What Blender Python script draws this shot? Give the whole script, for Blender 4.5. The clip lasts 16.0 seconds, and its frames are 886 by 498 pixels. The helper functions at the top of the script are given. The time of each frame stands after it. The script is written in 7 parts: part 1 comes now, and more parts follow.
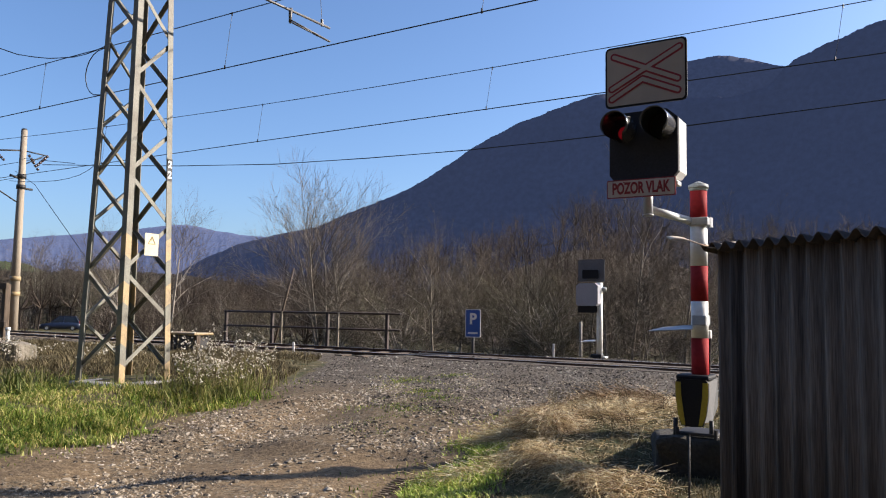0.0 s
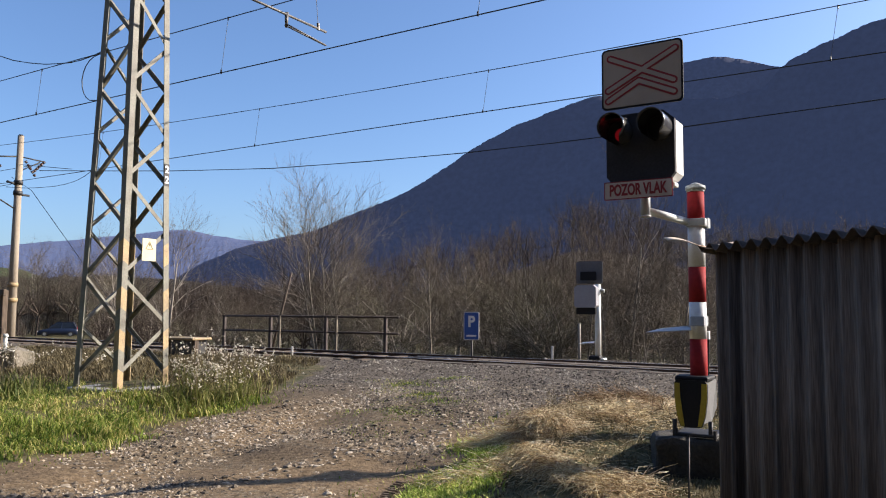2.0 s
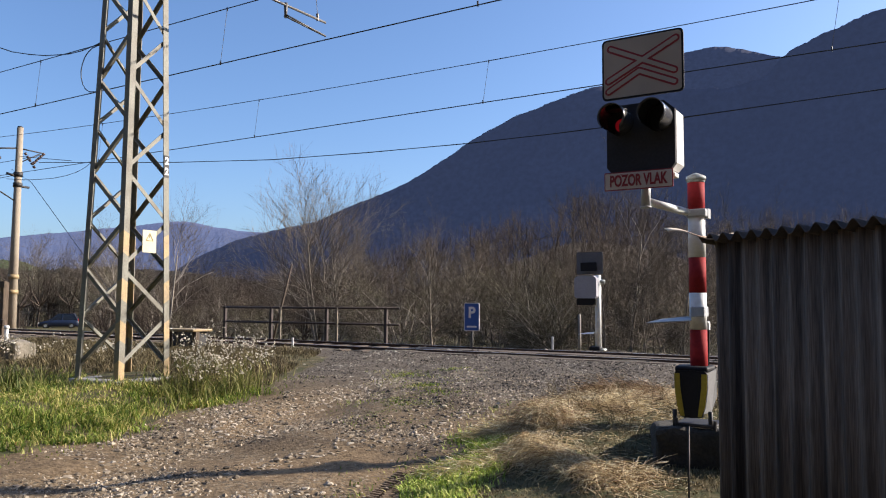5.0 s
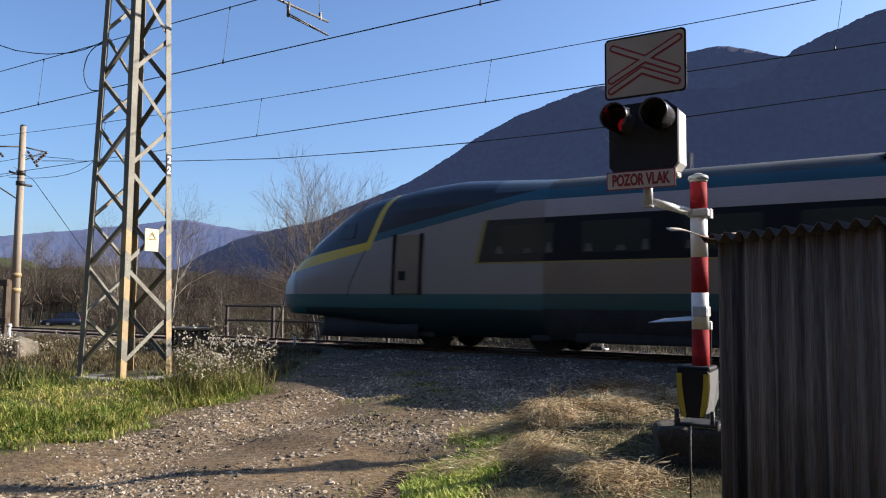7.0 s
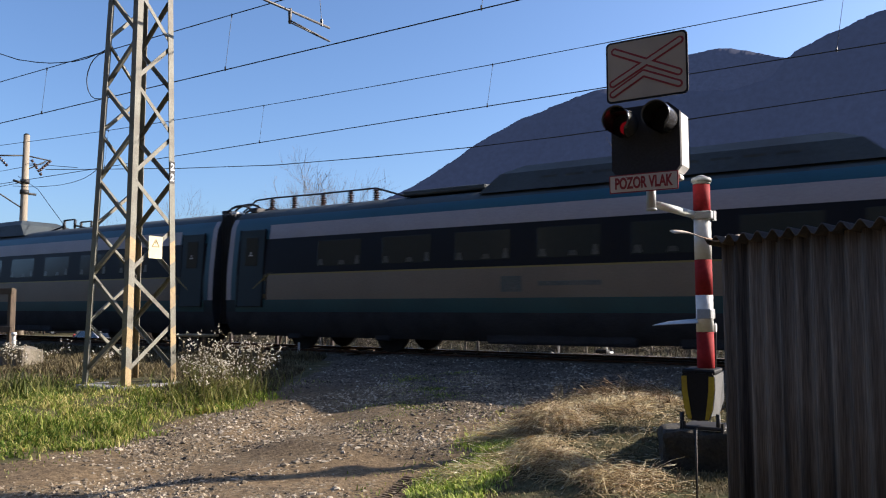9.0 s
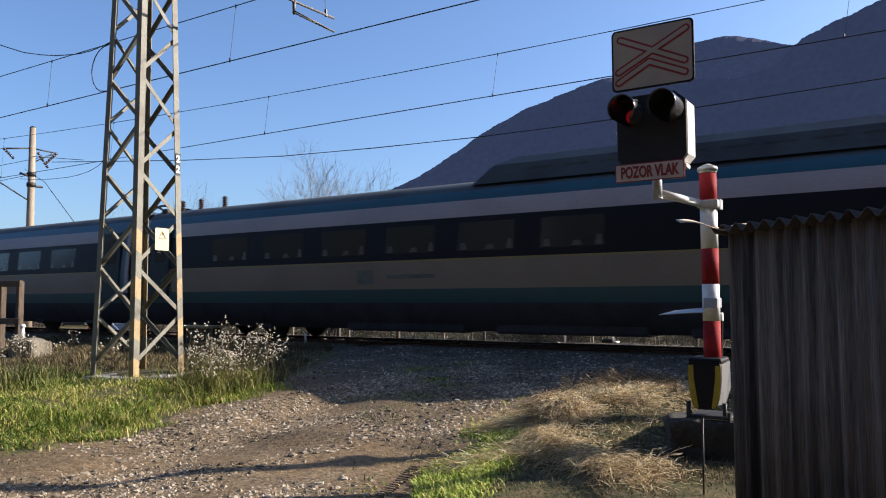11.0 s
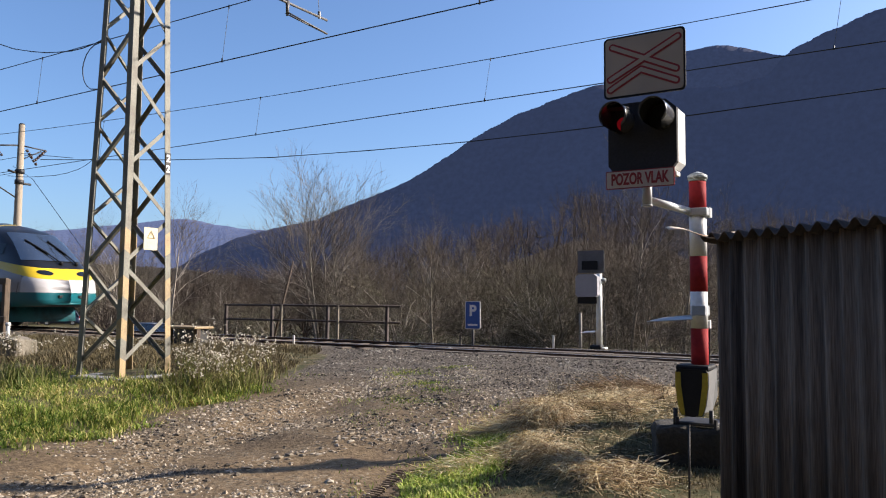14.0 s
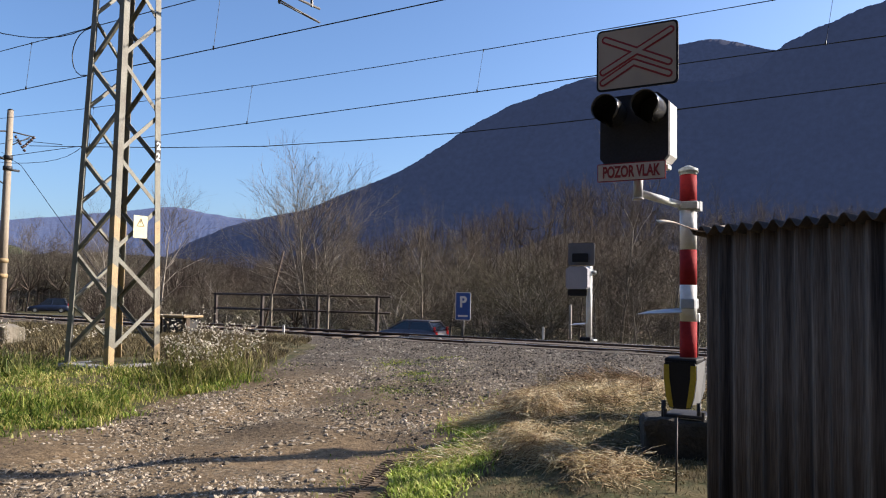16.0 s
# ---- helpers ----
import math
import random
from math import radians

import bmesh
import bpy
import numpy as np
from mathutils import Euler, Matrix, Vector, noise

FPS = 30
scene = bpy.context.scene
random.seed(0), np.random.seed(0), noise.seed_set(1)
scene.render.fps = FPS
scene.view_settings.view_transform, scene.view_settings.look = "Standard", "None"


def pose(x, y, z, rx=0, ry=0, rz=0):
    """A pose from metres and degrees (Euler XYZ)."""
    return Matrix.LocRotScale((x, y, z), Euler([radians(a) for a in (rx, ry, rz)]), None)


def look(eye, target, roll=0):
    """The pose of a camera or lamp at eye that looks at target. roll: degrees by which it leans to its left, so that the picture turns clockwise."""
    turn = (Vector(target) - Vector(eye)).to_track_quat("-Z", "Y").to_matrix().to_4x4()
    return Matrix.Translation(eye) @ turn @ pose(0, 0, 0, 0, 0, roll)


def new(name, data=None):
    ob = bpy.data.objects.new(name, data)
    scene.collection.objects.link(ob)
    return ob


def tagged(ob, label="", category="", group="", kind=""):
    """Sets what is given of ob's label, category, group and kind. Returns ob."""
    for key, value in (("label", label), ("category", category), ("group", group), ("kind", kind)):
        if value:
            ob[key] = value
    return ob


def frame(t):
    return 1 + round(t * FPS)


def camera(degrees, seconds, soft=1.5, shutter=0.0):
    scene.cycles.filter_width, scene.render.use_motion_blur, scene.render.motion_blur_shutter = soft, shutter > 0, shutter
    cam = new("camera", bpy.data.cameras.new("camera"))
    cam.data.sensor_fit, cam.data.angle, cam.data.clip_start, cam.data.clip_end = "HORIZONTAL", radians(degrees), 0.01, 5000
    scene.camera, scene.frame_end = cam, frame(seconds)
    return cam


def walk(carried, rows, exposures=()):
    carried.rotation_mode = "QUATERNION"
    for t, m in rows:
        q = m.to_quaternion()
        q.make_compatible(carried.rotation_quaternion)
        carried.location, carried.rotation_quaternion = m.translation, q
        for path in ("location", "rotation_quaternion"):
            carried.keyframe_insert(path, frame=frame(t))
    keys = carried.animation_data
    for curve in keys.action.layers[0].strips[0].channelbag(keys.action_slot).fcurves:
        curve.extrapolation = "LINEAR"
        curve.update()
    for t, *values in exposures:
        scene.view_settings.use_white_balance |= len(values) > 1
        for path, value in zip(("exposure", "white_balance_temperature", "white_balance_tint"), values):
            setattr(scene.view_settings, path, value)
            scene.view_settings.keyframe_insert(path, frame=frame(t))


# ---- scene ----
# ---- camera and its walk ----
EYE = Vector((0, 0, 0.96))
cam = camera(60.3, 16.0, soft=1.1, shutter=0.08)
# seconds, turn to the right, tilt up, lean (degrees)
AIM = [(0.0, 0.22, 4.56, 0.92), (0.5, 0.44, 4.62, 0.86), (1.0, 0.50, 4.77, 0.71), (1.5, 0.36, 4.89, 0.42), (2.0, 0.38, 4.78, 0.46), (2.5, 0.36, 4.50, 0.39), (3.0, 0.43, 4.20, 0.42), (3.5, 0.55, 4.15, 0.36), (4.0, 0.50, 4.11, 0.36), (6.5, 0.20, 4.11, 0.41), (7.0, 0.21, 4.05, 0.49), (7.5, 0.22, 4.27, 0.38), (8.0, 0.16, 4.44, 0.14), (8.5, 0.00, 4.50, 0.00), (9.0, -0.04, 4.40, -0.02), (11.5, -0.59, 3.33, -0.25), (12.0, -0.73, 3.04, -0.07), (12.5, -0.68, 3.15, 0.15), (13.0, -0.43, 3.47, 0.38), (13.5, -0.09, 3.87, 0.51), (14.0, 0.28, 3.97, 0.51), (14.5, 0.28, 3.82, 0.48), (15.0, 0.58, 3.57, 0.63), (15.5, 0.83, 3.49, 0.76), (16.0, 0.97, 3.30, 1.02)]


def aim(turn, tilt, lean):
    a, b = radians(turn), radians(tilt)
    return look(EYE, EYE + Vector((math.sin(a) * math.cos(b), math.cos(a) * math.cos(b), math.sin(b))), lean)


walk(cam, [(t, aim(a, b, c)) for t, a, b, c in AIM], [(0.0, 1.12, 6350, 14), (16.0, 1.12, 6350, 14)])

# ---- sky, sun ----
SUN_AZ, SUN_EL = 78, 25.9          # degrees to the right of the y axis, above the horizon
world = bpy.data.worlds.new("sky")
scene.world = world
world.use_nodes = True
wn = world.node_tree.nodes
sky = wn.new("ShaderNodeTexSky")
sky.sky_type, sky.sun_disc = "NISHITA", False
sky.sun_elevation, sky.sun_rotation = radians(SUN_EL), radians(SUN_AZ)
sky.altitude, sky.air_density, sky.dust_density, sky.ozone_density = 300, 1.0, 2.0, 5.5
world.node_tree.links.new(sky.outputs[0], wn["Background"].inputs[0])
wn["Background"].inputs[1].default_value = 0.096
sun = new("sun", bpy.data.lights.new("sun", "SUN"))
sun.data.energy, sun.data.angle, sun.data.color = 4.5, radians(0.5), (1.0, 0.9, 0.76)
sun.matrix_world = look((0, 0, 0), (-math.sin(radians(SUN_AZ)) * math.cos(radians(SUN_EL)),
                                    -math.cos(radians(SUN_AZ)) * math.cos(radians(SUN_EL)), -math.sin(radians(SUN_EL))))

# ---- frame of the railway: u along the track (to the left), n across it (away) ----
THETA = 0.559
U = Vector((-math.cos(THETA), math.sin(THETA), 0))
N = Vector((math.sin(THETA), math.cos(THETA), 0))
TRACK = 15.17                    # distance from the eye to the track's middle
OLD = 10.06                      # middle of the lifted track, whose wires still hang


def rail_at(s, d, z=0.0):
    return U * s + N * d + Vector((0, 0, z))


RAIL_TURN = 180 - math.degrees(THETA)


# ---- mesh helpers ----
def obj(name, bm, mats, parent=None, label="", smooth=False):
    me = bpy.data.meshes.new(name)
    bm.to_mesh(me)
    bm.free()
    for m in mats if isinstance(mats, (list, tuple)) else [mats]:
        me.materials.append(m)
    if smooth:
        me.polygons.foreach_set("use_smooth", [True] * len(me.polygons))
    ob = new(name, me)
    if parent:
        ob.parent = parent
    if label:
        ob["label"] = label
    return ob


def part(name, bm, material, parent, label="", smooth=False):
    return obj(name, bm, material, parent, label, smooth)


def thing(name, m, label, category, group="", kind=""):
    ob = new(name)
    ob.empty_display_size = 0.2
    ob.matrix_basis = m
    return tagged(ob, label, category, group, kind)


def box(bm, c, size, m=None, mi=0, bevel=0.0):
    r = bmesh.ops.create_cube(bm, size=1, matrix=Matrix.Translation(c) @ (m or Matrix()) @ Matrix.Diagonal((*size, 1)))
    fs = {f for v in r["verts"] for f in v.link_faces}
    for f in fs:
        f.material_index = mi
    if bevel:
        es = {e for f in fs for e in f.edges}
        nf = bmesh.ops.bevel(bm, geom=list(es), offset=bevel, segments=2, affect="EDGES", profile=0.5)
        for f in nf["faces"]:
            f.material_index = mi
    return r["verts"]


def tube(bm, p, q, r0, r1=None, seg=8, mi=0, caps=True):
    p, q = Vector(p), Vector(q)
    d = q - p
    r = bmesh.ops.create_cone(bm, cap_ends=caps, segments=seg, radius1=r0, radius2=r0 if r1 is None else r1, depth=d.length,
                              matrix=Matrix.Translation((p + q) / 2) @ d.to_track_quat("Z", "Y").to_matrix().to_4x4())
    for f in {f for v in r["verts"] for f in v.link_faces}:
        f.material_index = mi
        f.smooth = len(f.verts) == 4 and seg > 6
    return r["verts"]


def strip(bm, pts, r, seg=5):
    """A tube along a polyline."""
    rings = []
    for i, p in enumerate(pts):
        d = (pts[min(i + 1, len(pts) - 1)] - pts[max(i - 1, 0)]).normalized()
        a = d.orthogonal().normalized()
        b = d.cross(a)
        rings.append([bm.verts.new(p + (a * math.cos(k) + b * math.sin(k)) * r) for k in (2 * math.pi * j / seg for j in range(seg))])
    for r0, r1 in zip(rings, rings[1:]):
        # start each ring where it lies nearest to the last one
        k = min(range(seg), key=lambda j: (r1[j].co - r0[0].co - (r1[0].co - r1[0].co)).length)
        for j in range(seg):
            f = bm.faces.new((r0[j], r0[(j + 1) % seg], r1[(k + j + 1) % seg], r1[(k + j) % seg]))
            f.smooth = True


def plate(bm, outline, t, m=Matrix(), mi=0):
    """A flat plate from an outline in the local xz plane, t thick along y."""
    n = len(outline)
    a = [bm.verts.new(m @ Vector((x, -t / 2, z))) for x, z in outline]
    b = [bm.verts.new(m @ Vector((x, t / 2, z))) for x, z in outline]
    fs = [bm.faces.new(a), bm.faces.new(b[::-1])] + [bm.faces.new((a[(i + 1) % n], a[i], b[i], b[(i + 1) % n])) for i in range(n)]
    for f in fs:
        f.material_index = mi
    return fs


def round_rect(w, h, r, k=4, cx=0, cz=0):
    pts = []
    for sx, sz, a0 in ((1, 1, 0), (-1, 1, 90), (-1, -1, 180), (1, -1, 270)):
        for i in range(k + 1):
            a = radians(a0 + 90 * i / k)
            pts.append((cx + sx * (w / 2 - r) + r * math.cos(a), cz + sz * (h / 2 - r) + r * math.sin(a)))
    return pts


# ---- materials ----
def mat(name, color, rough=0.7, metal=0.0, var=0.25, scale=6.0, fine=60.0, bump=0.15, bump_scale=None, spec=0.5,
        second=None, second_at=0.55, stretch=(1, 1, 1), per_object=0.0, emit=0.0):
    """A surface with large stains (second colour), fine grain and relief."""
    m = bpy.data.materials.new(name)
    m.use_nodes = True
    nt = m.node_tree
    nd, ln = nt.nodes, nt.links
    b = nd["Principled BSDF"]
    tc = nd.new("ShaderNodeTexCoord")
    mp = nd.new("ShaderNodeMapping")
    mp.inputs["Scale"].default_value = stretch
    ln.new(tc.outputs["Object"], mp.inputs[0])
    n1, n2 = nd.new("ShaderNodeTexNoise"), nd.new("ShaderNodeTexNoise")
    n1.inputs["Scale"].default_value, n1.inputs["Detail"].default_value = scale, 6
    n2.inputs["Scale"].default_value, n2.inputs["Detail"].default_value = fine, 4
    ln.new(mp.outputs[0], n1.inputs[0])
    ln.new(mp.outputs[0], n2.inputs[0])
    ramp = nd.new("ShaderNodeValToRGB")
    ramp.color_ramp.elements[0].position, ramp.color_ramp.elements[1].position = second_at - 0.12, second_at + 0.12
    c2 = second or tuple(c * (1 - var) for c in color)
    ramp.color_ramp.elements[0].color, ramp.color_ramp.elements[1].color = (*color, 1), (*c2, 1)
    ln.new(n1.outputs[0], ramp.inputs[0])
    mr = nd.new("ShaderNodeMapRange")
    mr.inputs["From Min"].default_value, mr.inputs["From Max"].default_value = 0.3, 0.7
    mr.inputs["To Min"].default_value, mr.inputs["To Max"].default_value = 1 - var, 1 + var
    ln.new(n2.outputs[0], mr.inputs[0])
    mx = nd.new("ShaderNodeMix")
    mx.data_type, mx.blend_type = "RGBA", "MULTIPLY"
    mx.inputs[0].default_value = 1
    ln.new(ramp.outputs[0], mx.inputs[6])
    ln.new(mr.outputs[0], mx.inputs[7])
    out = mx.outputs[2]
    if per_object:
        oi = nd.new("ShaderNodeObjectInfo")
        hs = nd.new("ShaderNodeHueSaturation")
        r2 = nd.new("ShaderNodeMapRange")
        r2.inputs["To Min"].default_value, r2.inputs["To Max"].default_value = 1 - per_object, 1 + per_object
        ln.new(oi.outputs["Random"], r2.inputs[0])
        ln.new(r2.outputs[0], hs.inputs["Value"])
        ln.new(out, hs.inputs["Color"])
        out = hs.outputs[0]
    ln.new(out, b.inputs["Base Color"])
    b.inputs["Roughness"].default_value, b.inputs["Metallic"].default_value = rough, metal
    b.inputs["Specular IOR Level"].default_value = spec
    if bump:
        bp = nd.new("ShaderNodeBump")
        bp.inputs["Strength"].default_value, bp.inputs["Distance"].default_value = bump, 0.02
        if bump_scale:
            n3 = nd.new("ShaderNodeTexNoise")
            n3.inputs["Scale"].default_value, n3.inputs["Detail"].default_value = bump_scale, 5
            ln.new(mp.outputs[0], n3.inputs[0])
            ln.new(n3.outputs[0], bp.inputs["Height"])
        else:
            ln.new(n2.outputs[0], bp.inputs["Height"])
        ln.new(bp.outputs[0], b.inputs["Normal"])
    if emit:
        b.inputs["Emission Color"].default_value = (*color, 1)
        b.inputs["Emission Strength"].default_value = emit
    return m
M = {}
M["galv"] = mat("galvanised_steel", (0.36, 0.38, 0.37), 0.5, 0.6, 0.2, 5, 90, 0.05, second=(0.25, 0.26, 0.25))
M["block"] = mat("dirty_block_concrete", (0.2, 0.175, 0.135), 0.95, 0.0, 0.25, 4, 50, 0.5, second=(0.13, 0.115, 0.085))
M["old_tube"] = mat("dull_grey_tube", (0.13, 0.125, 0.12), 0.55, 0.3, 0.2, 5, 60, 0.05)
M["grey_paint"] = mat("weathered_grey_paint", (0.2, 0.195, 0.155), 0.65, 0.0, 0.18, 3, 40, 0.1, second=(0.14, 0.125, 0.095))
M["yellow_old"] = mat("faded_yellow_paint", (0.38, 0.27, 0.13), 0.6, 0.0, 0.2, 6, 50, 0.1, second=(0.27, 0.2, 0.11))
M["dark_steel"] = mat("dark_steel", (0.045, 0.043, 0.042), 0.6, 0.3, 0.3, 4, 60, 0.1)
M["wire"] = mat("wire", (0.04, 0.042, 0.045), 0.5, 0.6, 0.2, 4, 60, 0.0)
M["rust"] = mat("rusty_steel", (0.12, 0.065, 0.04), 0.8, 0.2, 0.3, 5, 60, 0.2, second=(0.06, 0.035, 0.025))
M["concrete"] = mat("old_concrete", (0.36, 0.34, 0.3), 0.9, 0.0, 0.2, 3, 50, 0.4, second=(0.24, 0.23, 0.2))
M["white"] = mat("white_paint", (0.78, 0.78, 0.76), 0.4, 0.0, 0.08, 3, 30, 0.03, second=(0.66, 0.65, 0.62))
M["red"] = mat("red_paint", (0.34, 0.024, 0.026), 0.75, 0.0, 0.14, 3, 30, 0.03, second=(0.26, 0.02, 0.022), spec=0.15)
M["black"] = mat("black_plastic", (0.011, 0.011, 0.013), 0.6, 0.0, 0.2, 4, 60, 0.05, spec=0.25)
M["yellow"] = mat("yellow_paint", (0.7, 0.5, 0.02), 0.45, 0.0, 0.12, 4, 40, 0.03, second=(0.55, 0.4, 0.04))
M["rail_top"] = mat("polished_rail_head", (0.26, 0.25, 0.24), 0.42, 0.85, 0.2, 8, 60, 0.02)
M["wood_dark"] = mat("weathered_timber", (0.11, 0.08, 0.055), 0.85, 0.0, 0.3, 2, 40, 0.3, second=(0.07, 0.05, 0.035), stretch=(1, 1, 0.15))
M["glass_dark"] = mat("tinted_glass", (0.012, 0.014, 0.017), 0.08, 0.0, 0.1, 1, 10, 0.0, spec=0.6)
M["tyre"] = mat("tyre_rubber", (0.02, 0.02, 0.021), 0.85, 0.0, 0.2, 6, 60, 0.1)


# ---- ground ----
def sstep(a, b, x):
    t = np.clip((x - a) / (b - a), 0, 1)
    return t * t * (3 - 2 * t)


def left_edge(y):
    return np.interp(y, [3, 5, 7, 8, 9.3, 10.2, 11.1, 12, 14, 17], [-5.9, -5.35, -4.6, -4.08, -3.54, -3.15, -2.79, -2.42, -2.22, -2.1])


def right_edge(y):
    return np.interp(y, [3, 5, 6.7, 7.2, 7.9, 8.9, 9.5, 10.15, 10.4, 10.6, 13], [-1.3, -0.9, -0.38, -0.2, 0.14, 0.5, 0.75, 1.1, 2.2, 3.4, 5.0])


def ground_z(x, y):
    x, y = np.asarray(x, float), np.asarray(y, float)
    d = x * N.x + y * N.y
    s = x * U.x + y * U.y
    z = np.interp(d, [-60, 3, 6, 7.5, 9, 11, 13, 13.4, 16.9, 17.8, 18.8, 20.4, 28, 60, 300, 6000],
                  [-0.7, -0.62, -0.55, -0.44, -0.31, -0.2, -0.15, -0.135, -0.135, -0.3, -0.5, -1.85, -2.03, -2.3, -3, -3])
    near = sstep(11.2, 8.2, d) * sstep(-40, -20, y) * sstep(-40, -10, x) * sstep(40, 10, x)
    z = z + 0.3 * sstep(0.1, 1.7, left_edge(y) - x) * near                    # grass bank
    z = z + 0.09 * sstep(0.1, 1.2, x - right_edge(y)) * near
    # the low ridge under the cut grass, steep on its west side
    run = np.clip((7.15 - y) / 1.6, 0, 1)
    off = x - (0.93 + 0.28 * run)
    z = z + 0.09 * np.exp(-np.where(off < 0, (off / 0.15) ** 2, (off / 0.4) ** 2)) * sstep(7.75, 7.15, y) * (1 - 0.35 * run)
    z = z + 0.1 * np.exp(-((x - 1.45) ** 2 + ((y - 8.2) * 0.8) ** 2) / 0.35) + 0.08 * np.exp(-((x - 2.3) ** 2 + (y - 9.2) ** 2) / 0.9)
    # the bank drops to the road beside the crossing
    z = z + sstep(7.4, 8.6, s) * np.interp(d, [16.2, 16.9, 17.8, 18.8, 20.4], [0, -0.22, -0.37, -0.4, 0])
    # between and beside the rails the crossing is filled level
    z = z + 0.03 * sstep(2.2, 3.4, s) * sstep(11.2, 9.8, s) * sstep(11.8, 13.2, d) * sstep(18.2, 17.2, d) * (1 - sstep(7.4, 8.6, s) * sstep(16.0, 16.4, d))
    # wheel ruts and bumps
    z = z - 0.03 * np.exp(-((x + 0.35 + 0.1 * np.sin(y)) / 0.35) ** 2) * sstep(13, 9, d)
    z = z - 0.095 * np.exp(-((x - left_edge(y) - 1.45) / 0.6) ** 2) * sstep(10.5, 8.5, d)
    z = z + 0.018 * np.sin(1.9 * x + 0.7 * y) * np.sin(1.3 * y - 0.6 * x) + 0.012 * np.sin(4.1 * x - 1.2 * y) * np.sin(3.7 * y + 0.5)
    return z


def graded(a, b, step, far, n=46):
    g = np.geomspace(step, far, n).cumsum()
    g = g[g < far]
    return np.concatenate([(a - g)[::-1], np.arange(a, b, step), b + g])


gx, gy = graded(-7, 5, 0.12, 4300), graded(4.5, 17, 0.12, 4300)
GX, GY = np.meshgrid(gx, gy)
co = np.stack([GX, GY, ground_z(GX, GY)], -1).reshape(-1, 3)
nx, ny = len(gx), len(gy)
idx = np.arange(nx * ny).reshape(ny, nx)
quads = np.stack([idx[:-1, :-1], idx[:-1, 1:], idx[1:, 1:], idx[1:, :-1]], -1).reshape(-1, 4)
me = bpy.data.meshes.new("ground")
me.from_pydata(co.tolist(), [], quads.tolist())
gd = co[:, 0] * N.x + co[:, 1] * N.y
gs = co[:, 0] * U.x + co[:, 1] * U.y
turf = np.maximum(sstep(-0.25, 0.5, left_edge(co[:, 1]) - co[:, 0]), sstep(-0.1, 0.5, co[:, 0] - right_edge(co[:, 1])))
turf = np.where(gd > 19, 1, np.where(gd > 12.6, 0, turf))
bal = sstep(8.0, 10.5, gd + 0.25 * np.sin(co[:, 0] * 2.1)) * sstep(20, 18.5, gd)
for nm, val in (("turf", turf), ("ballast", bal)):
    me.attributes.new(nm, "FLOAT", "POINT").data.foreach_set("value", val.astype(np.float32))
me.polygons.foreach_set("use_smooth", [True] * len(me.polygons))
ground = tagged(new("ground", me), "gravel track with grass verges running up to the railway", "ground", kind="structure")


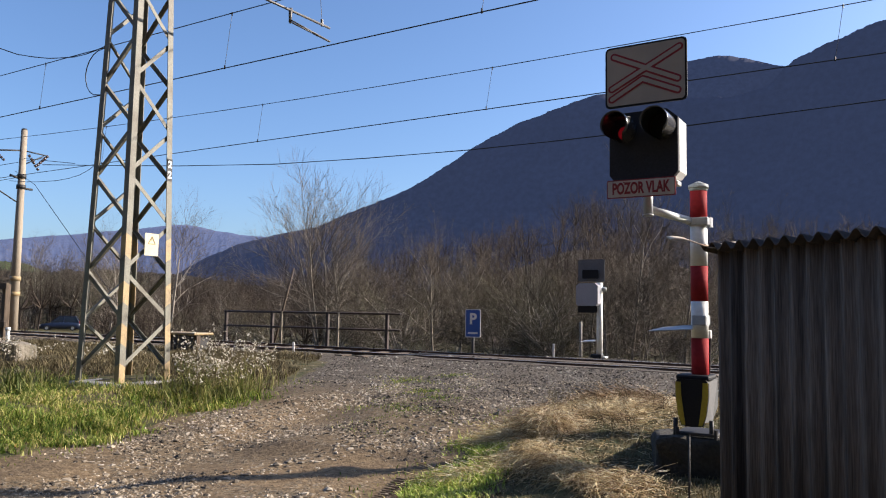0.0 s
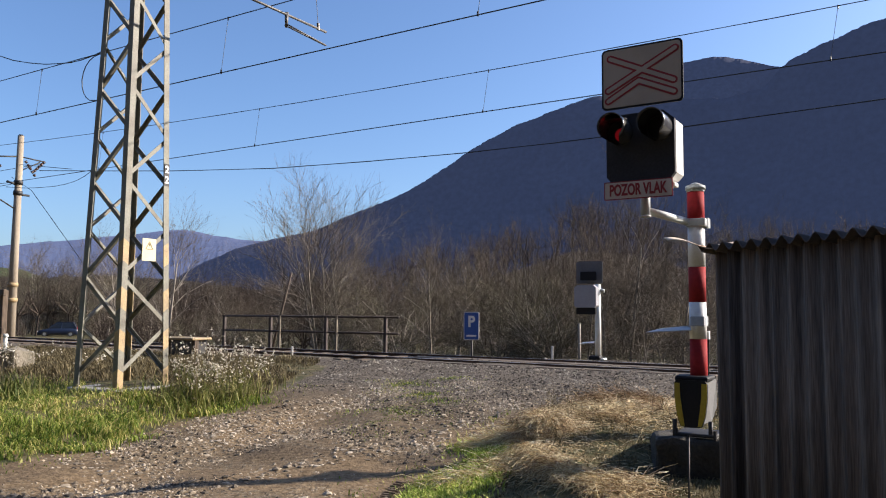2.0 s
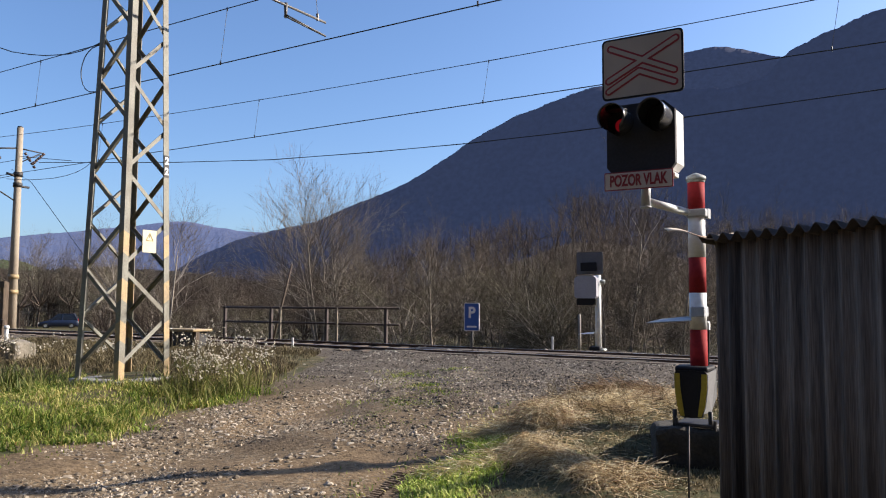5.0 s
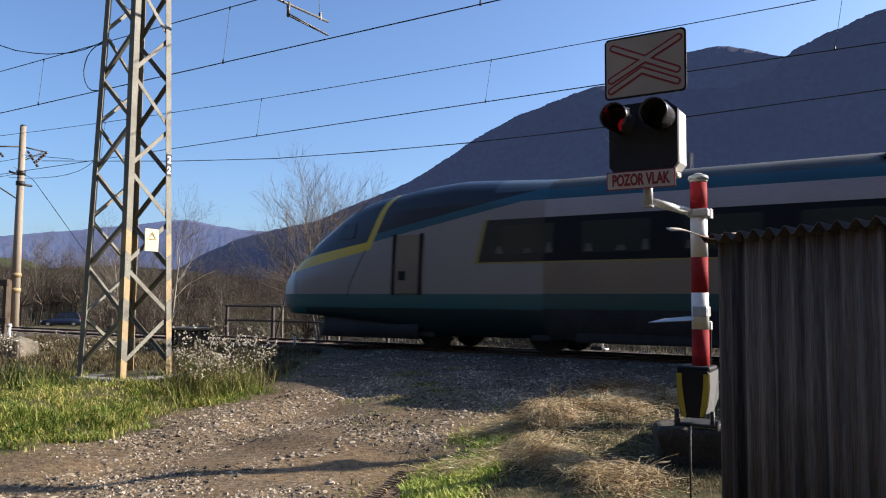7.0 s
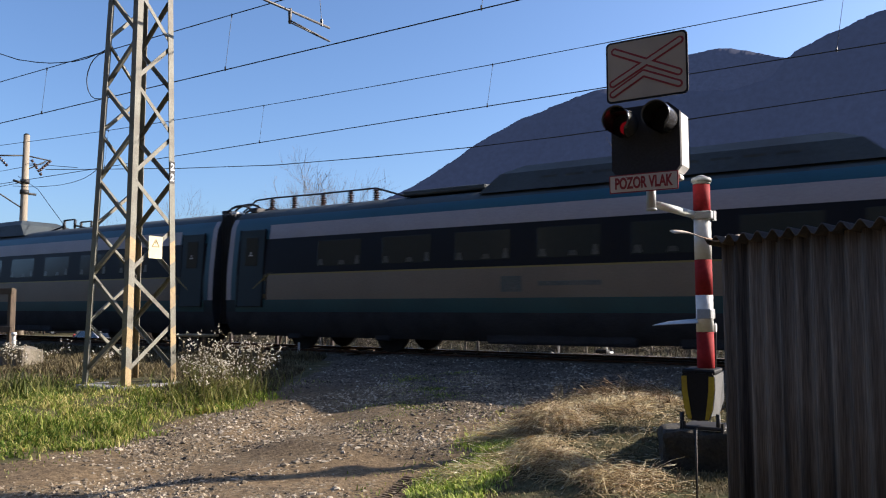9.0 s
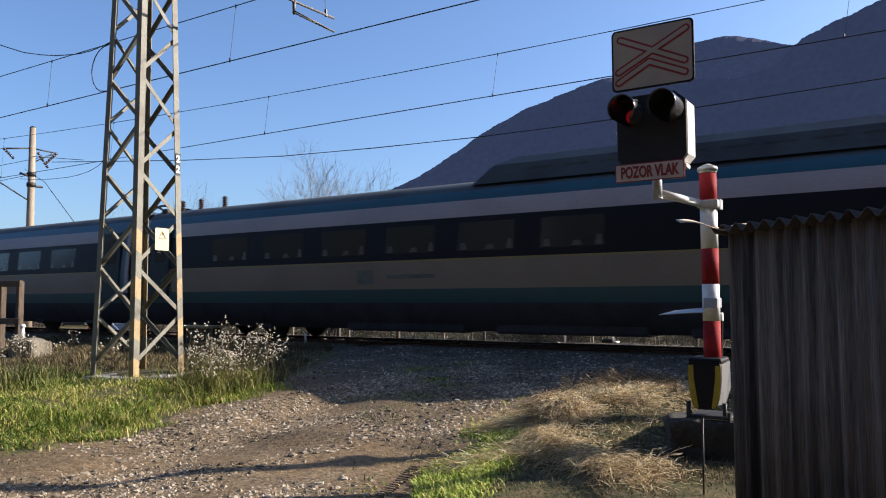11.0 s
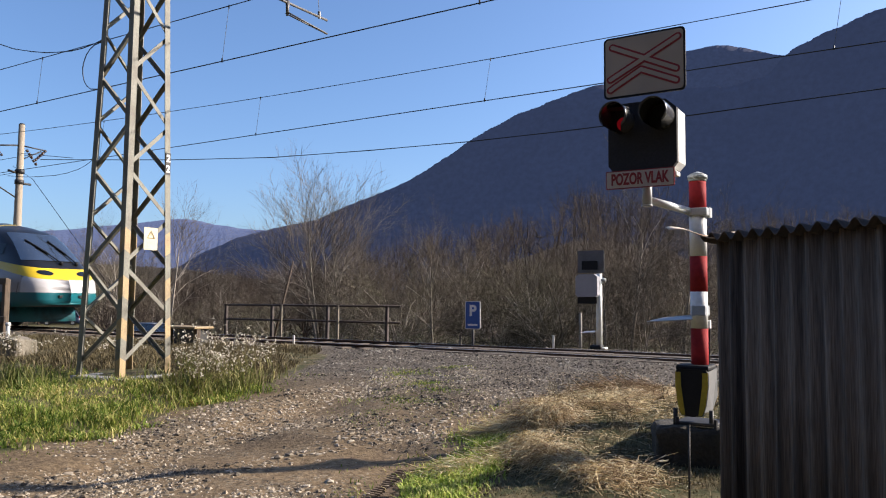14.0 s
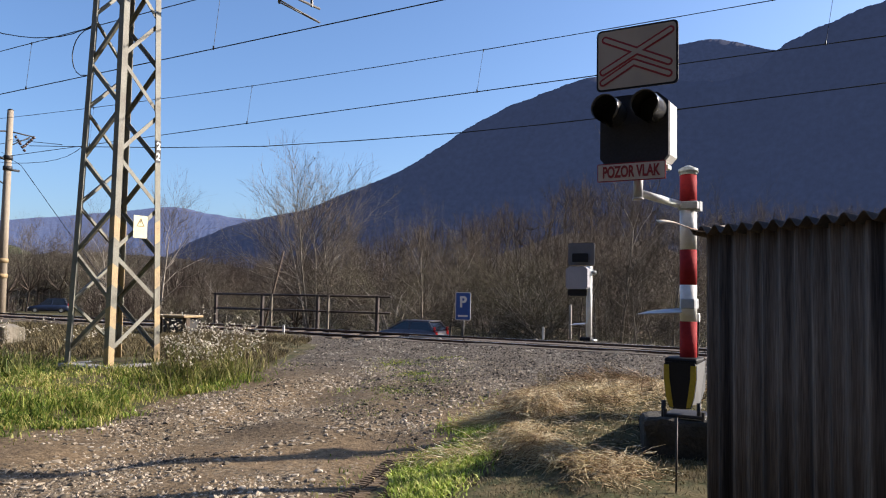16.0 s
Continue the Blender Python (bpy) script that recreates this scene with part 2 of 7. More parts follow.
def ground_material():
    m = bpy.data.materials.new("gravel_earth_and_turf")
    m.use_nodes = True
    nt = m.node_tree
    nd, ln = nt.nodes, nt.links
    b = nd["Principled BSDF"]
    tc = nd.new("ShaderNodeTexCoord")

    def noise_n(scale, detail=5):
        n = nd.new("ShaderNodeTexNoise")
        n.inputs["Scale"].default_value, n.inputs["Detail"].default_value = scale, detail
        ln.new(tc.outputs["Object"], n.inputs[0])
        return n

    def ramp(src, a, b_, ca, cb):
        r = nd.new("ShaderNodeValToRGB")
        r.color_ramp.elements[0].position, r.color_ramp.elements[1].position = a, b_
        r.color_ramp.elements[0].color, r.color_ramp.elements[1].color = (*ca, 1), (*cb, 1)
        ln.new(src, r.inputs[0])
        return r.outputs[0]

    def mix(fac, a, b_, blend="MIX"):
        x = nd.new("ShaderNodeMix")
        x.data_type, x.blend_type = "RGBA", blend
        if isinstance(fac, float):
            x.inputs[0].default_value = fac
        else:
            ln.new(fac, x.inputs[0])
        ln.new(a, x.inputs[6])
        ln.new(b_, x.inputs[7])
        return x.outputs[2]

    vor = nd.new("ShaderNodeTexVoronoi")
    vor.inputs["Scale"].default_value = 38
    ln.new(tc.outputs["Object"], vor.inputs[0])
    sep = nd.new("ShaderNodeSeparateColor")
    ln.new(vor.outputs["Color"], sep.inputs[0])
    pebble = ramp(sep.outputs[0], 0.1, 0.95, (0.07, 0.058, 0.04), (0.3, 0.255, 0.185))
    earth = ramp(noise_n(14, 8).outputs[0], 0.35, 0.7, (0.115, 0.082, 0.048), (0.25, 0.185, 0.112))
    where = ramp(noise_n(1.3, 8).outputs[0], 0.49, 0.58, (0, 0, 0), (1, 1, 1))
    speck = ramp(sep.outputs[1], 0.62, 0.78, (0, 0, 0), (1, 1, 1))
    fine = nd.new("ShaderNodeMath")
    fine.operation = "MULTIPLY"
    ln.new(where, fine.inputs[0])
    ln.new(speck, fine.inputs[1])
    damp = ramp(noise_n(0.55, 4).outputs[0], 0.4, 0.62, (0.74, 0.72, 0.69), (1.05, 1.0, 0.93))
    road = mix(1.0, mix(fine.outputs[0], earth, pebble), damp, "MULTIPLY")
    bal_c = ramp(sep.outputs[0], 0.1, 0.95, (0.034, 0.027, 0.02), (0.16, 0.132, 0.098))
    a1, a2 = nd.new("ShaderNodeAttribute"), nd.new("ShaderNodeAttribute")
    a1.attribute_name, a2.attribute_name = "turf", "ballast"
    base = mix(a2.outputs["Fac"], road, bal_c)
    soil = ramp(noise_n(5, 8).outputs[0], 0.35, 0.65, (0.05, 0.055, 0.02), (0.13, 0.1, 0.05))
    ad = nd.new("ShaderNodeMath")
    ad.operation = "ADD"
    nz = noise_n(3.0, 6)
    sub = nd.new("ShaderNodeMath")
    sub.operation = "SUBTRACT"
    sub.inputs[1].default_value = 0.5
    ln.new(nz.outputs[0], sub.inputs[0])
    ln.new(a1.outputs["Fac"], ad.inputs[0])
    ln.new(sub.outputs[0], ad.inputs[1])
    edge = ramp(ad.outputs[0], 0.42, 0.58, (0, 0, 0), (1, 1, 1))
    ln.new(mix(edge, base, soil), b.inputs["Base Color"])
    b.inputs["Roughness"].default_value = 0.95
    b.inputs["Specular IOR Level"].default_value = 0.2
    # soft lumps of earth with small pebbles set in them
    hs = nd.new("ShaderNodeMath")
    hs.operation = "MULTIPLY_ADD"
    hs.inputs[1].default_value = -0.35
    ln.new(vor.outputs["Distance"], hs.inputs[0])
    ln.new(noise_n(22, 8).outputs[0], hs.inputs[2])
    bp = nd.new("ShaderNodeBump")
    bp.inputs["Strength"].default_value, bp.inputs["Distance"].default_value = 0.5, 0.03
    ln.new(hs.outputs[0], bp.inputs["Height"])
    ln.new(bp.outputs[0], b.inputs["Normal"])
    return m


me.materials.append(ground_material())

# ---- road beyond the railway ----
M["asphalt"] = mat("asphalt", (0.06, 0.06, 0.062), 0.85, 0, 0.2, 0.6, 80, 0.2)
bm = bmesh.new()
for d0, d1, z in ((31.0, 37.8, -2.115),):
    vs = [bm.verts.new(rail_at(s, d, z)) for s, d in ((-600, d0), (600, d0), (600, d1), (-600, d1))]
    f = bm.faces.new(vs)
    ex = bmesh.ops.extrude_face_region(bm, geom=[f])
    bmesh.ops.translate(bm, vec=(0, 0, 0.06), verts=[v for v in ex["geom"] if isinstance(v, bmesh.types.BMVert)])
tagged(obj("road", bm, M["asphalt"]), "grey asphalt country road beyond the railway", "road", kind="structure")


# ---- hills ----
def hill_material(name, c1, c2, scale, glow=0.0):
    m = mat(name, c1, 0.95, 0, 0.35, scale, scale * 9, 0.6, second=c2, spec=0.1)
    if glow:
        # haze of the air between, put into the far backdrop as bluish emission
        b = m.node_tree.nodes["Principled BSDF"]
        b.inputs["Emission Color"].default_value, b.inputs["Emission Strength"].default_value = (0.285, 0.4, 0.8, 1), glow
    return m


def hill(name, ridge, dist, depth, base, material, label, seed, rows_n=30):
    """A wooded slope that climbs to a ridge: azimuth and height of the ridge in degrees at its distance."""
    rng = np.random.default_rng(seed)
    az = np.arange(ridge[0][0], ridge[-1][0], 0.1)
    el = np.interp(az, [r[0] for r in ridge], [r[1] for r in ridge])
    el = np.convolve(np.pad(el, 8, "edge"), np.ones(17) / 17, "valid")
    n = len(az)

    def wavy(step):
        k = rng.normal(0, 1, n // step + 3)
        t = np.arange(n) / step
        i = t.astype(int)
        f = t - i
        f = f * f * (3 - 2 * f)
        return k[i] * (1 - f) + k[i + 1] * f

    crest = (wavy(1) * 0.014 + wavy(2) * 0.016 + wavy(9) * 0.04) * min(1.0, 1500 / dist)
    big, small = wavy(60), wavy(22)
    pts = []
    a = np.radians(az)
    for j in range(rows_n + 1):
        t = j / rows_n
        bulge = math.sin(math.pi * t)
        dd = dist - depth * (1 - t) + depth * bulge * (0.1 * big + 0.04 * small)
        zz = base + (np.tan(np.radians(el + crest * t ** 6)) * dist - base) * t ** 1.15 + rng.normal(0, 1, n) * dist * 0.0008 * bulge
        pts.append(np.stack([np.sin(a) * dd, np.cos(a) * dd, zz], -1))
    pts.append(np.stack([np.sin(a) * (dist + depth), np.cos(a) * (dist + depth), np.full(n, base)], -1))
    co = np.concatenate(pts)
    idx = np.arange(len(co)).reshape(-1, n)
    q = np.stack([idx[:-1, :-1], idx[:-1, 1:], idx[1:, 1:], idx[1:, :-1]], -1).reshape(-1, 4)
    me = bpy.data.meshes.new(name)
    me.from_pydata(co.tolist(), [], q.tolist())
    me.materials.append(material)
    me.polygons.foreach_set("use_smooth", [True] * len(me.polygons))
    return tagged(new(name, me), label, "hill", kind="structure")


# bluish base colours and glow hold the haze of distance
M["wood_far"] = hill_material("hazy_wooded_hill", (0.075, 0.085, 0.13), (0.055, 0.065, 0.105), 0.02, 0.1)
M["wood_mid"] = hill_material("hazy_wooded_slope", (0.028, 0.0285, 0.041), (0.02, 0.0215, 0.033), 0.012, 0.042)
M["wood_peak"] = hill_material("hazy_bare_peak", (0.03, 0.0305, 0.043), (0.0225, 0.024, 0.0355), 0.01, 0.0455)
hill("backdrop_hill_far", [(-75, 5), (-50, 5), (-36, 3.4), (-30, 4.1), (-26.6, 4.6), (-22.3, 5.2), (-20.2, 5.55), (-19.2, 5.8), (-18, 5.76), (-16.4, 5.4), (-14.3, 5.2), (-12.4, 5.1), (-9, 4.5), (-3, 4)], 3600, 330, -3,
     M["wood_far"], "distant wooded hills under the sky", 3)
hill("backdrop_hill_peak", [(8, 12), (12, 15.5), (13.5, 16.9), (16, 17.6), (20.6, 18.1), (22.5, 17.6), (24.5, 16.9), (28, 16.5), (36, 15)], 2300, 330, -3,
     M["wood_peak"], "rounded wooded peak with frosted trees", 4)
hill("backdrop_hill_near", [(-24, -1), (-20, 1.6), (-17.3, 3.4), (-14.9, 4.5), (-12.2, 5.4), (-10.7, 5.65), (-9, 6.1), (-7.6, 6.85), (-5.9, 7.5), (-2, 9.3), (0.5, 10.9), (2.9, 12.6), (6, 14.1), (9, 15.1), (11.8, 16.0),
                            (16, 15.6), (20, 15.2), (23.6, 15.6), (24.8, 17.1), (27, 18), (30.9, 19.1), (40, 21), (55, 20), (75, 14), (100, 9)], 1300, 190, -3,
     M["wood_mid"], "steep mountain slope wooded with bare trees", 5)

M["meadow"] = hill_material("far_green_meadow", (0.06, 0.075, 0.032), (0.05, 0.055, 0.03), 0.02)
M["wood_left"] = hill_material("dark_brown_wood", (0.03, 0.025, 0.02), (0.018, 0.016, 0.013), 0.1)
hill("backdrop_wood_left", [(-80, 3.5), (-45, 3.2), (-33, 2.4), (-28, 2.2), (-26, 2.4), (-23, 2.6), (-19, 2.4), (-14, 1.8), (-9, 1.0), (-6, -0.5)], 330, 60, -3, M["wood_left"], "dark brown woods across the valley", 9)
hill("backdrop_meadow", [(-60, 4.5), (-40, 3.7), (-31, 2.85), (-29, 2.75), (-27.7, 2.4), (-26, 1.6), (-24, -1)], 900, 500, -3, M["meadow"], "green meadow slope far off", 6)
# unseen bank, added to cut sky light on surfaces facing the camera
M["blocker_behind"] = hill_material("dark_sky_blocker", (0.04, 0.038, 0.035), (0.028, 0.027, 0.026), 0.1)
hill("sky_blocker_behind", [(98, 8), (112, 24), (130, 33), (180, 38), (230, 35), (255, 28), (275, 14), (290, 4)], 120, 70, -2, M["blocker_behind"], "unseen dark bank added behind the camera to block sky light", 7, 10)
# ---- railway track ----
def rail_bm(length):
    bm = bmesh.new()
    prof = [(-0.075, -0.172), (0.075, -0.172), (0.075, -0.16), (0.012, -0.14), (0.012, -0.045), (0.036, -0.035), (0.036, 0), (-0.036, 0), (-0.036, -0.035), (-0.012, -0.045),
            (-0.012, -0.14), (-0.075, -0.16)]
    a = [bm.verts.new((-length / 2, y, z)) for y, z in prof]
    b = [bm.verts.new((length / 2, y, z)) for y, z in prof]
    n = len(prof)
    for i in range(n):
        f = bm.faces.new((a[i], a[(i + 1) % n], b[(i + 1) % n], b[i]))
        f.material_index = 1 if i == 6 else 0
    bm.faces.new(a[::-1])
    bm.faces.new(b)
    return bm


track = thing("railway_track", Matrix.Translation(rail_at(0, TRACK, -0.06)) @ pose(0, 0, 0, 0, 0, RAIL_TURN), "single railway track of rusty rails on dark timber sleepers", "railway track", kind="structure")
for yy in (0.755, -0.755):
    r = part("rail", rail_bm(500), [M["rust"], M["rail_top"]], track, "rusty rail with a polished head")
    r.location = (0, yy, 0)
sl_bm = bmesh.new()
box(sl_bm, (0, 0, -0.13), (0.24, 2.5, 0.16), bevel=0.015)
first = part("sleeper", sl_bm, M["wood_dark"], track)
first.location.x = -40
for i in range(1, 230):
    o = new("sleeper", first.data)
    o.parent, o.location = track, (-40 + i * 0.62, random.uniform(-0.02, 0.02), random.uniform(-0.012, 0.006))
# crossing timbers beside the rails
for yy, w in ((1.06, 0.3), (0.36, 0.42), (-0.36, 0.42), (-1.06, 0.3)):
    for k in range(3):
        bmx = bmesh.new()
        box(bmx, (4.2 + k * 2.45, yy, -0.085), (2.42, w, 0.1), pose(0, 0, 0, random.uniform(-0.8, 0.8), 0, 0), bevel=0.015)
        part("crossing_plank", bmx, M["wood_dark"], track)

# ---- train ----
M["t_cream"] = mat("grey_cream_coach_paint", (0.24, 0.185, 0.13), 0.5, 0, 0.1, 0.6, 30, 0.02, second=(0.2, 0.152, 0.108))
M["t_white"] = mat("white_coach_paint", (0.4, 0.355, 0.36), 0.5, 0, 0.1, 0.6, 30, 0.02, second=(0.35, 0.31, 0.315))
M["t_teal"] = mat("teal_coach_paint", (0.008, 0.075, 0.088), 0.4, 0, 0.1, 0.8, 30, 0.02, second=(0.007, 0.06, 0.072))
M["t_blue"] = mat("blue_coach_paint", (0.012, 0.085, 0.12), 0.4, 0, 0.1, 0.8, 30, 0.02, second=(0.01, 0.07, 0.1))
M["t_band"] = mat("black_window_band", (0.009, 0.01, 0.014), 0.5, 0, 0.1, 1, 30, 0.01, spec=0.2)
M["t_bay"] = mat("dull_ochre_coach_paint", (0.1, 0.075, 0.03), 0.5, 0, 0.1, 0.8, 30, 0.02)
M["t_line"] = mat("dull_ochre_line", (0.3, 0.23, 0.07), 0.4, 0, 0.1, 0.8, 30, 0.02)
M["t_yellow"] = mat("yellow_coach_paint", (0.68, 0.47, 0.02), 0.35, 0, 0.08, 0.8, 30, 0.02)
M["t_roof"] = mat("grimy_coach_roof", (0.06, 0.075, 0.08), 0.7, 0, 0.2, 0.8, 20, 0.1, second=(0.035, 0.04, 0.042))
M["t_under"] = mat("dusty_shaded_underframe", (0.042, 0.044, 0.05), 0.85, 0.1, 0.3, 2, 40, 0.2)
M["t_curtain"] = mat("pale_curtain_behind_glass", (0.085, 0.09, 0.08), 0.3, 0, 0.3, 6, 40, 0.0)
M["t_glass"] = mat("coach_window_glass", (0.028, 0.036, 0.034), 0.15, 0, 0.05, 1, 10, 0.0, spec=0.35)
M["t_door"] = mat("dark_teal_door_paint", (0.005, 0.02, 0.025), 0.6, 0, 0.1, 0.8, 30, 0.02)
M["t_emblem"] = mat("faded_grey_green_print", (0.1, 0.115, 0.105), 0.5, 0, 0.3, 3, 30, 0.0, second=(0.16, 0.15, 0.13))
M["bellows"] = mat("black_rubber_bellows", (0.02, 0.02, 0.022), 0.7, 0, 0.2, 4, 40, 0.1)
M["t_insul"] = mat("brown_insulator", (0.07, 0.045, 0.04), 0.3, 0, 0.2, 4, 40, 0.02)
TM = [M[k] for k in ("t_under", "t_teal", "t_cream", "t_yellow", "t_band", "t_white", "t_blue", "t_roof", "t_line", "t_door")]
UNDER, TEAL, CREAM, YEL, BAND, WHITE, BLUE, ROOF, LINE, DOORS = range(10)
PROF = [(1.12, 0.32), (1.3, 0.55), (1.385, 0.92), (1.4, 1.22), (1.4, 1.5), (1.39, 1.825), (1.387, 1.86), (1.375, 2.02), (1.35, 2.3), (1.305, 2.74), (1.25, 3.1), (1.13, 3.32), (0.88, 3.5), (0.45, 3.62), (0, 3.66)]
SEG = [UNDER, UNDER, TEAL, CREAM, CREAM, LINE, BAND, BAND, BAND, WHITE, BLUE, ROOF, ROOF, ROOF]


def loft(bm, stations, section, material):
    """Rings across the train at x, joined lengthwise; section(x) gives the half outline, material(k, xa, xb) the colour."""
    rings = []
    for x in stations:
        half = section(x)
        full = [(y, z) for y, z in half] + [(-y, z) for y, z in half[-2::-1]]
        rings.append([bm.verts.new((x, y, z)) for y, z in full])
    n, m = len(rings[0]), len(PROF) - 1
    for i in range(len(rings) - 1):
        for k in range(n - 1):
            f = bm.faces.new((rings[i][k], rings[i][k + 1], rings[i + 1][k + 1], rings[i + 1][k]))
            f.smooth = True
            f.material_index = material(k if k < m else 2 * m - 1 - k, stations[i], stations[i + 1])
        f = bm.faces.new((rings[i][0], rings[i + 1][0], rings[i + 1][-1], rings[i][-1]))
        f.material_index = UNDER
    for r, flip in ((rings[0], 1), (rings[-1], -1)):
        f = bm.faces.new(r[::flip])
        f.material_index = UNDER
        for e in f.edges:
            e.smooth = False
    bmesh.ops.recalc_face_normals(bm, faces=bm.faces)


def end_col(k, xm, x0, x1, doors=(True, True)):
    """Colours of a coach: pale rims at its ends, dark door bays, banded middle."""
    e, door = min((abs(xm - x0), doors[0]), (abs(xm - x1), doors[1]))
    if k <= 1 or k >= 11:
        return SEG[k]
    if e < 0.17:
        return WHITE if k > 2 else DOORS
    if e < 0.34:
        return BLUE if door and k > 2 else DOORS
    if e < 1.42 and door:
        return BLUE if k in (9, 10) else BAND if k in (6, 7, 8) else TEAL if k == 2 else DOORS
    return SEG[k]


NOSE_L, NOSE_P, NOSE_R = 7.4, 4.3, 2.6
NOSE_Z = [0.7, 0.82, 0.95, 1.15, 1.4, 1.62, 1.8, 2.17, 2.56, 2.98, 3.37, 3.62, 3.74, 3.79]
NOSE_A = [0.3, 0.1, 0.04, 0.04, 0.08, 0.17, 0.34, 0.76, 1.2, 1.8, 2.5, 3.4, 4.2, 5.2]


def nose_top(a):
    return float(np.interp(a, [0, 0.06, 0.16, 0.34, 0.76, 1.2, 1.8, 2.5, 3.4, 4.2, 5.2, 6.4, 7.4], [1.2, 1.4, 1.62, 1.8, 2.17, 2.56, 2.98, 3.37, 3.62, 3.74, 3.79, 3.72, 3.66]))


def nose_low(a):
    return float(np.interp(a, [0, 0.1, 0.3, 1.4, 2.2, 3.0, 4.0, 4.4], [0.95, 0.82, 0.76, 0.72, 0.68, 0.62, 0.5, 0.32]))


def nose_front(z):
    """How far back the nose begins at height z, on the middle line."""
    return float(np.interp(z, NOSE_Z, NOSE_A))


def side_at(z):
    return float(np.interp(z, [p[1] for p in PROF], [p[0] for p in PROF]))


def nose_half(a, z, zt):
    """Half width of the nose a behind its tip at height z."""
    q = min(max((a - nose_front(z)) / NOSE_R, 0), 1)
    g = (1 - (1 - q) ** NOSE_P) ** (1 / NOSE_P)
    t = min(max((a - 1.2) / 3, 0), 1)
    t = t * t * (3 - 2 * t)
    zeta = z if z < 1.5 else 1.5 + (z - 1.5) * (1 + t * (2.16 / (zt - 1.5) - 1))
    w = t * side_at(min(zeta, 3.66)) + (1 - t) * (side_at(min(z, 2.6)) - 0.12 * max(z - 1.6, 0))
    if a > 5:
        g += (1 - g) * min((a - 5) / 2, 1)
    return w * g


def nose_at(y, z, out=0.0):
    """The point of the nose's skin at y across and z up."""
    w = side_at(min(z, 2.6)) - 0.12 * max(z - 1.6, 0)
    q = 1 - (1 - min(abs(y) / w, 0.999) ** NOSE_P) ** (1 / NOSE_P)
    return Vector((-(nose_front(z) + NOSE_R * q) + out, y, z + out * 0.7))


def nose_mesh():
    bm = bmesh.new()
    st = [0.012, 0.03, 0.06, 0.1, 0.16, 0.25, 0.34, 0.45, 0.6, 0.76, 0.95, 1.2, 1.5, 1.8, 2.15, 2.5, 2.9, 3.3, 3.7, 4.2, 4.7, 5.2, 5.8, 6.4, 6.9, NOSE_L]
    rings = []
    for a in st:
        zb, zt = nose_low(a), nose_top(a)
        half = []
        for k in range(31):
            t = k / 30
            z = zb + (zt - zb) * (0.35 * t + 0.65 * math.sin(t * math.pi / 2))
            half.append((nose_half(a, z, zt) if k < 30 else 0.0, z))
        if a == NOSE_L:
            half = [(side_at(z), z) for y, z in half]
        rings.append([bm.verts.new((-a, y, z)) for y, z in half + [(-y, z) for y, z in half[-2::-1]]])
    for p, q in zip(rings, rings[1:]):
        for k in range(len(p) - 1):
            bm.faces.new((p[k], p[k + 1], q[k + 1], q[k])).smooth = True
        bm.faces.new((p[0], q[0], q[-1], p[-1])).material_index = 1
    bm.faces.new(rings[0])
    bmesh.ops.recalc_face_normals(bm, faces=bm.faces)
    return bm


def nose_patch(ys, zs, out, slant=0.0):
    """A sheet laid on the skin of the nose."""
    bm = bmesh.new()
    g = [[bm.verts.new(nose_at(y, z + slant * y, out)) for y in ys(z)] for z in zs]
    for r, t in zip(g, g[1:]):
        for k in range(len(r) - 1):
            bm.faces.new((r[k], r[k + 1], t[k + 1], t[k])).smooth = True
    bmesh.ops.recalc_face_normals(bm, faces=bm.faces)
    return bm


def nose_lens(cy, cz, ry, rz, slant, out):
    bm = bmesh.new()
    c = bm.verts.new(nose_at(cy, cz, out + 0.02))
    rings = []
    for f in (0.55, 1.0):
        r = []
        for i in range(18):
            t = i * math.tau / 18
            dy, dz = ry * f * math.cos(t), rz * f * math.sin(t)
            r.append(bm.verts.new(nose_at(cy + dy, cz + dz + slant * dy, out + 0.02 * (1 - f))))
        rings.append(r)
    for i in range(18):
        j = (i + 1) % 18
        bm.faces.new((c, rings[0][i], rings[0][j])).smooth = True
        bm.faces.new((rings[0][i], rings[1][i], rings[1][j], rings[0][j])).smooth = True
    bmesh.ops.recalc_face_normals(bm, faces=bm.faces)
    return bm


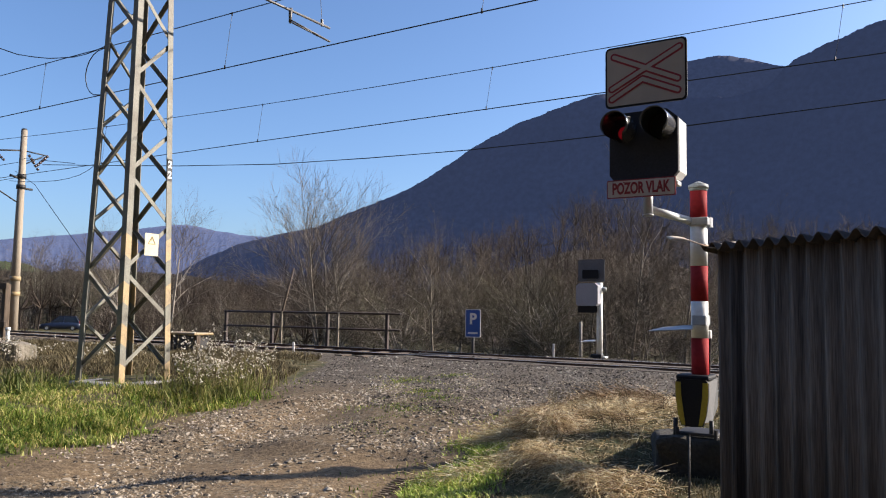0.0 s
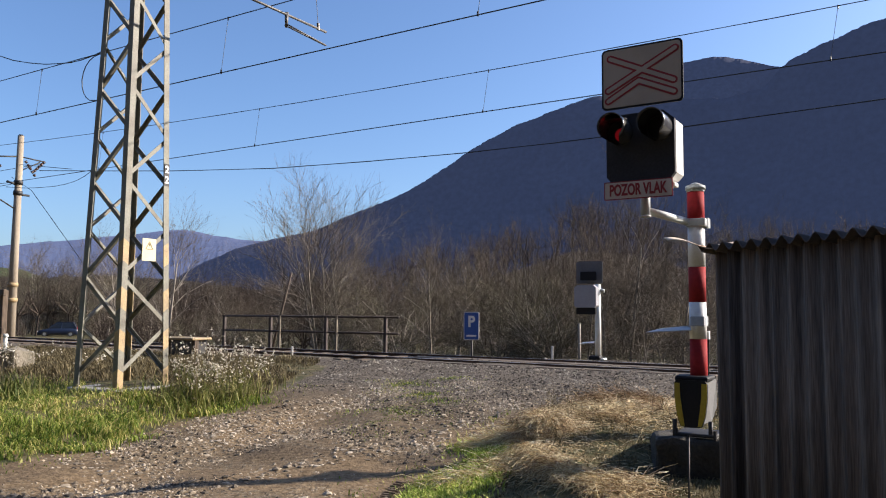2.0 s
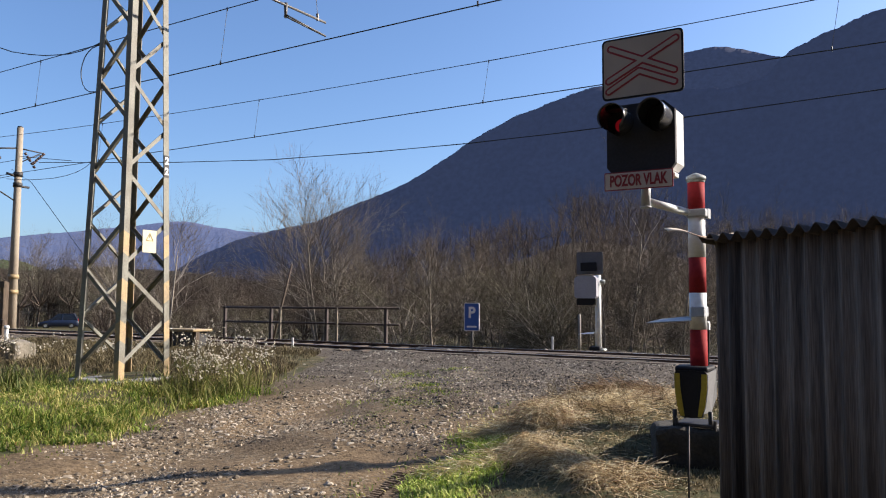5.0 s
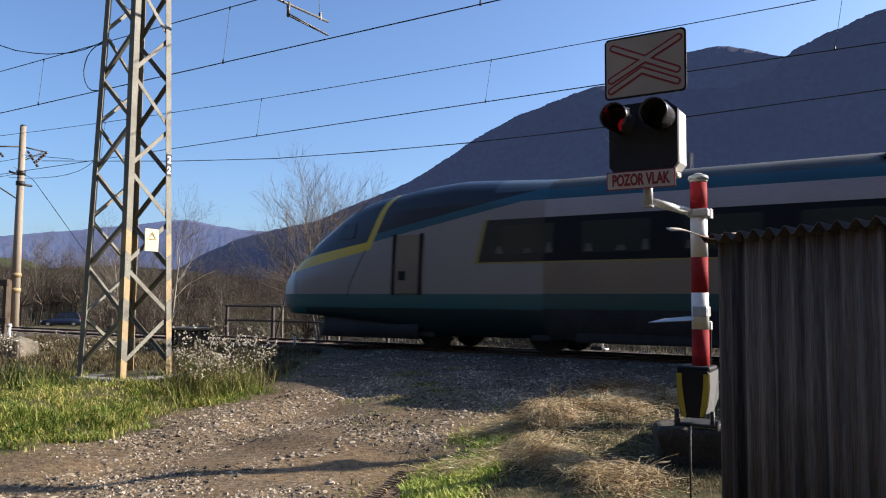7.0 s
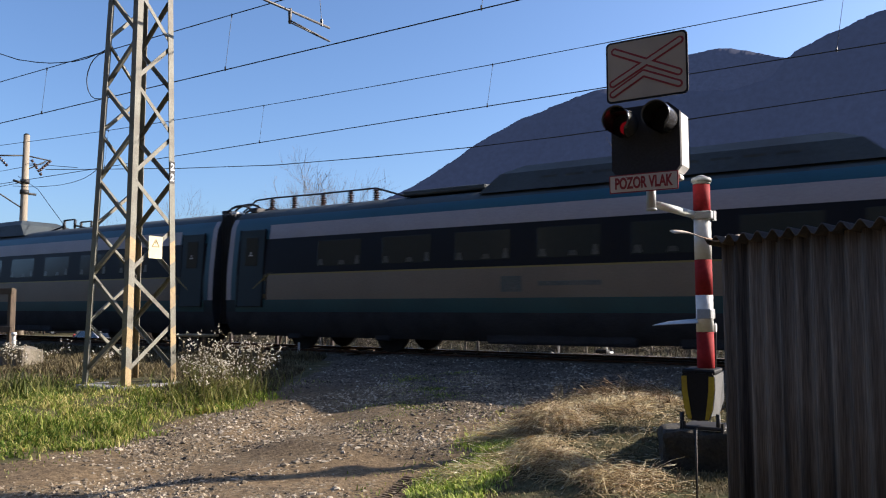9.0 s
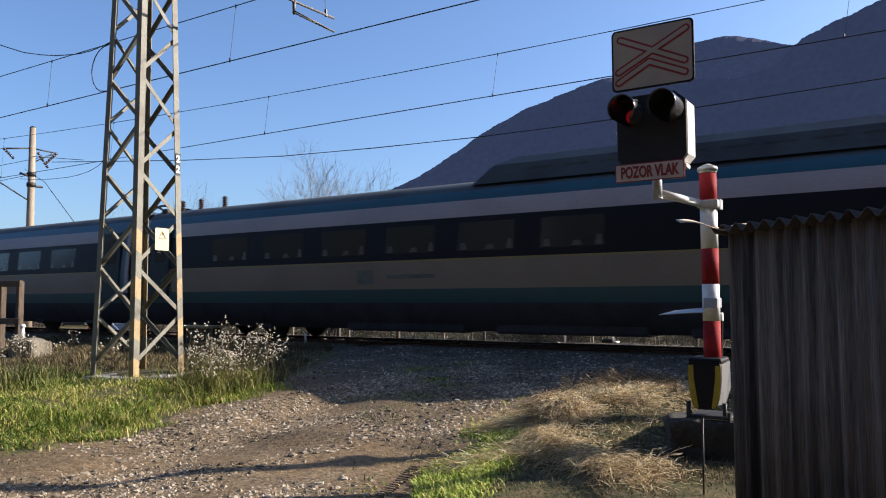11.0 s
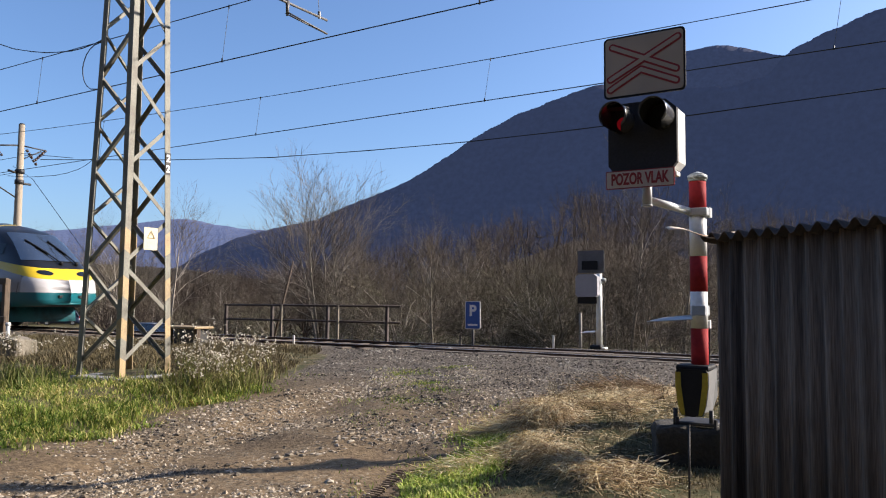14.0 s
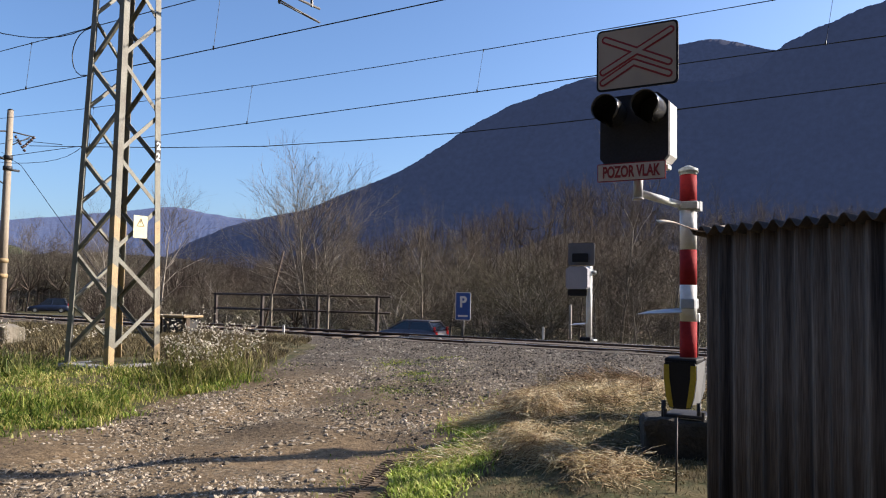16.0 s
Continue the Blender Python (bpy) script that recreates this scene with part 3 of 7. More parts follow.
def livery():
    """Paint of the driving end: teal foot, pale flanks, yellow stripe and slanted band, black cab, teal line below the
    roof. The front is paler for its sunlight.
    """
    m = mat("driving_end_paint", (0.5, 0.5, 0.5), 0.33, 0, 0.06, 0.7, 30, 0.015)
    nt = m.node_tree
    nd, ln = nt.nodes, nt.links
    b = nd["Principled BSDF"]
    shade = b.inputs["Base Color"].links[0].from_socket
    tc = nd.new("ShaderNodeTexCoord")
    xyz = nd.new("ShaderNodeSeparateXYZ")
    ln.new(tc.outputs["Object"], xyz.inputs[0])

    def op(kind, p, q=0.0, r=None):
        n = nd.new("ShaderNodeMath")
        n.operation = kind
        for i, v in enumerate((p, q) if r is None else (p, q, r)):
            if isinstance(v, (int, float)):
                n.inputs[i].default_value = v
            else:
                ln.new(v, n.inputs[i])
        return n.outputs[0]

    z = xyz.outputs[2]
    a = op("MULTIPLY", xyz.outputs[0], -1.0)

    def over(base, mask, color):
        mx = nd.new("ShaderNodeMix")
        mx.data_type = "RGBA"
        ln.new(mask, mx.inputs[0])
        if isinstance(base, tuple):
            mx.inputs[6].default_value = (*base, 1)
        else:
            ln.new(base, mx.inputs[6])
        mx.inputs[7].default_value = (*color, 1)
        return mx.outputs[2]

    def gt(p, q):
        return op("GREATER_THAN", p, q)

    def both(p, q):
        return op("MULTIPLY", p, q)

    teal, blue, yellow, black, grime = (0.008, 0.11, 0.13), (0.014, 0.1, 0.14), (0.68, 0.47, 0.02), (0.012, 0.012, 0.014), (0.03, 0.032, 0.034)
    # one pale paint: whiter at the sunlit front, darker on the shaded flanks
    c = over((0.5, 0.48, 0.47), gt(a, 0.75), (0.29, 0.262, 0.25))
    line = op("MULTIPLY_ADD", a, 0.19, 1.79)
    slant = op("MULTIPLY_ADD", z, 0.2, 5.56)
    c = over(c, both(gt(a, op("SUBTRACT", slant, 0.09)), both(gt(z, 1.825), gt(2.74, z))), (0.3, 0.23, 0.07))
    c = over(c, both(gt(a, slant), both(gt(z, 1.86), gt(2.74, z))), black)
    c = over(c, gt(z, op("MINIMUM", line, 3.1)), blue)
    c = over(c, gt(z, op("MINIMUM", op("ADD", line, 0.17), 3.32)), black)
    c = over(c, both(gt(a, 6.2), gt(z, 3.32)), (0.06, 0.075, 0.08))
    edge = op("MULTIPLY_ADD", z, 0.43, 2.04)
    front = gt(op("SUBTRACT", edge, -0.085), a)
    low, high = op("MULTIPLY_ADD", a, 0.2, 1.6), op("MULTIPLY_ADD", a, 0.155, 1.93)
    c = over(c, both(front, gt(z, low)), yellow)
    c = over(c, both(gt(op("SUBTRACT", edge, 0.085), a), gt(z, high)), black)
    c = over(c, gt(1.21, z), teal)
    # teal darkened low on the body for the shade under it
    c = over(c, both(gt(a, 1.2), gt(0.9, z)), (0.012, 0.03, 0.034))
    mx = nd.new("ShaderNodeMix")
    mx.data_type, mx.blend_type = "RGBA", "MULTIPLY"
    mx.inputs[0].default_value = 1
    ln.new(c, mx.inputs[6])
    tw = nd.new("ShaderNodeMix")
    tw.data_type, tw.blend_type = "RGBA", "ADD"
    tw.inputs[0].default_value = 1
    ln.new(shade, tw.inputs[6])
    ln.new(shade, tw.inputs[7])
    ln.new(tw.outputs[2], mx.inputs[7])
    ln.new(mx.outputs[2], b.inputs["Base Color"])
    return m


M["t_skirt"] = mat("dirty_teal_skirt", (0.008, 0.1, 0.115), 0.6, 0, 0.2, 2, 30, 0.05, second=(0.006, 0.03, 0.035))
M["livery"] = livery()
M["windscreen"] = mat("tinted_windscreen_glass", (0.03, 0.035, 0.04), 0.04, 0, 0.05, 1, 10, 0.0, spec=1.0)
M["windscreen"].node_tree.nodes["Principled BSDF"].inputs["IOR"].default_value = 2.6


END_L, MID_L, GAP = 28.8, 26.8, 0.52
train = thing("train", Matrix(), "white, teal and yellow tilting express train on the far track", "train")


def bogie_mesh():
    bm = bmesh.new()
    for y in (1.02, -1.02):
        box(bm, (0, y, 0.62), (3.3, 0.16, 0.22), bevel=0.03)
        for x in (-1.35, 1.35):
            box(bm, (x, y + math.copysign(0.06, y), 0.45), (0.42, 0.2, 0.36), bevel=0.04)
            tube(bm, (x, y, 0.62), (x, y, 0.9), 0.12, seg=10)
            tube(bm, (x, -0.8, 0.445), (x, 0.8, 0.445), 0.08, seg=8)
            tube(bm, (x, y * 0.74 - 0.065, 0.445), (x, y * 0.74 + 0.065, 0.445), 0.445, seg=26)
        box(bm, (0, y, 0.85), (0.7, 0.3, 0.3), bevel=0.05)
    box(bm, (0, 0, 0.7), (0.6, 1.9, 0.3), bevel=0.04)
    me = bpy.data.meshes.new("bogie")
    bm.to_mesh(me)
    me.materials.append(M["t_under"])
    return me


BOGIE = bogie_mesh()
wb = bmesh.new()
box(wb, (0, 0, 0), (1.32, 0.012, 0.62), bevel=0.006)
for dx, w, h in ((-0.56, 0.14, 0.2), (0.54, 0.17, 0.15), (-0.1, 0.2, 0.1)):
    plate(wb, [(dx - w / 2, -0.28), (dx + w / 2, -0.28), (dx + w * 0.3, -0.28 + h), (dx - w * 0.3, -0.28 + h)], 0.016, mi=1)
WINDOW = bpy.data.meshes.new("window")
wb.to_mesh(WINDOW)
for k in ("t_glass", "t_curtain"):
    WINDOW.materials.append(M[k])
db = bmesh.new()
box(db, (0, -0.008, 0), (0.84, 0.03, 1.95), mi=0, bevel=0.01)
box(db, (0, 0.006, 0.42), (0.42, 0.02, 0.72), mi=1, bevel=0.008)
box(db, (0.02, 0.018, 0.32), (0.13, 0.004, 0.022), mi=3)
box(db, (0.02, 0.018, 0.38), (0.03, 0.004, 0.06), mi=3)
for dx in (-0.44, 0.44):
    box(db, (dx, -0.008, 0), (0.02, 0.036, 1.98), mi=2)
DOOR = bpy.data.meshes.new("door")
db.to_mesh(DOOR)
for k in ("t_door", "t_glass", "black", "white"):
    DOOR.materials.append(M[k])


def sub(name, me, parent, m, label=""):
    o = new(name, me)
    o.parent = parent
    o.matrix_basis = m
    if label:
        o["label"] = label
    return o


def insulator(bm, x, y, z, h=0.42, r=0.095):
    """A ribbed insulator, turned in one piece."""
    prof = []
    for i in range(6):
        prof += [(r * 0.5, z + i * h / 6), (r, z + (i + 0.2) * h / 6), (r * 0.62, z + (i + 0.6) * h / 6)]
    prof.append((r * 0.5, z + h))
    n = 12
    rings = [[bm.verts.new((x + q * math.cos(2 * math.pi * k / n), y + q * math.sin(2 * math.pi * k / n), zz)) for k in range(n)] for q, zz in prof]
    for lo, hi in zip(rings, rings[1:]):
        for k in range(n):
            bm.faces.new((lo[k], lo[(k + 1) % n], hi[(k + 1) % n], hi[k]))
    bm.faces.new(rings[0][::-1])
    bm.faces.new(rings[-1])


def pantograph(parent, x, raised, flip=1):
    """Half-scissor current collector; raised reaches the wire."""
    bm = bmesh.new()
    z0 = 3.62
    for dx in (-0.75, 0.75):
        for dy in (-0.5, 0.5):
            insulator(bm, x + dx, dy, z0 - 0.02, 0.2, 0.06)
    for dx in (-0.75, 0.0, 0.75):
        tube(bm, (x + dx, -0.5, z0 + 0.22), (x + dx, 0.5, z0 + 0.22), 0.05, seg=6)
    for k in range(3):
        a = x + (-1.0 + 0.7 * k) * flip
        strip(bm, [Vector((a, 0.35, z0 + 0.2)), Vector((a + 0.15, 0.4, z0 + 0.36)), Vector((a + 0.35, 0.35, z0 + 0.33)), Vector((a + 0.5, 0.3, z0 + 0.16))], 0.022, 5)
    for dy in (-0.5, 0.5):
        tube(bm, (x - 0.95, dy, z0 + 0.22), (x + 0.95, dy, z0 + 0.22), 0.055, seg=6)
    for dx in (-0.5, 0.3):
        box(bm, (x + dx * flip, 0.1, z0 + 0.32), (0.42, 0.4, 0.26), bevel=0.04)
    base = Vector((x + 0.55 * flip, 0, z0 + 0.3))
    if raised:
        knee, head = Vector((x - 0.95 * flip, 0, z0 + 0.98)), Vector((x + 0.3 * flip, 0, 5.5))
    else:
        knee, head = Vector((x - 1.25 * flip, 0, z0 + 0.34)), Vector((x + 0.5 * flip, 0, z0 + 0.6))
    tube(bm, base, knee, 0.07, 0.05, seg=7)
    tube(bm, base + Vector((-0.2 * flip, 0, -0.05)), knee + Vector((0.06 * flip, 0, -0.08)), 0.02, seg=6)
    for dy in (-0.38, 0.38):
        tube(bm, knee + Vector((0, dy * 0.3, 0)), head + Vector((0, dy, 0)), 0.034, seg=6)
    tube(bm, head + Vector((0, -0.4, 0)), head + Vector((0, 0.4, 0)), 0.022, seg=6)
    for dx in (-0.17, 0.17):
        pts = [head + Vector((dx, y, 0.06 - (0.22 * max(0, abs(y) - 0.6) ** 1.4 * 2.4))) for y in np.linspace(-0.95, 0.95, 13)]
        strip(bm, pts, 0.022, 5)
    tube(bm, head + Vector((-0.17, -0.4, 0.06)), head + Vector((0.17, -0.4, 0.06)), 0.015, seg=5)
    tube(bm, head + Vector((-0.17, 0.4, 0.06)), head + Vector((0.17, 0.4, 0.06)), 0.015, seg=5)
    return part("pantograph", bm, M["dark_steel"], parent, "raised pantograph touching the wire" if raised else "folded pantograph")


def fairing(parent, xa, xb, h=0.42):
    """Sloped housing on the roof."""
    bm = bmesh.new()
    a, b = min(xa, xb), max(xa, xb)
    v = {}
    for zi, (z, w, ins) in enumerate(((3.45, 1.05, 0), (3.62 + h * 0.55, 0.9, 0.45), (3.62 + h, 0.62, 0.9))):
        for xi, x in enumerate((a + ins, b - ins)):
            for yi, y in enumerate((-w, w)):
                v[zi, xi, yi] = bm.verts.new((x, y, z))
    for zi in (0, 1):
        bm.faces.new((v[zi, 0, 1], v[zi, 1, 1], v[zi + 1, 1, 1], v[zi + 1, 0, 1]))
        bm.faces.new((v[zi, 1, 0], v[zi, 0, 0], v[zi + 1, 0, 0], v[zi + 1, 1, 0]))
        bm.faces.new((v[zi, 0, 0], v[zi, 0, 1], v[zi + 1, 0, 1], v[zi + 1, 0, 0]))
        bm.faces.new((v[zi, 1, 1], v[zi, 1, 0], v[zi + 1, 1, 0], v[zi + 1, 1, 1]))
    bm.faces.new((v[2, 0, 0], v[2, 0, 1], v[2, 1, 1], v[2, 1, 0]))
    bmesh.ops.recalc_face_normals(bm, faces=bm.faces)
    n = 9
    for i in range(n):
        x = a + 1.6 + (b - a - 3.2) * i / (n - 1)
        for y in (-1, 1):
            box(bm, (x, y * 0.95, 3.66), ((b - a - 3.2) / n * 0.75, 0.03, 0.13), mi=0)
    return part("roof_fairing", bm, M["t_roof"], parent, "grey roof equipment housing with grilles")


def roof_cable(parent, pts, r=0.025):
    bm = bmesh.new()
    strip(bm, [Vector(p) for p in pts], r, 5)
    return part("roof_cable", bm, M["dark_steel"], parent)


def roof_insulator(parent, x, y, h):
    bm = bmesh.new()
    insulator(bm, x, y, 3.58, h)
    return part("insulator", bm, M["t_insul"], parent)


def gap_hoses(car, x):
    """Cables arched over the gap between two cars, with their fittings."""
    for y, h, w in ((0.75, 0.2, 0.46), (0.45, 0.27, 0.55), (0.2, 0.17, 0.42), (-0.4, 0.24, 0.5)):
        roof_cable(car, [(x + w * math.cos(t), y, 3.5 + h * math.sin(t) + 0.06) for t in np.linspace(0, math.pi, 9)], 0.035)
    for dx in (-0.56, 0.54):
        bm = bmesh.new()
        box(bm, (x + dx, 0.55, 3.6), (0.24, 0.5, 0.14), bevel=0.04)
        part("cable_fitting", bm, M["dark_steel"], car)
    bm = bmesh.new()
    box(bm, (x - 0.1, 0.9, 3.42), (0.22, 0.3, 0.3), bevel=0.05)
    part("pale_fitting", bm, M["white"], car, "pale fitting between the cars")


def horn_frame(parent, x):
    bm = bmesh.new()
    p = [(x + 1.1, 0.3, 3.62), (x + 0.4, 0.3, 3.74), (x + 0.28, 0.3, 3.95), (x - 0.28, 0.3, 3.95), (x - 0.36, 0.3, 3.74), (x - 1.0, 0.3, 3.62)]
    for dy in (0, -0.6):
        strip(bm, [Vector((a, b + dy, c)) for a, b, c in p], 0.03, 6)
    for dx in (-0.3, 0.3):
        tube(bm, (x + dx, 0.3, 3.6), (x + dx, 0.3, 3.95), 0.045, seg=8)
        tube(bm, (x + dx, -0.3, 3.6), (x + dx, -0.3, 3.95), 0.045, seg=8)
    return part("aerial_frame", bm, M["dark_steel"], parent)


def windows(car, xs, y=1.345):
    for x in xs:
        for sgn in (1, -1):
            sub("window", WINDOW, car, Matrix.Translation((x, sgn * y, 2.31)) @ pose(0, 0, 0, sgn * 5.2))


def door_bay(car, e, sg):
    """Door and slanted ochre stripe at a coach end; sg points into the coach."""
    for sgn in (1, -1):
        y = sgn * 1.402
        bm = bmesh.new()
        out = [(0.62, 1.25), (1.42, 1.25), (1.42, 1.82), (1.62, 1.9), (1.36, 1.86)]
        v = [bm.verts.new((e + sg * a, y - sgn * max(0, z - 1.5) * 0.03, z)) for a, z in out]
        w = [bm.verts.new(p.co - Vector((0, sgn * 0.03, 0))) for p in v]
        n = len(v)
        bm.faces.new(v)
        bm.faces.new(w[::-1])
        for i in range(n):
            bm.faces.new((v[i], w[i], w[(i + 1) % n], v[(i + 1) % n]))
        bmesh.ops.recalc_face_normals(bm, faces=bm.faces)
        part("corner_panel", bm, M["t_bay"], car, "dull ochre corner panel beside the door")
        bm = bmesh.new()
        tube(bm, (e + sg * 0.6, sgn * 1.4, 1.25), (e + sg * 1.5, sgn * 1.392, 1.86), 0.018, seg=6)
        part("slanted_line", bm, M["t_line"], car, "slanted ochre line")
        sub("door", DOOR, car, Matrix.Translation((e + sg * 0.86, sgn * 1.376, 2.02)) @ pose(0, 0, 0, sgn * 3.2, 0, 0 if sgn > 0 else 180))
        bm = bmesh.new()
        box(bm, (e + sg * 1.42, sgn * 1.392, 1.55), (0.025, 0.02, 0.66))
        part("door_seam", bm, M["black"], car)


def service_hatch(car, x):
    for sgn in (1, -1):
        bm = bmesh.new()
        for dx in (-0.34, 0.34):
            box(bm, (x + dx, sgn * 1.4, 1.52), (0.02, 0.016, 0.56))
        box(bm, (x, sgn * 1.402, 1.24), (0.7, 0.012, 0.02))
        part("service_hatch", bm, M["black"], car, "dark seams of a service hatch")


def mid_car(a0, gear, doors):
    x0, x1 = -a0 - GAP / 2, -a0 - MID_L + GAP / 2
    st = [x0, x0 - 0.17, x0 - 0.34, x0 - 1.42, x0 - 6, (x0 + x1) / 2, x1 + 6, x1 + 1.42, x1 + 0.34, x1 + 0.17, x1]
    bm = bmesh.new()
    loft(bm, st, lambda x: PROF, lambda k, a, b: end_col(k, (a + b) / 2, x0, x1, doors))
    car = part("coach", bm, TM, train, "coach with black window band, white and teal stripes")
    windows(car, [x0 - 3.7 - i * 1.92 for i in range(11 if doors[1] else 6)])
    for e, sg, has in ((x0, -1, doors[0]), (x1, 1, doors[1])):
        if has:
            door_bay(car, e, sg)
        else:
            service_hatch(car, e + sg * 4.6)
    for x in (x0 - 3.5, x1 + 3.5):
        sub("bogie", BOGIE, car, Matrix.Translation((x, 0, 0)))
    bm = bmesh.new()
    box(bm, (x1 - GAP / 2, 0, 2.05), (GAP, 2.0, 2.7), bevel=0.08)
    part("gangway_bellows", bm, M["bellows"], car)
    for i in range(5):
        bm = bmesh.new()
        box(bm, (x1 - GAP * (i + 0.5) / 5, 0, 2.05), (0.07, 2.3, 2.9), bevel=0.03)
        part("bellows_fold", bm, M["bellows"], car)
    gap_hoses(car, x1 - GAP / 2)
    gear(car, x0, x1)
    return car


def under_gear(car, xs):
    for x, l in xs:
        bm = bmesh.new()
        box(bm, (x, 0, 0.5), (l, 2.45, 0.45), bevel=0.04)
        for k in range(int(l / 0.6)):
            box(bm, (x - l / 2 + 0.3 + k * 0.6, 1.225, 0.5), (0.5, 0.02, 0.34), bevel=0.005)
        part("underfloor_box", bm, M["t_under"], car)


def end_car(flip, raised):
    """Driving car with its nose at x = 0, facing +x; flip turns it for the rear of the train."""
    long = END_L - (0.75 if flip else 0)
    tail = [NOSE_L, 12, 16, 20, long - 2.6, long - GAP / 2 - 1.42, long - GAP / 2 - 0.34, long - GAP / 2 - 0.17, long - GAP / 2]
    xe = long - GAP / 2
    near = -1 if flip else 1
    bm = bmesh.new()
    loft(bm, [-a for a in tail], lambda x: PROF, lambda k, p, q: end_col(k, -(p + q) / 2, -50, xe))
    car = part("end_car", bm, TM, train, "driving car with long sloping nose, yellow stripe and black windscreen")
    part("nose", nose_mesh(), [M["livery"], M["t_under"]], car, "pale sloping nose with yellow stripe and black cab")
    wide = lambda z: np.linspace(-1, 1, 21) * (1.06 - 0.2 * (z - 2.3))
    part("windscreen", nose_patch(wide, np.linspace(2.28, 3.27, 9), 0.015), M["windscreen"], car, "tinted windscreen reflecting the sky")
    bm = bmesh.new()
    n = 14
    rows = []
    for i in range(n + 1):
        t = math.pi * (i / n - 0.5)
        a, y = 1.22 + 0.6 * (1 - math.cos(t)), 1.28 * math.sin(t)
        rows.append([(-a - 0.06, y * 0.97, 0.84), (-a, y, 0.5), (-a + 0.05, y, 0.23)])
    rows = [[(-4.4, -1.25, 0.84), (-4.4, -1.3, 0.5), (-4.4, -1.3, 0.23)]] + rows + [[(-4.4, 1.25, 0.84), (-4.4, 1.3, 0.5), (-4.4, 1.3, 0.23)]]
    vs = [[bm.verts.new(p) for p in r] for r in rows]
    for p, q in zip(vs, vs[1:]):
        for k in (0, 1):
            f = bm.faces.new((p[k], p[k + 1], q[k + 1], q[k]))
            # flanks take the dark underframe colour for shade; the sunlit front stays teal
            f.smooth, f.material_index = True, 1 if min(p[1].co.x, q[1].co.x) < -1.75 else 0
    bm.faces.new([r[2] for r in vs])
    bm.faces.new([r[0] for r in vs][::-1])
    bmesh.ops.recalc_face_normals(bm, faces=bm.faces)
    part("plough_skirt", bm, [M["t_skirt"], M["t_under"]], car, "teal skirt and plough under the nose")
    for y0, y1 in ((-0.05, 0.62), (-0.62, -0.15)):
        bm = bmesh.new()
        strip(bm, [nose_at(near * (y0 + (y1 - y0) * t), 2.2 + 0.75 * t, 0.05) for t in np.linspace(0, 0.75, 6)], 0.022, 6)
        strip(bm, [nose_at(near * (y0 + (y1 - y0) * t), 2.27 + 0.72 * t, 0.035) for t in np.linspace(0.35, 1.0, 6)], 0.026, 6)
        tube(bm, nose_at(near * y0, 2.16, 0.0), nose_at(near * y0, 2.22, 0.09), 0.06, seg=8)
        part("wiper", bm, M["black"], car)
    if flip:
        car.matrix_basis = pose(-(END_L + long + 5 * MID_L), 0, 0, 0, 0, 180)
    windows(car, [-6.95 - i * 1.92 for i in range(10)])
    for sgn in (1, -1):
        bm = bmesh.new()
        box(bm, (0, 0, 0), (0.62, 0.025, 1.3), mi=0, bevel=0.01)
        for dx in (-0.36, 0.36):
            box(bm, (dx, 0.0, 0.0), (0.06, 0.05, 1.34), mi=1)
        box(bm, (0.12, 0.02, -0.25), (0.16, 0.04, 0.2), mi=1, bevel=0.01)
        d = part("cab_door", bm, [M["t_cream"], M["black"]], car)
        d.matrix_basis = Matrix.Translation((-4.15, sgn * 1.39, 1.86)) @ pose(0, 0, 0, sgn * 3.0, 0, 0 if sgn > 0 else 180)
        part("headlight", nose_lens(sgn * 0.66, 1.86, 0.25, 0.085, 0.08 * sgn, 0.008), M["glass_dark"], car)
        side = [(2.95, 2.2), (2.85, 2.0), (2.7, 1.7), (2.55, 1.4), (2.5, 1.15)]
        for pts in (side, [(0.8, 1.75), (0.86, 1.5), (0.9, 1.15)]):
            bm = bmesh.new()
            strip(bm, [Vector((-a, sgn * (nose_half(a, z, nose_top(a)) + 0.001), z)) for a, z in pts], 0.009, 5)
            part("panel_seam", bm, M["black"], car)
        bm = bmesh.new()
        g = [[bm.verts.new((-a - 0.12 * (z - 2.5), sgn * (nose_half(a, z, nose_top(a)) + 0.02), z)) for a in (2.05, 2.3, 2.55)] for z in (2.5, 2.68, 2.86)]
        for r, t in zip(g, g[1:]):
            for k in (0, 1):
                bm.faces.new((r[k], r[k + 1], t[k + 1], t[k])).smooth = True
        part("cab_side_window", bm, M["t_glass"], car)
    door_bay(car, -xe, 1)
    for y in (0.35, -0.35):
        bm = bmesh.new()
        p = nose_at(y, 1.08)
        box(bm, (p.x + 0.01, y, 1.08), (0.05, 0.12, 0.09), bevel=0.01)
        part("coupling_hatch", bm, M["black"], car)
    for x in (-5.9, -long + 3.9):
        sub("bogie", BOGIE, car, Matrix.Translation((x, 0, 0)))
    under_gear(car, [(-9.5, 3.0), (-13.2, 3.2), (-17.4, 3.6)])
    fairing(car, -13.2, -21.2)
    pantograph(car, -24.1 if flip else -25.2, raised, 1)
    roof_cable(car, [(-10, 0.3, 3.62), (-10, 0.3, 3.95)], 0.03)
    if not flip:
        bm = bmesh.new()
        box(bm, (-long, 0, 2.05), (GAP, 2.0, 2.7), bevel=0.08)
        part("gangway_bellows", bm, M["bellows"], car)
        for i in range(5):
            bm = bmesh.new()
            box(bm, (-long + GAP * (0.4 - 0.2 * i), 0, 2.05), (0.07, 2.3, 2.9), bevel=0.03)
            part("bellows_fold", bm, M["bellows"], car)
        gap_hoses(car, -long)
    return car


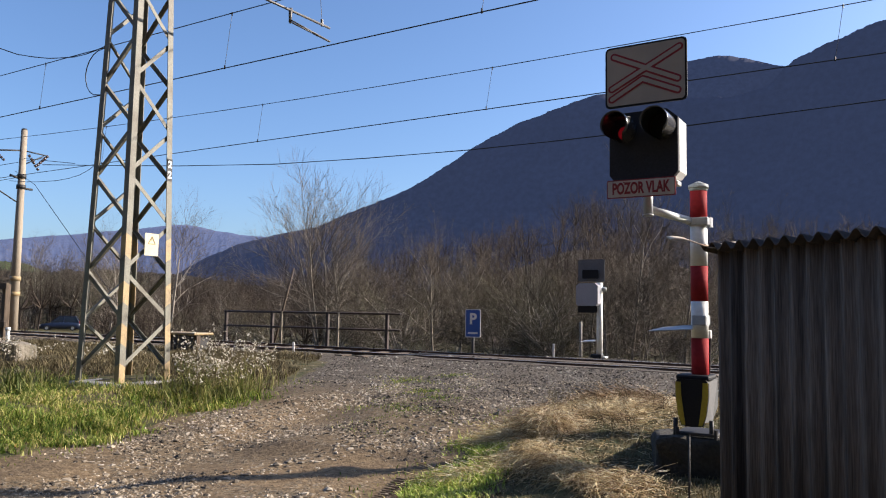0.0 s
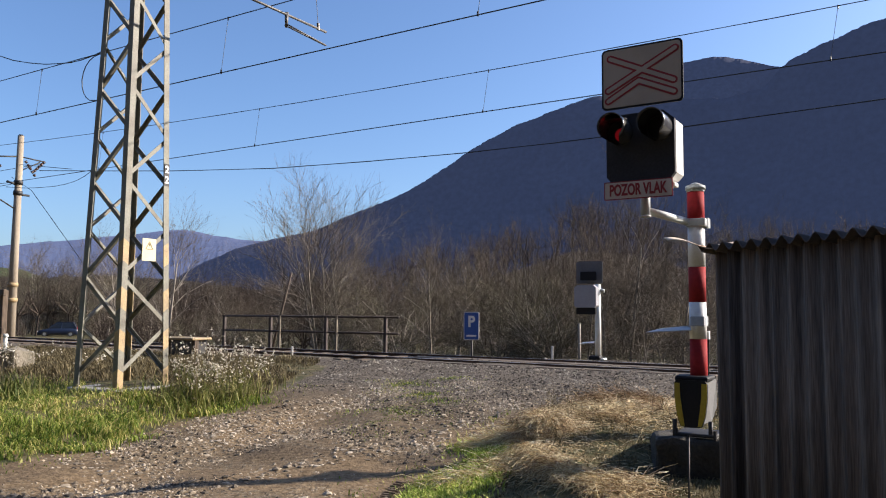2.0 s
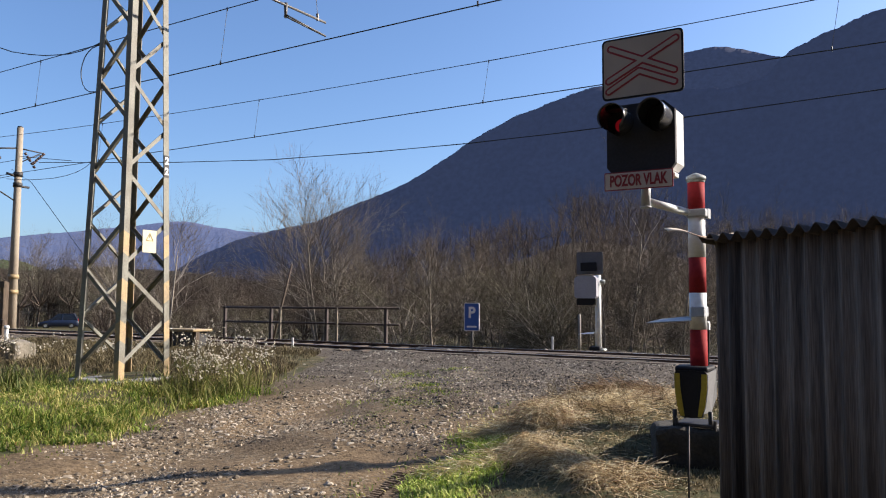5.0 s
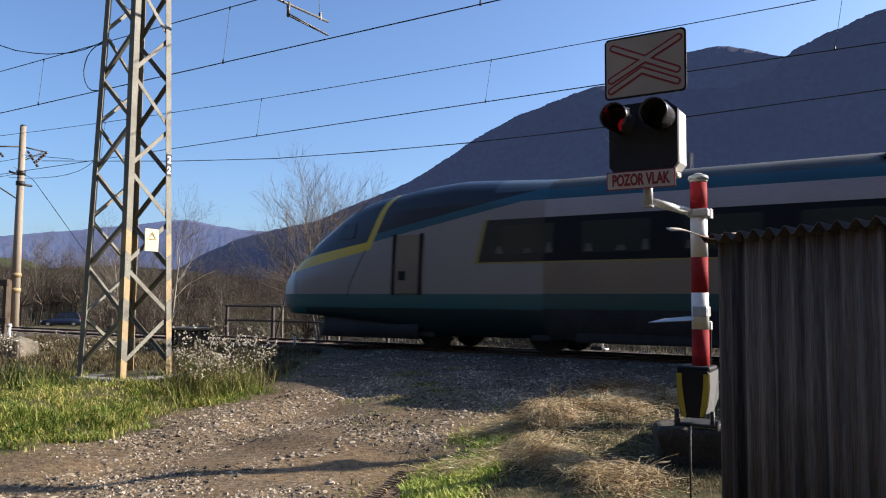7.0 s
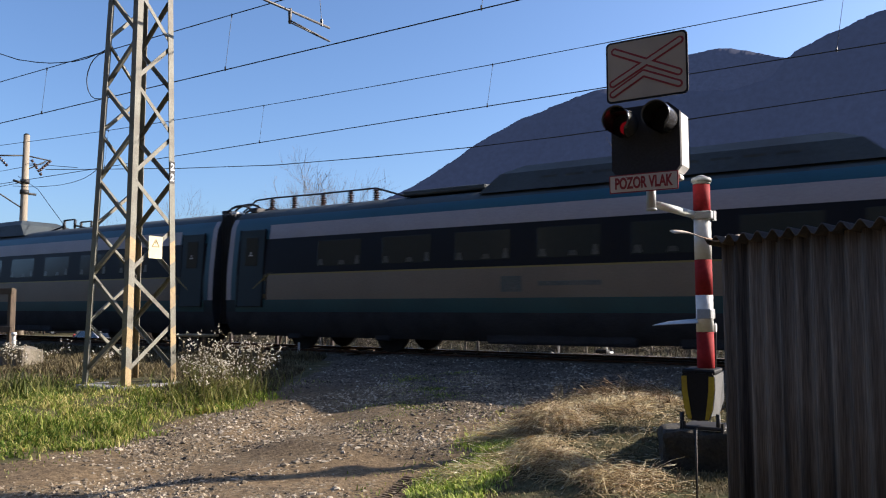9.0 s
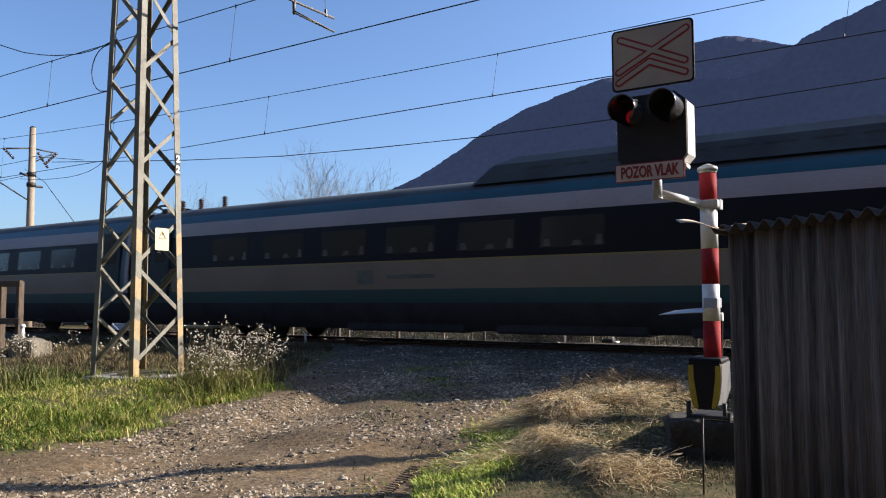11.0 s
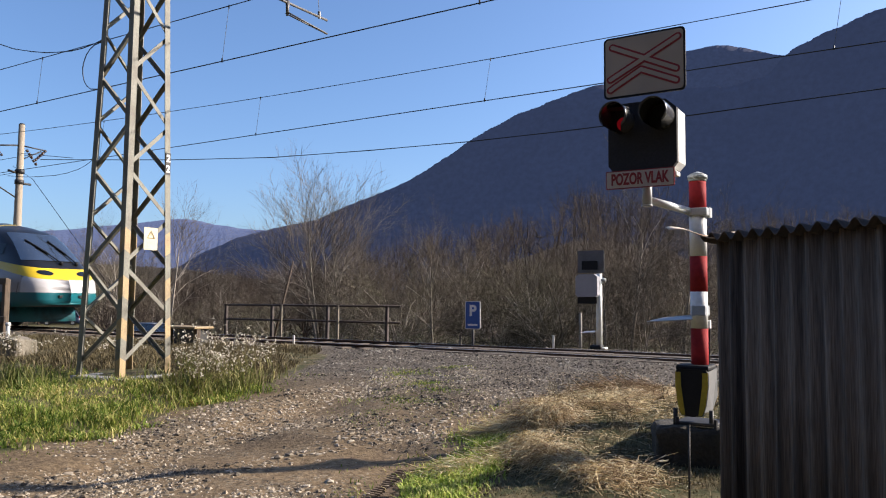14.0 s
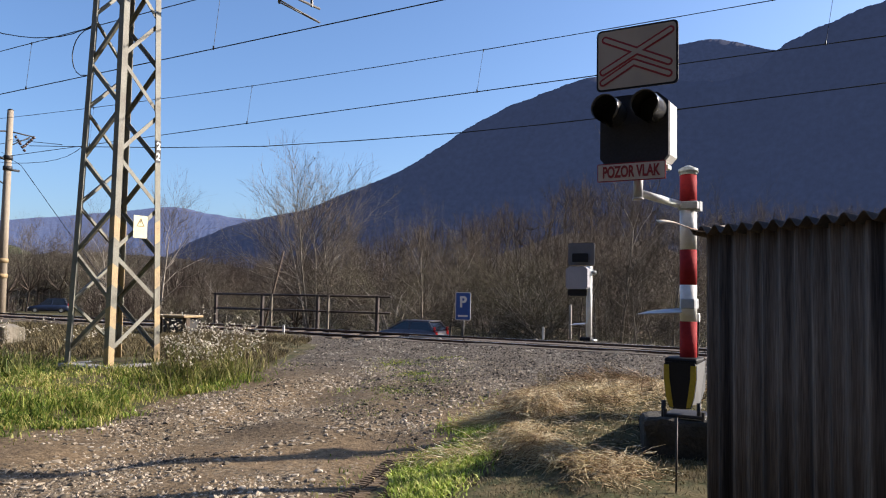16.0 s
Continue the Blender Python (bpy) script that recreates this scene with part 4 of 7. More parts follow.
def gear_panto(flip):
    def g(car, x0, x1):
        e, sg = (x0, -1) if not flip else (x1, 1)
        for a in (0.9, 6.0, 6.7, 7.2):
            roof_insulator(car, e + sg * a, 0.3, 0.42)
            roof_insulator(car, e + sg * a, -0.4, 0.36)
        pantograph(car, e + sg * 3.6, False, -sg)
        fairing(car, e + sg * 7.3, e + sg * 16.6)
        horn_frame(car, e + sg * 18.0)
        roof_cable(car, [(e + sg * 0.2, 0.3, 3.7), (e + sg * 0.9, 0.3, 3.98), (e + sg * 3.0, 0.3, 3.92)])
        roof_cable(car, [(e + sg * -0.5, 0.4, 3.65), (e + sg * -0.2, 0.4, 3.95), (e + sg * 0.25, 0.4, 3.9), (e + sg * 0.5, 0.4, 3.64)], 0.05)
        under_gear(car, [((x0 + x1) / 2 + k * 3.6, 3.2) for k in (-1.1, 0, 1.1)])
    return g


def gear_plain(car, x0, x1):
    for a in (0.5, 1.3, 2.3, 3.2, 4.0):
        roof_insulator(car, x0 - a, 0.3, 0.36)
    roof_cable(car, [(x0 + 0.6, 0.3, 3.66), (x0 + 0.1, 0.3, 3.95), (x0 - 0.5, 0.3, 3.97), (x0 - 2.3, 0.3, 3.95), (x0 - 4.0, 0.3, 3.95), (x0 - 5.0, 0.3, 3.64)])
    bm = bmesh.new()
    box(bm, (x0 - 6.2, 0, 3.66), (2.2, 1.5, 0.12), bevel=0.03)
    part("roof_hatch", bm, M["t_roof"], car)
    fairing(car, x0 - 7.3, x0 - 15.0)
    under_gear(car, [((x0 + x1) / 2 + k * 3.6, 3.2) for k in (-1.1, 0, 1.1)])


def gear_bistro(car, x0, x1):
    """Roof of the kitchen car: a long housing, a short steep one and fittings at its rear."""
    fairing(car, x1 + 15.4, x1 + 6.1)
    bm = bmesh.new()
    side = [(x1 + 3.15, 3.45), (x1 + 3.15, 3.98), (x1 + 2.35, 4.06), (x1 + 1.25, 3.45)]
    plate(bm, side, 1.7)
    bmesh.ops.bevel(bm, geom=list(bm.edges), offset=0.1, segments=2, affect="EDGES")
    part("roof_fairing", bm, M["t_roof"], car, "short steep roof housing")
    for x, l, h in ((x1 + 4.85, 0.3, 0.16), (x1 + 3.7, 0.9, 0.12)):
        bm = bmesh.new()
        box(bm, (x, 0.5, 3.6 + h / 2), (l, 0.6, h), bevel=0.03)
        part("roof_hatch", bm, M["t_roof"], car)
    for a in (0.5, 1.3, 2.3):
        roof_insulator(car, x0 - a, 0.3, 0.36)
    under_gear(car, [((x0 + x1) / 2 + k * 3.6, 3.2) for k in (-1.1, 0, 1.1)])


end_car(False, False)
a0 = END_L
for i, g in enumerate((gear_panto(False), gear_plain, gear_plain, gear_bistro, gear_panto(True))):
    coach = mid_car(a0, g, ((True, True), (True, True), (True, True), (True, False), (True, True))[i])
    if i in (1, 3):
        # faded emblem and bar on the pale stripe
        for sgn in (1, -1):
            for dx, w, h, mt in ((8.5, 0.46, 0.32, "t_emblem"), (9.75, 1.3, 0.09, "t_emblem")):
                bm = bmesh.new()
                box(bm, (-a0 - dx * 1.0, sgn * 1.4, 1.5), (w, 0.012, h), bevel=0.004)
                part("emblem", bm, M[mt], coach, "plain faded emblem")
    a0 += MID_L
end_car(True, True)
# ---- lattice mast ----
NUMBERS = []


def lattice_mast():
    base = rail_at(10.03, 7.2, 0) + Vector((0.03, 0, 0))
    zb = -0.2
    mast = thing("lattice_mast", Matrix.Translation((base.x, base.y, zb)) @ pose(0, 0, 0, 0, 0, RAIL_TURN + 4.0), "grey riveted steel lattice mast with yellow warning stripes on its legs", "mast")
    H, w0, w1 = 11.5, 0.462, 0.2

    def corner(sx, sy, h):
        w = w0 + (w1 - w0) * h / H
        return Vector((sx * w, sy * w, h))

    def member(bm, p, q, flange, t, inward, slant=0.0):
        """An angle iron from p to q; inward: where its two flanges point."""
        d = (q - p).normalized()
        ends = []
        for e in (p, q):
            a, b = inward
            s = d * slant
            pts = [e, e + a * flange - s, e + a * flange + b * t - s, e + a * t + b * t, e + a * t + b * flange - s, e + b * flange - s]
            ends.append([bm.verts.new(x) for x in pts])
        for i in range(6):
            bm.faces.new((ends[0][i], ends[0][(i + 1) % 6], ends[1][(i + 1) % 6], ends[1][i]))
        bm.faces.new(ends[0][::-1])
        bm.faces.new(ends[1])

    plain = min(((a, b) for a in (-1, 1) for b in (-1, 1)), key=lambda c: (lambda w: w.x / w.y)(mast.matrix_basis @ corner(*c, 0)))
    bands = [(0.0, 0.07), (0.07, 0.34), (0.34, 0.62), (0.62, 0.9), (0.9, 1.2), (1.2, 1.5), (1.5, 1.87), (1.87, 2.19), (2.19, H)]
    for sx in (-1, 1):
        for sy in (-1, 1):
            bm = bmesh.new()
            for i, (h0, h1) in enumerate(bands):
                n0 = len(bm.faces)
                member(bm, corner(sx, sy, h0 - (0.25 if i == 0 else 0)), corner(sx, sy, h1), 0.1, 0.012, (Vector((-sx, 0, 0)), Vector((0, -sy, 0))), 0.06)
                bm.faces.ensure_lookup_table()
                for f in bm.faces[n0:]:
                    f.material_index = i % 2 if (sx, sy) != plain else 0
            bmesh.ops.recalc_face_normals(bm, faces=bm.faces)
            part("leg", bm, [M["grey_paint"], M["yellow_old"]], mast, "grey angle-iron leg with faded yellow bands")
    # crossed lacing on the four faces
    hs = [0.23 + 0.71 * i for i in range(16)]
    for fx, fy in ((1, 0), (-1, 0), (0, 1), (0, -1)):
        for i in range(len(hs) - 1):
            for s in ((fx - fy) * (1 if i % 2 == 0 else -1),):
                if fx:
                    p, q = corner(fx, -s, hs[i]), corner(fx, s, hs[i + 1])
                else:
                    p, q = corner(-s, fy, hs[i]), corner(s, fy, hs[i + 1])
                out = Vector((fx, fy, 0))
                off = out * (-0.016 if s > 0 else -0.03)
                bm = bmesh.new()
                d = (q - p).normalized()
                side = d.cross(out).normalized()
                vs = []
                for e in (p + d * 0.05, q - d * 0.05):
                    vs.append([bm.verts.new(e + off + side * a + out * b) for a, b in ((-0.03, 0), (0.03, 0), (0.03, -0.045), (0.022, -0.045), (0.022, -0.008), (-0.03, -0.008))])
                for k in range(6):
                    bm.faces.new((vs[0][k], vs[0][(k + 1) % 6], vs[1][(k + 1) % 6], vs[1][k]))
                bm.faces.new(vs[0][::-1])
                bm.faces.new(vs[1])
                bmesh.ops.recalc_face_normals(bm, faces=bm.faces)
                part("lacing_bar", bm, M["grey_paint"], mast)
    # footing
    bm = bmesh.new()
    for q in (-0.55, 0.55):
        box(bm, (0, q * 0.76, -0.12), (1.06, 0.24, 0.34), bevel=0.03)
        box(bm, (q * 0.76, 0, -0.123), (0.24, 0.6, 0.34), bevel=0.03)
    part("concrete_footing", bm, M["concrete"], mast, "pale concrete footing")
    # number painted up the leg
    c = corner(-1, -1, 3.22)
    bm = bmesh.new()
    box(bm, (c.x - 0.004, c.y + 0.05, 3.22), (0.006, 0.094, 0.34))
    num = part("number_plate", bm, M["dark_steel"], mast, "dark plate with a white painted number")
    for z in (3.3, 3.14):
        NUMBERS.append(("2", 0.15, Matrix.Translation((c.x - 0.009, c.y + 0.05, z)) @ pose(0, 0, 0, 90, 0, -90), num))
    # warning plate, on the face toward the road
    bm = bmesh.new()
    plate(bm, round_rect(0.25, 0.33, 0.012), 0.006)
    p = part("warning_plate", bm, M["plate"], mast, "yellowed warning plate with a faded triangle")
    p.location, p.rotation_euler = (-0.44, -0.02, 2.05), (0, 0, radians(-90))
    bm = bmesh.new()
    for a, b in (((-0.065, -0.02), (0.065, -0.02)), ((0.065, -0.02), (0, 0.09)), ((0, 0.09), (-0.065, -0.02)), ((0, 0.06), (0, 0.02))):
        tube(bm, (a[0], -0.006, a[1] + 0.03), (b[0], -0.006, b[1] + 0.03), 0.005, seg=5)
    part("warning_triangle", bm, M["yellow_old"], p)
    # bracket with the registration arm
    bm = bmesh.new()
    loc = mast.matrix_basis.inverted()
    wire = rail_at(8.66, OLD, 5.6)
    top = loc @ rail_at(8.66, 7.5, 5.82)
    tip = loc @ (wire + Vector((0, 0, 0.02)))
    tube(bm, top, loc @ rail_at(8.66, 10.05, 5.88), 0.022, seg=8)
    mid = loc @ rail_at(8.66, 9.06, 5.84)
    tube(bm, mid + Vector((0, 0, 0.05)), mid + Vector((0, 0, -0.2)), 0.035, 0.022, seg=8)
    for dy in (-0.03, 0.03):
        tube(bm, mid + Vector((dy, 0, -0.16)), tip + Vector((dy * 0.3, 0, 0.02)), 0.013, seg=8)
    tube(bm, loc @ rail_at(8.66, 9.85, 5.88), loc @ rail_at(8.66, 9.75, 6.62), 0.005, seg=5)
    tube(bm, loc @ rail_at(8.66, 9.85, 5.85), loc @ rail_at(8.66, 9.84, 5.97), 0.025, seg=6)
    tube(bm, top, loc @ rail_at(8.66, 7.45, 7.4), 0.035, seg=8)
    tube(bm, loc @ rail_at(8.66, 7.45, 7.4), corner(-1, 1, 7.55), 0.05, seg=8)
    tube(bm, top, loc @ rail_at(8.66, 7.45, 7.4) , 0.05, seg=8)
    part("registration_arm", bm, M["old_tube"], mast, "dull grey tube arm holding the contact wire")
    return mast


M["plate"] = mat("yellowed_plate", (0.62, 0.56, 0.36), 0.5, 0, 0.1, 6, 40, 0.03)
lattice_mast()


# ---- overhead wires ----
def wire(name, pts, r, label):
    bm = bmesh.new()
    strip(bm, [Vector(p) for p in pts], r, 6)
    return tagged(obj(name, bm, M["wire"]), label, "wire")


def catenary(d, drops, drop_s, zc, zm, label):
    c = wire("contact_wire", [rail_at(s, d, zc) for s in range(-160, 201, 60)], 0.011, "taut copper contact wire over the " + label)
    low, rise = drop_s

    def zm_at(s):
        return zm + rise * (s - low) ** 2

    m = wire("messenger_wire", [rail_at(s, d, min(zm_at(s), zm + 1.6)) for s in range(-160, 201, 3)], 0.010, "steel messenger wire over the " + label)
    for s in drops:
        bm = bmesh.new()
        t = s - 0.15
        tube(bm, rail_at(t, d, zm_at(t)), rail_at(s, d, zc), 0.0045, seg=5)
        tube(bm, rail_at(s, d, zc - 0.02), rail_at(s, d, zc + 0.06), 0.016, seg=6)
        tube(bm, rail_at(t, d, zm_at(t) - 0.05), rail_at(t, d, zm_at(t) + 0.02), 0.014, seg=6)
        tagged(obj("dropper", bm, M["wire"]), "thin dropper wire between messenger and contact wire", "dropper", group="droppers")


catenary(TRACK, [-6.1, 1.12, 8.3, 15.59, 22.7, 29.5], (6.3, 0.001), 5.585, 6.54, "running track")
catenary(OLD, [5.6, 11.3, 17.58, 23.6], (14.0, 0.0), 5.575, 6.645, "lifted track")
# feeder line on the concrete masts
wire("feeder_wire", [rail_at(s, 17.6, z) for s, z in ((-60, 7.6), (-30, 6.3), (-6, 5.5), (0.7, 5.35), (4.4, 5.27), (7.5, 5.255), (10.1, 5.27), (13.5, 5.36), (17.3, 5.51), (22, 5.86), (26.7, 6.29), (30.3, 6.63))], 0.014, "slack feeder wire strung between masts")
# jumper loop beside the lattice mast
loop = [rail_at(s, OLD + o, z) for s, o, z in ((15.1, 0, 6.64), (15.45, 0.02, 6.62), (15.62, 0.03, 6.56), (15.75, 0.03, 6.45), (15.83, 0.03, 6.31), (15.87, 0.03, 6.15), (15.85, 0.03, 6.0), (15.79, 0.03, 5.85), (15.68, 0.03, 5.72), (15.52, 0.02, 5.63), (15.25, 0, 5.585))]
wire("jumper_wire", loop, 0.012, "looped jumper wire between messenger and contact wire")
wire("jumper_wire", [rail_at(s, OLD, z) for s, z in ((15.0, 6.7), (15.4, 6.64), (15.86, 6.61), (16.3, 6.62), (16.73, 6.67), (17.3, 6.75), (17.91, 6.88), (18.7, 7.08), (19.46, 7.35), (21, 7.9), (26, 10.0))], 0.012, "slack jumper wire by the lattice mast")


# ---- concrete masts ----
def concrete_mast(s, d, top, arms, label, r0=0.2, r1=0.125):
    m = thing("concrete_mast", Matrix.Translation(rail_at(s, d, 0)) @ pose(0, 0, 0, 0, 0, RAIL_TURN), label, "mast", group="concrete masts")
    bm = bmesh.new()
    tube(bm, (0, 0, -1.0), (0, 0, top), r0, r1, seg=16)
    part("pole", bm, M["mast_concrete"], m)
    bm = bmesh.new()
    tube(bm, (0, 0, top), (0, 0, top + 0.06), 0.13, 0.08, seg=12)
    part("cap", bm, M["dark_steel"], m)
    for z0, z1, y0, y1, r in arms:
        bm = bmesh.new()
        tube(bm, (0, y0, z0), (0, y1, z1), r, seg=7)
        part("bracket", bm, M["dark_steel"], m)
    for z in (top - 2.05, top - 2.5, 2.0, 1.35):
        bm = bmesh.new()
        tube(bm, (0, 0, z - 0.09), (0, 0, z + 0.09), 0.17 + 0.012 * (top - z) * 0.5, seg=14)
        part("clamp", bm, M["dark_steel"] if z > 3 else M["yellow_old"], m)
    return m


M["mast_concrete"] = mat("weathered_pole", (0.34, 0.285, 0.215), 0.85, 0, 0.15, 2, 40, 0.2, second=(0.26, 0.215, 0.16), stretch=(1, 1, 0.2))
cm = concrete_mast(32.7, 18.1, 8.45, [(7.55, 7.35, 0, 1.2, 0.035), (7.55, 7.5, 0, -1.1, 0.03), (6.9, 7.45, 0, -0.9, 0.025), (6.3, 6.4, 0, 0.5, 0.05), (5.9, 5.9, 0, -0.5, 0.05), (5.2, 6.2, 0, 1.9, 0.03)],
                   "tall tapered pole with catenary brackets and insulators")
for y0, z0, y1, z1 in ((1.2, 7.35, 0.75, 6.95), (-1.1, 7.5, -0.6, 6.95), (-0.25, 7.4, -0.75, 6.75), (1.9, 6.2, 1.3, 5.7)):
    bm = bmesh.new()
    a, b = Vector((0, y0, z0)), Vector((0, y1, z1))
    for k in range(5):
        tube(bm, a.lerp(b, k / 5), a.lerp(b, (k + 0.7) / 5), 0.07, 0.045, seg=8)
    part("insulator", bm, M["t_insul"], cm)
for pts in ([(32.7, 18.1, 7.2), (28.4, 17.8, 6.55)], [(32.7, 17.6, 6.15), (31.4, 17.6, 6.0), (30.41, 17.6, 5.93), (29.21, 17.6, 5.89), (28.4, 17.6, 5.92), (27.71, 17.6, 6.0), (27.2, 17.6, 6.13), (26.72, 17.6, 6.32)], [(32.7, 17.8, 6.6), (30.8, 17.6, 5.85), (27.08, 17.6, 2.79), (23.8, 17.6, 0.1)],
            [(32.7, 17.0, 7.4), (60, 15.2, 6.6)], [(32.7, 16.4, 6.1), (60, 15.2, 5.58)], [(32.7, 19.2, 7.45), (60, 19, 7.2)], [(32.7, 18.1, 6.4), (60, 19, 6.2)]):
    wire("stay_wire", [rail_at(*p) for p in pts], 0.012, "thin wire running from the concrete pole")
# the lamp post that casts the long shadow over the gravel
post = thing("lamp_post", Matrix.Translation(rail_at(-1.87, 11.92, -0.2)) @ pose(0, 0, 0, 0, 0, RAIL_TURN), "slim grey post with a small box near its middle", "post")
bm = bmesh.new()
tube(bm, (0, 0, -0.3), (0, 0, 7.3), 0.125, 0.1, seg=16)
part("pole", bm, M["mast_concrete"], post)
bm = bmesh.new()
tube(bm, (0, 0, 7.3), (0, 0, 7.36), 0.11, 0.06, seg=12)
part("cap", bm, M["dark_steel"], post)
bm = bmesh.new()
box(bm, (0, 0, 4.0), (0.36, 0.36, 0.14), bevel=0.03)
part("switch_box", bm, M["galv"], post)


# ---- crossing signal ----
M["dull_yellow"] = mat("dull_yellow_plastic", (0.42, 0.31, 0.02), 0.5, 0.0, 0.12, 4, 40, 0.03, second=(0.34, 0.25, 0.02))
# moss and dirt, with the footing's shade also put into the dark colour
M["shaded_mossy"] = mat("shaded_mossy_concrete", (0.05, 0.044, 0.034), 0.95, 0, 0.3, 5, 40, 0.6, second=(0.028, 0.027, 0.019))
SHUTTERS = []
M["mid_galv"] = mat("grey_galvanised_clamp", (0.4, 0.42, 0.43), 0.5, 0.0, 0.1, 5, 90, 0.04)
M["pale_galv"] = mat("bright_galvanised_paint", (0.8, 0.82, 0.78), 0.4, 0.0, 0.1, 5, 90, 0.04, second=(0.68, 0.7, 0.66))
# white housing of the far signal, greyed for the shade it stands in
M["housing_shaded"] = mat("shaded_white_housing", (0.34, 0.34, 0.37), 0.5, 0.0, 0.1, 3, 40, 0.03)
M["dark_galv"] = mat("dull_board_back", (0.15, 0.15, 0.16), 0.6, 0.2, 0.15, 4, 40, 0.04)
M["cover_grey"] = mat("grey_plastic_flank", (0.2, 0.2, 0.2), 0.45, 0.0, 0.12, 5, 60, 0.04)
M["cap_grey"] = mat("pale_weathered_cap", (0.42, 0.45, 0.44), 0.6, 0.0, 0.15, 8, 60, 0.1, second=(0.3, 0.32, 0.31))
M["board_black"] = mat("dusty_black_board", (0.028, 0.028, 0.033), 0.75, 0.0, 0.2, 5, 60, 0.05, second=(0.022, 0.022, 0.026), spec=0.3)
M["gloss_black"] = mat("worn_black_hood", (0.06, 0.06, 0.062), 0.22, 0.0, 0.2, 4, 60, 0.02, spec=0.9)
M["sign_face"] = mat("reflective_sign_face", (0.4, 0.33, 0.265), 0.5, 0, 0.06, 3, 200, 0.02, second=(0.35, 0.29, 0.23))
M["name_face"] = mat("pale_board_face", (0.56, 0.47, 0.4), 0.5, 0, 0.06, 3, 200, 0.02)
M["sign_red"] = mat("sign_red", (0.26, 0.018, 0.024), 0.45, 0, 0.1, 3, 60, 0.02)
M["lamp_red"] = mat("lit_red_lens", (0.3, 0.004, 0.01), 0.3, 0, 0.05, 4, 60, 0.0, emit=0.14)
M["lamp_core"] = mat("red_lamp_filament", (0.7, 0.012, 0.03), 0.3, 0, 0.05, 4, 60, 0.0, emit=0.75)
M["lens_dark"] = mat("unlit_red_lens", (0.1, 0.008, 0.01), 0.12, 0, 0.1, 4, 60, 0.0)
FACE = pose(0, 0, 0, 0, 0, -math.degrees(THETA))       # local -y faces the road, x runs along the track to the right


def crossbuck(bm, w, h, t):
    """The double-armed cross: a saltire with a second chevron under it."""
    def bar(p, q, r):
        p, q = Vector((p[0], 0, p[1])), Vector((q[0], 0, q[1]))
        d = (q - p).normalized()
        nrm = Vector((-d.z, 0, d.x))
        pts = []
        for k in range(9):
            a = math.pi * (0.5 + k / 8)
            pts.append(p + d * (r * math.cos(a)) + nrm * (r * math.sin(a)))
        for k in range(9):
            a = math.pi * (1.5 + k / 8)
            pts.append(q + d * (r * math.cos(a)) + nrm * (r * math.sin(a)))
        return [(v.x, v.z) for v in pts]
    arms = [((-0.266, 0.178), (0.27, -0.08)), ((-0.285, -0.1), (0.285, 0.185)), ((-0.285, -0.19), (-0.02, -0.045)), ((-0.02, -0.045), (0.27, -0.178))]
    return [bar(p, q, t) for p, q in arms]


def signal_front(sig, m, lit=True, shell=None):
    """Backing box, two hooded lamps, cross board and name board. Local -y is the front."""
    # box
    bm = bmesh.new()
    plate(bm, [(-0.29, 0.05), (-0.25, 0.0), (0.25, 0.0), (0.29, 0.05), (0.29, 0.5), (0.2, 0.58), (-0.2, 0.58), (-0.29, 0.5)], 0.05, m)
    part("front_board", bm, M["board_black"], sig, "matt black lamp board")
    bm = bmesh.new()
    plate(bm, [(-0.285, 0.06), (-0.24, 0.01), (0.24, 0.01), (0.285, 0.06), (0.285, 0.5), (0.2, 0.57), (-0.2, 0.57), (-0.285, 0.5)], 0.24, m @ pose(0, 0.147, 0))
    part("housing", bm, shell or M["white"], sig, "white lamp housing greyed for shade" if shell else "white lamp housing")
    for x in (-0.165, 0.165):
        bm = bmesh.new()
        seg = 20
        r0, L = 0.113, 0.27
        rings = []
        for i in range(7):
            y = -0.025 - L * i / 6
            ring = []
            span = 345 - 75 * (i / 6) ** 2
            for rr in (r0, r0 - 0.006):
                for k in range(seg + 1):
                    a = radians(90 - span / 2 + span * k / seg)
                    ring.append(bm.verts.new(m @ Vector((x + rr * math.cos(a), y, 0.43 + rr * math.sin(a)))))
            rings.append(ring)
        for a, b in zip(rings, rings[1:]):
            for k in range(seg):
                for o in (0, seg + 1):
                    f = bm.faces.new((a[o + k], a[o + k + 1], b[o + k + 1], b[o + k]))
                    f.smooth = True
        last = rings[-1]
        for k in range(seg):
            bm.faces.new((last[k], last[k + 1], last[seg + 2 + k], last[seg + 1 + k]))
        bmesh.ops.recalc_face_normals(bm, faces=bm.faces)
        part("lamp_hood", bm, M["gloss_black"], sig, "black half-round lamp hood")
        bm = bmesh.new()
        tube(bm, m @ Vector((x + 0.01, -0.03, 0.405)), m @ Vector((x + 0.01, 0.02, 0.405)), 0.056, seg=24)
        lamp = part("lamp", bm, M["lamp_red"] if lit else M["lens_dark"], sig, "round red warning lamp")
        if lit:
            bm = bmesh.new()
            tube(bm, m @ Vector((x + 0.022, -0.036, 0.395)), m @ Vector((x + 0.022, -0.03, 0.395)), 0.014, 0.026, seg=16)
            part("bulb", bm, M["lamp_core"], lamp, "bright spot of the lit lamp")
        if lit:
            # added flap, no real part: hides the glow between flashes, hinged over the lens
            bm = bmesh.new()
            tube(bm, (0, -0.003, -0.09), (0, 0.003, -0.09), 0.092, seg=24)
            fl = part("blink_flap", bm, M["black"], sig, "added dark flap that stands in for the lamp going out")
            SHUTTERS.append((fl, m @ pose(x, -0.05, 0.43 + 0.088)))


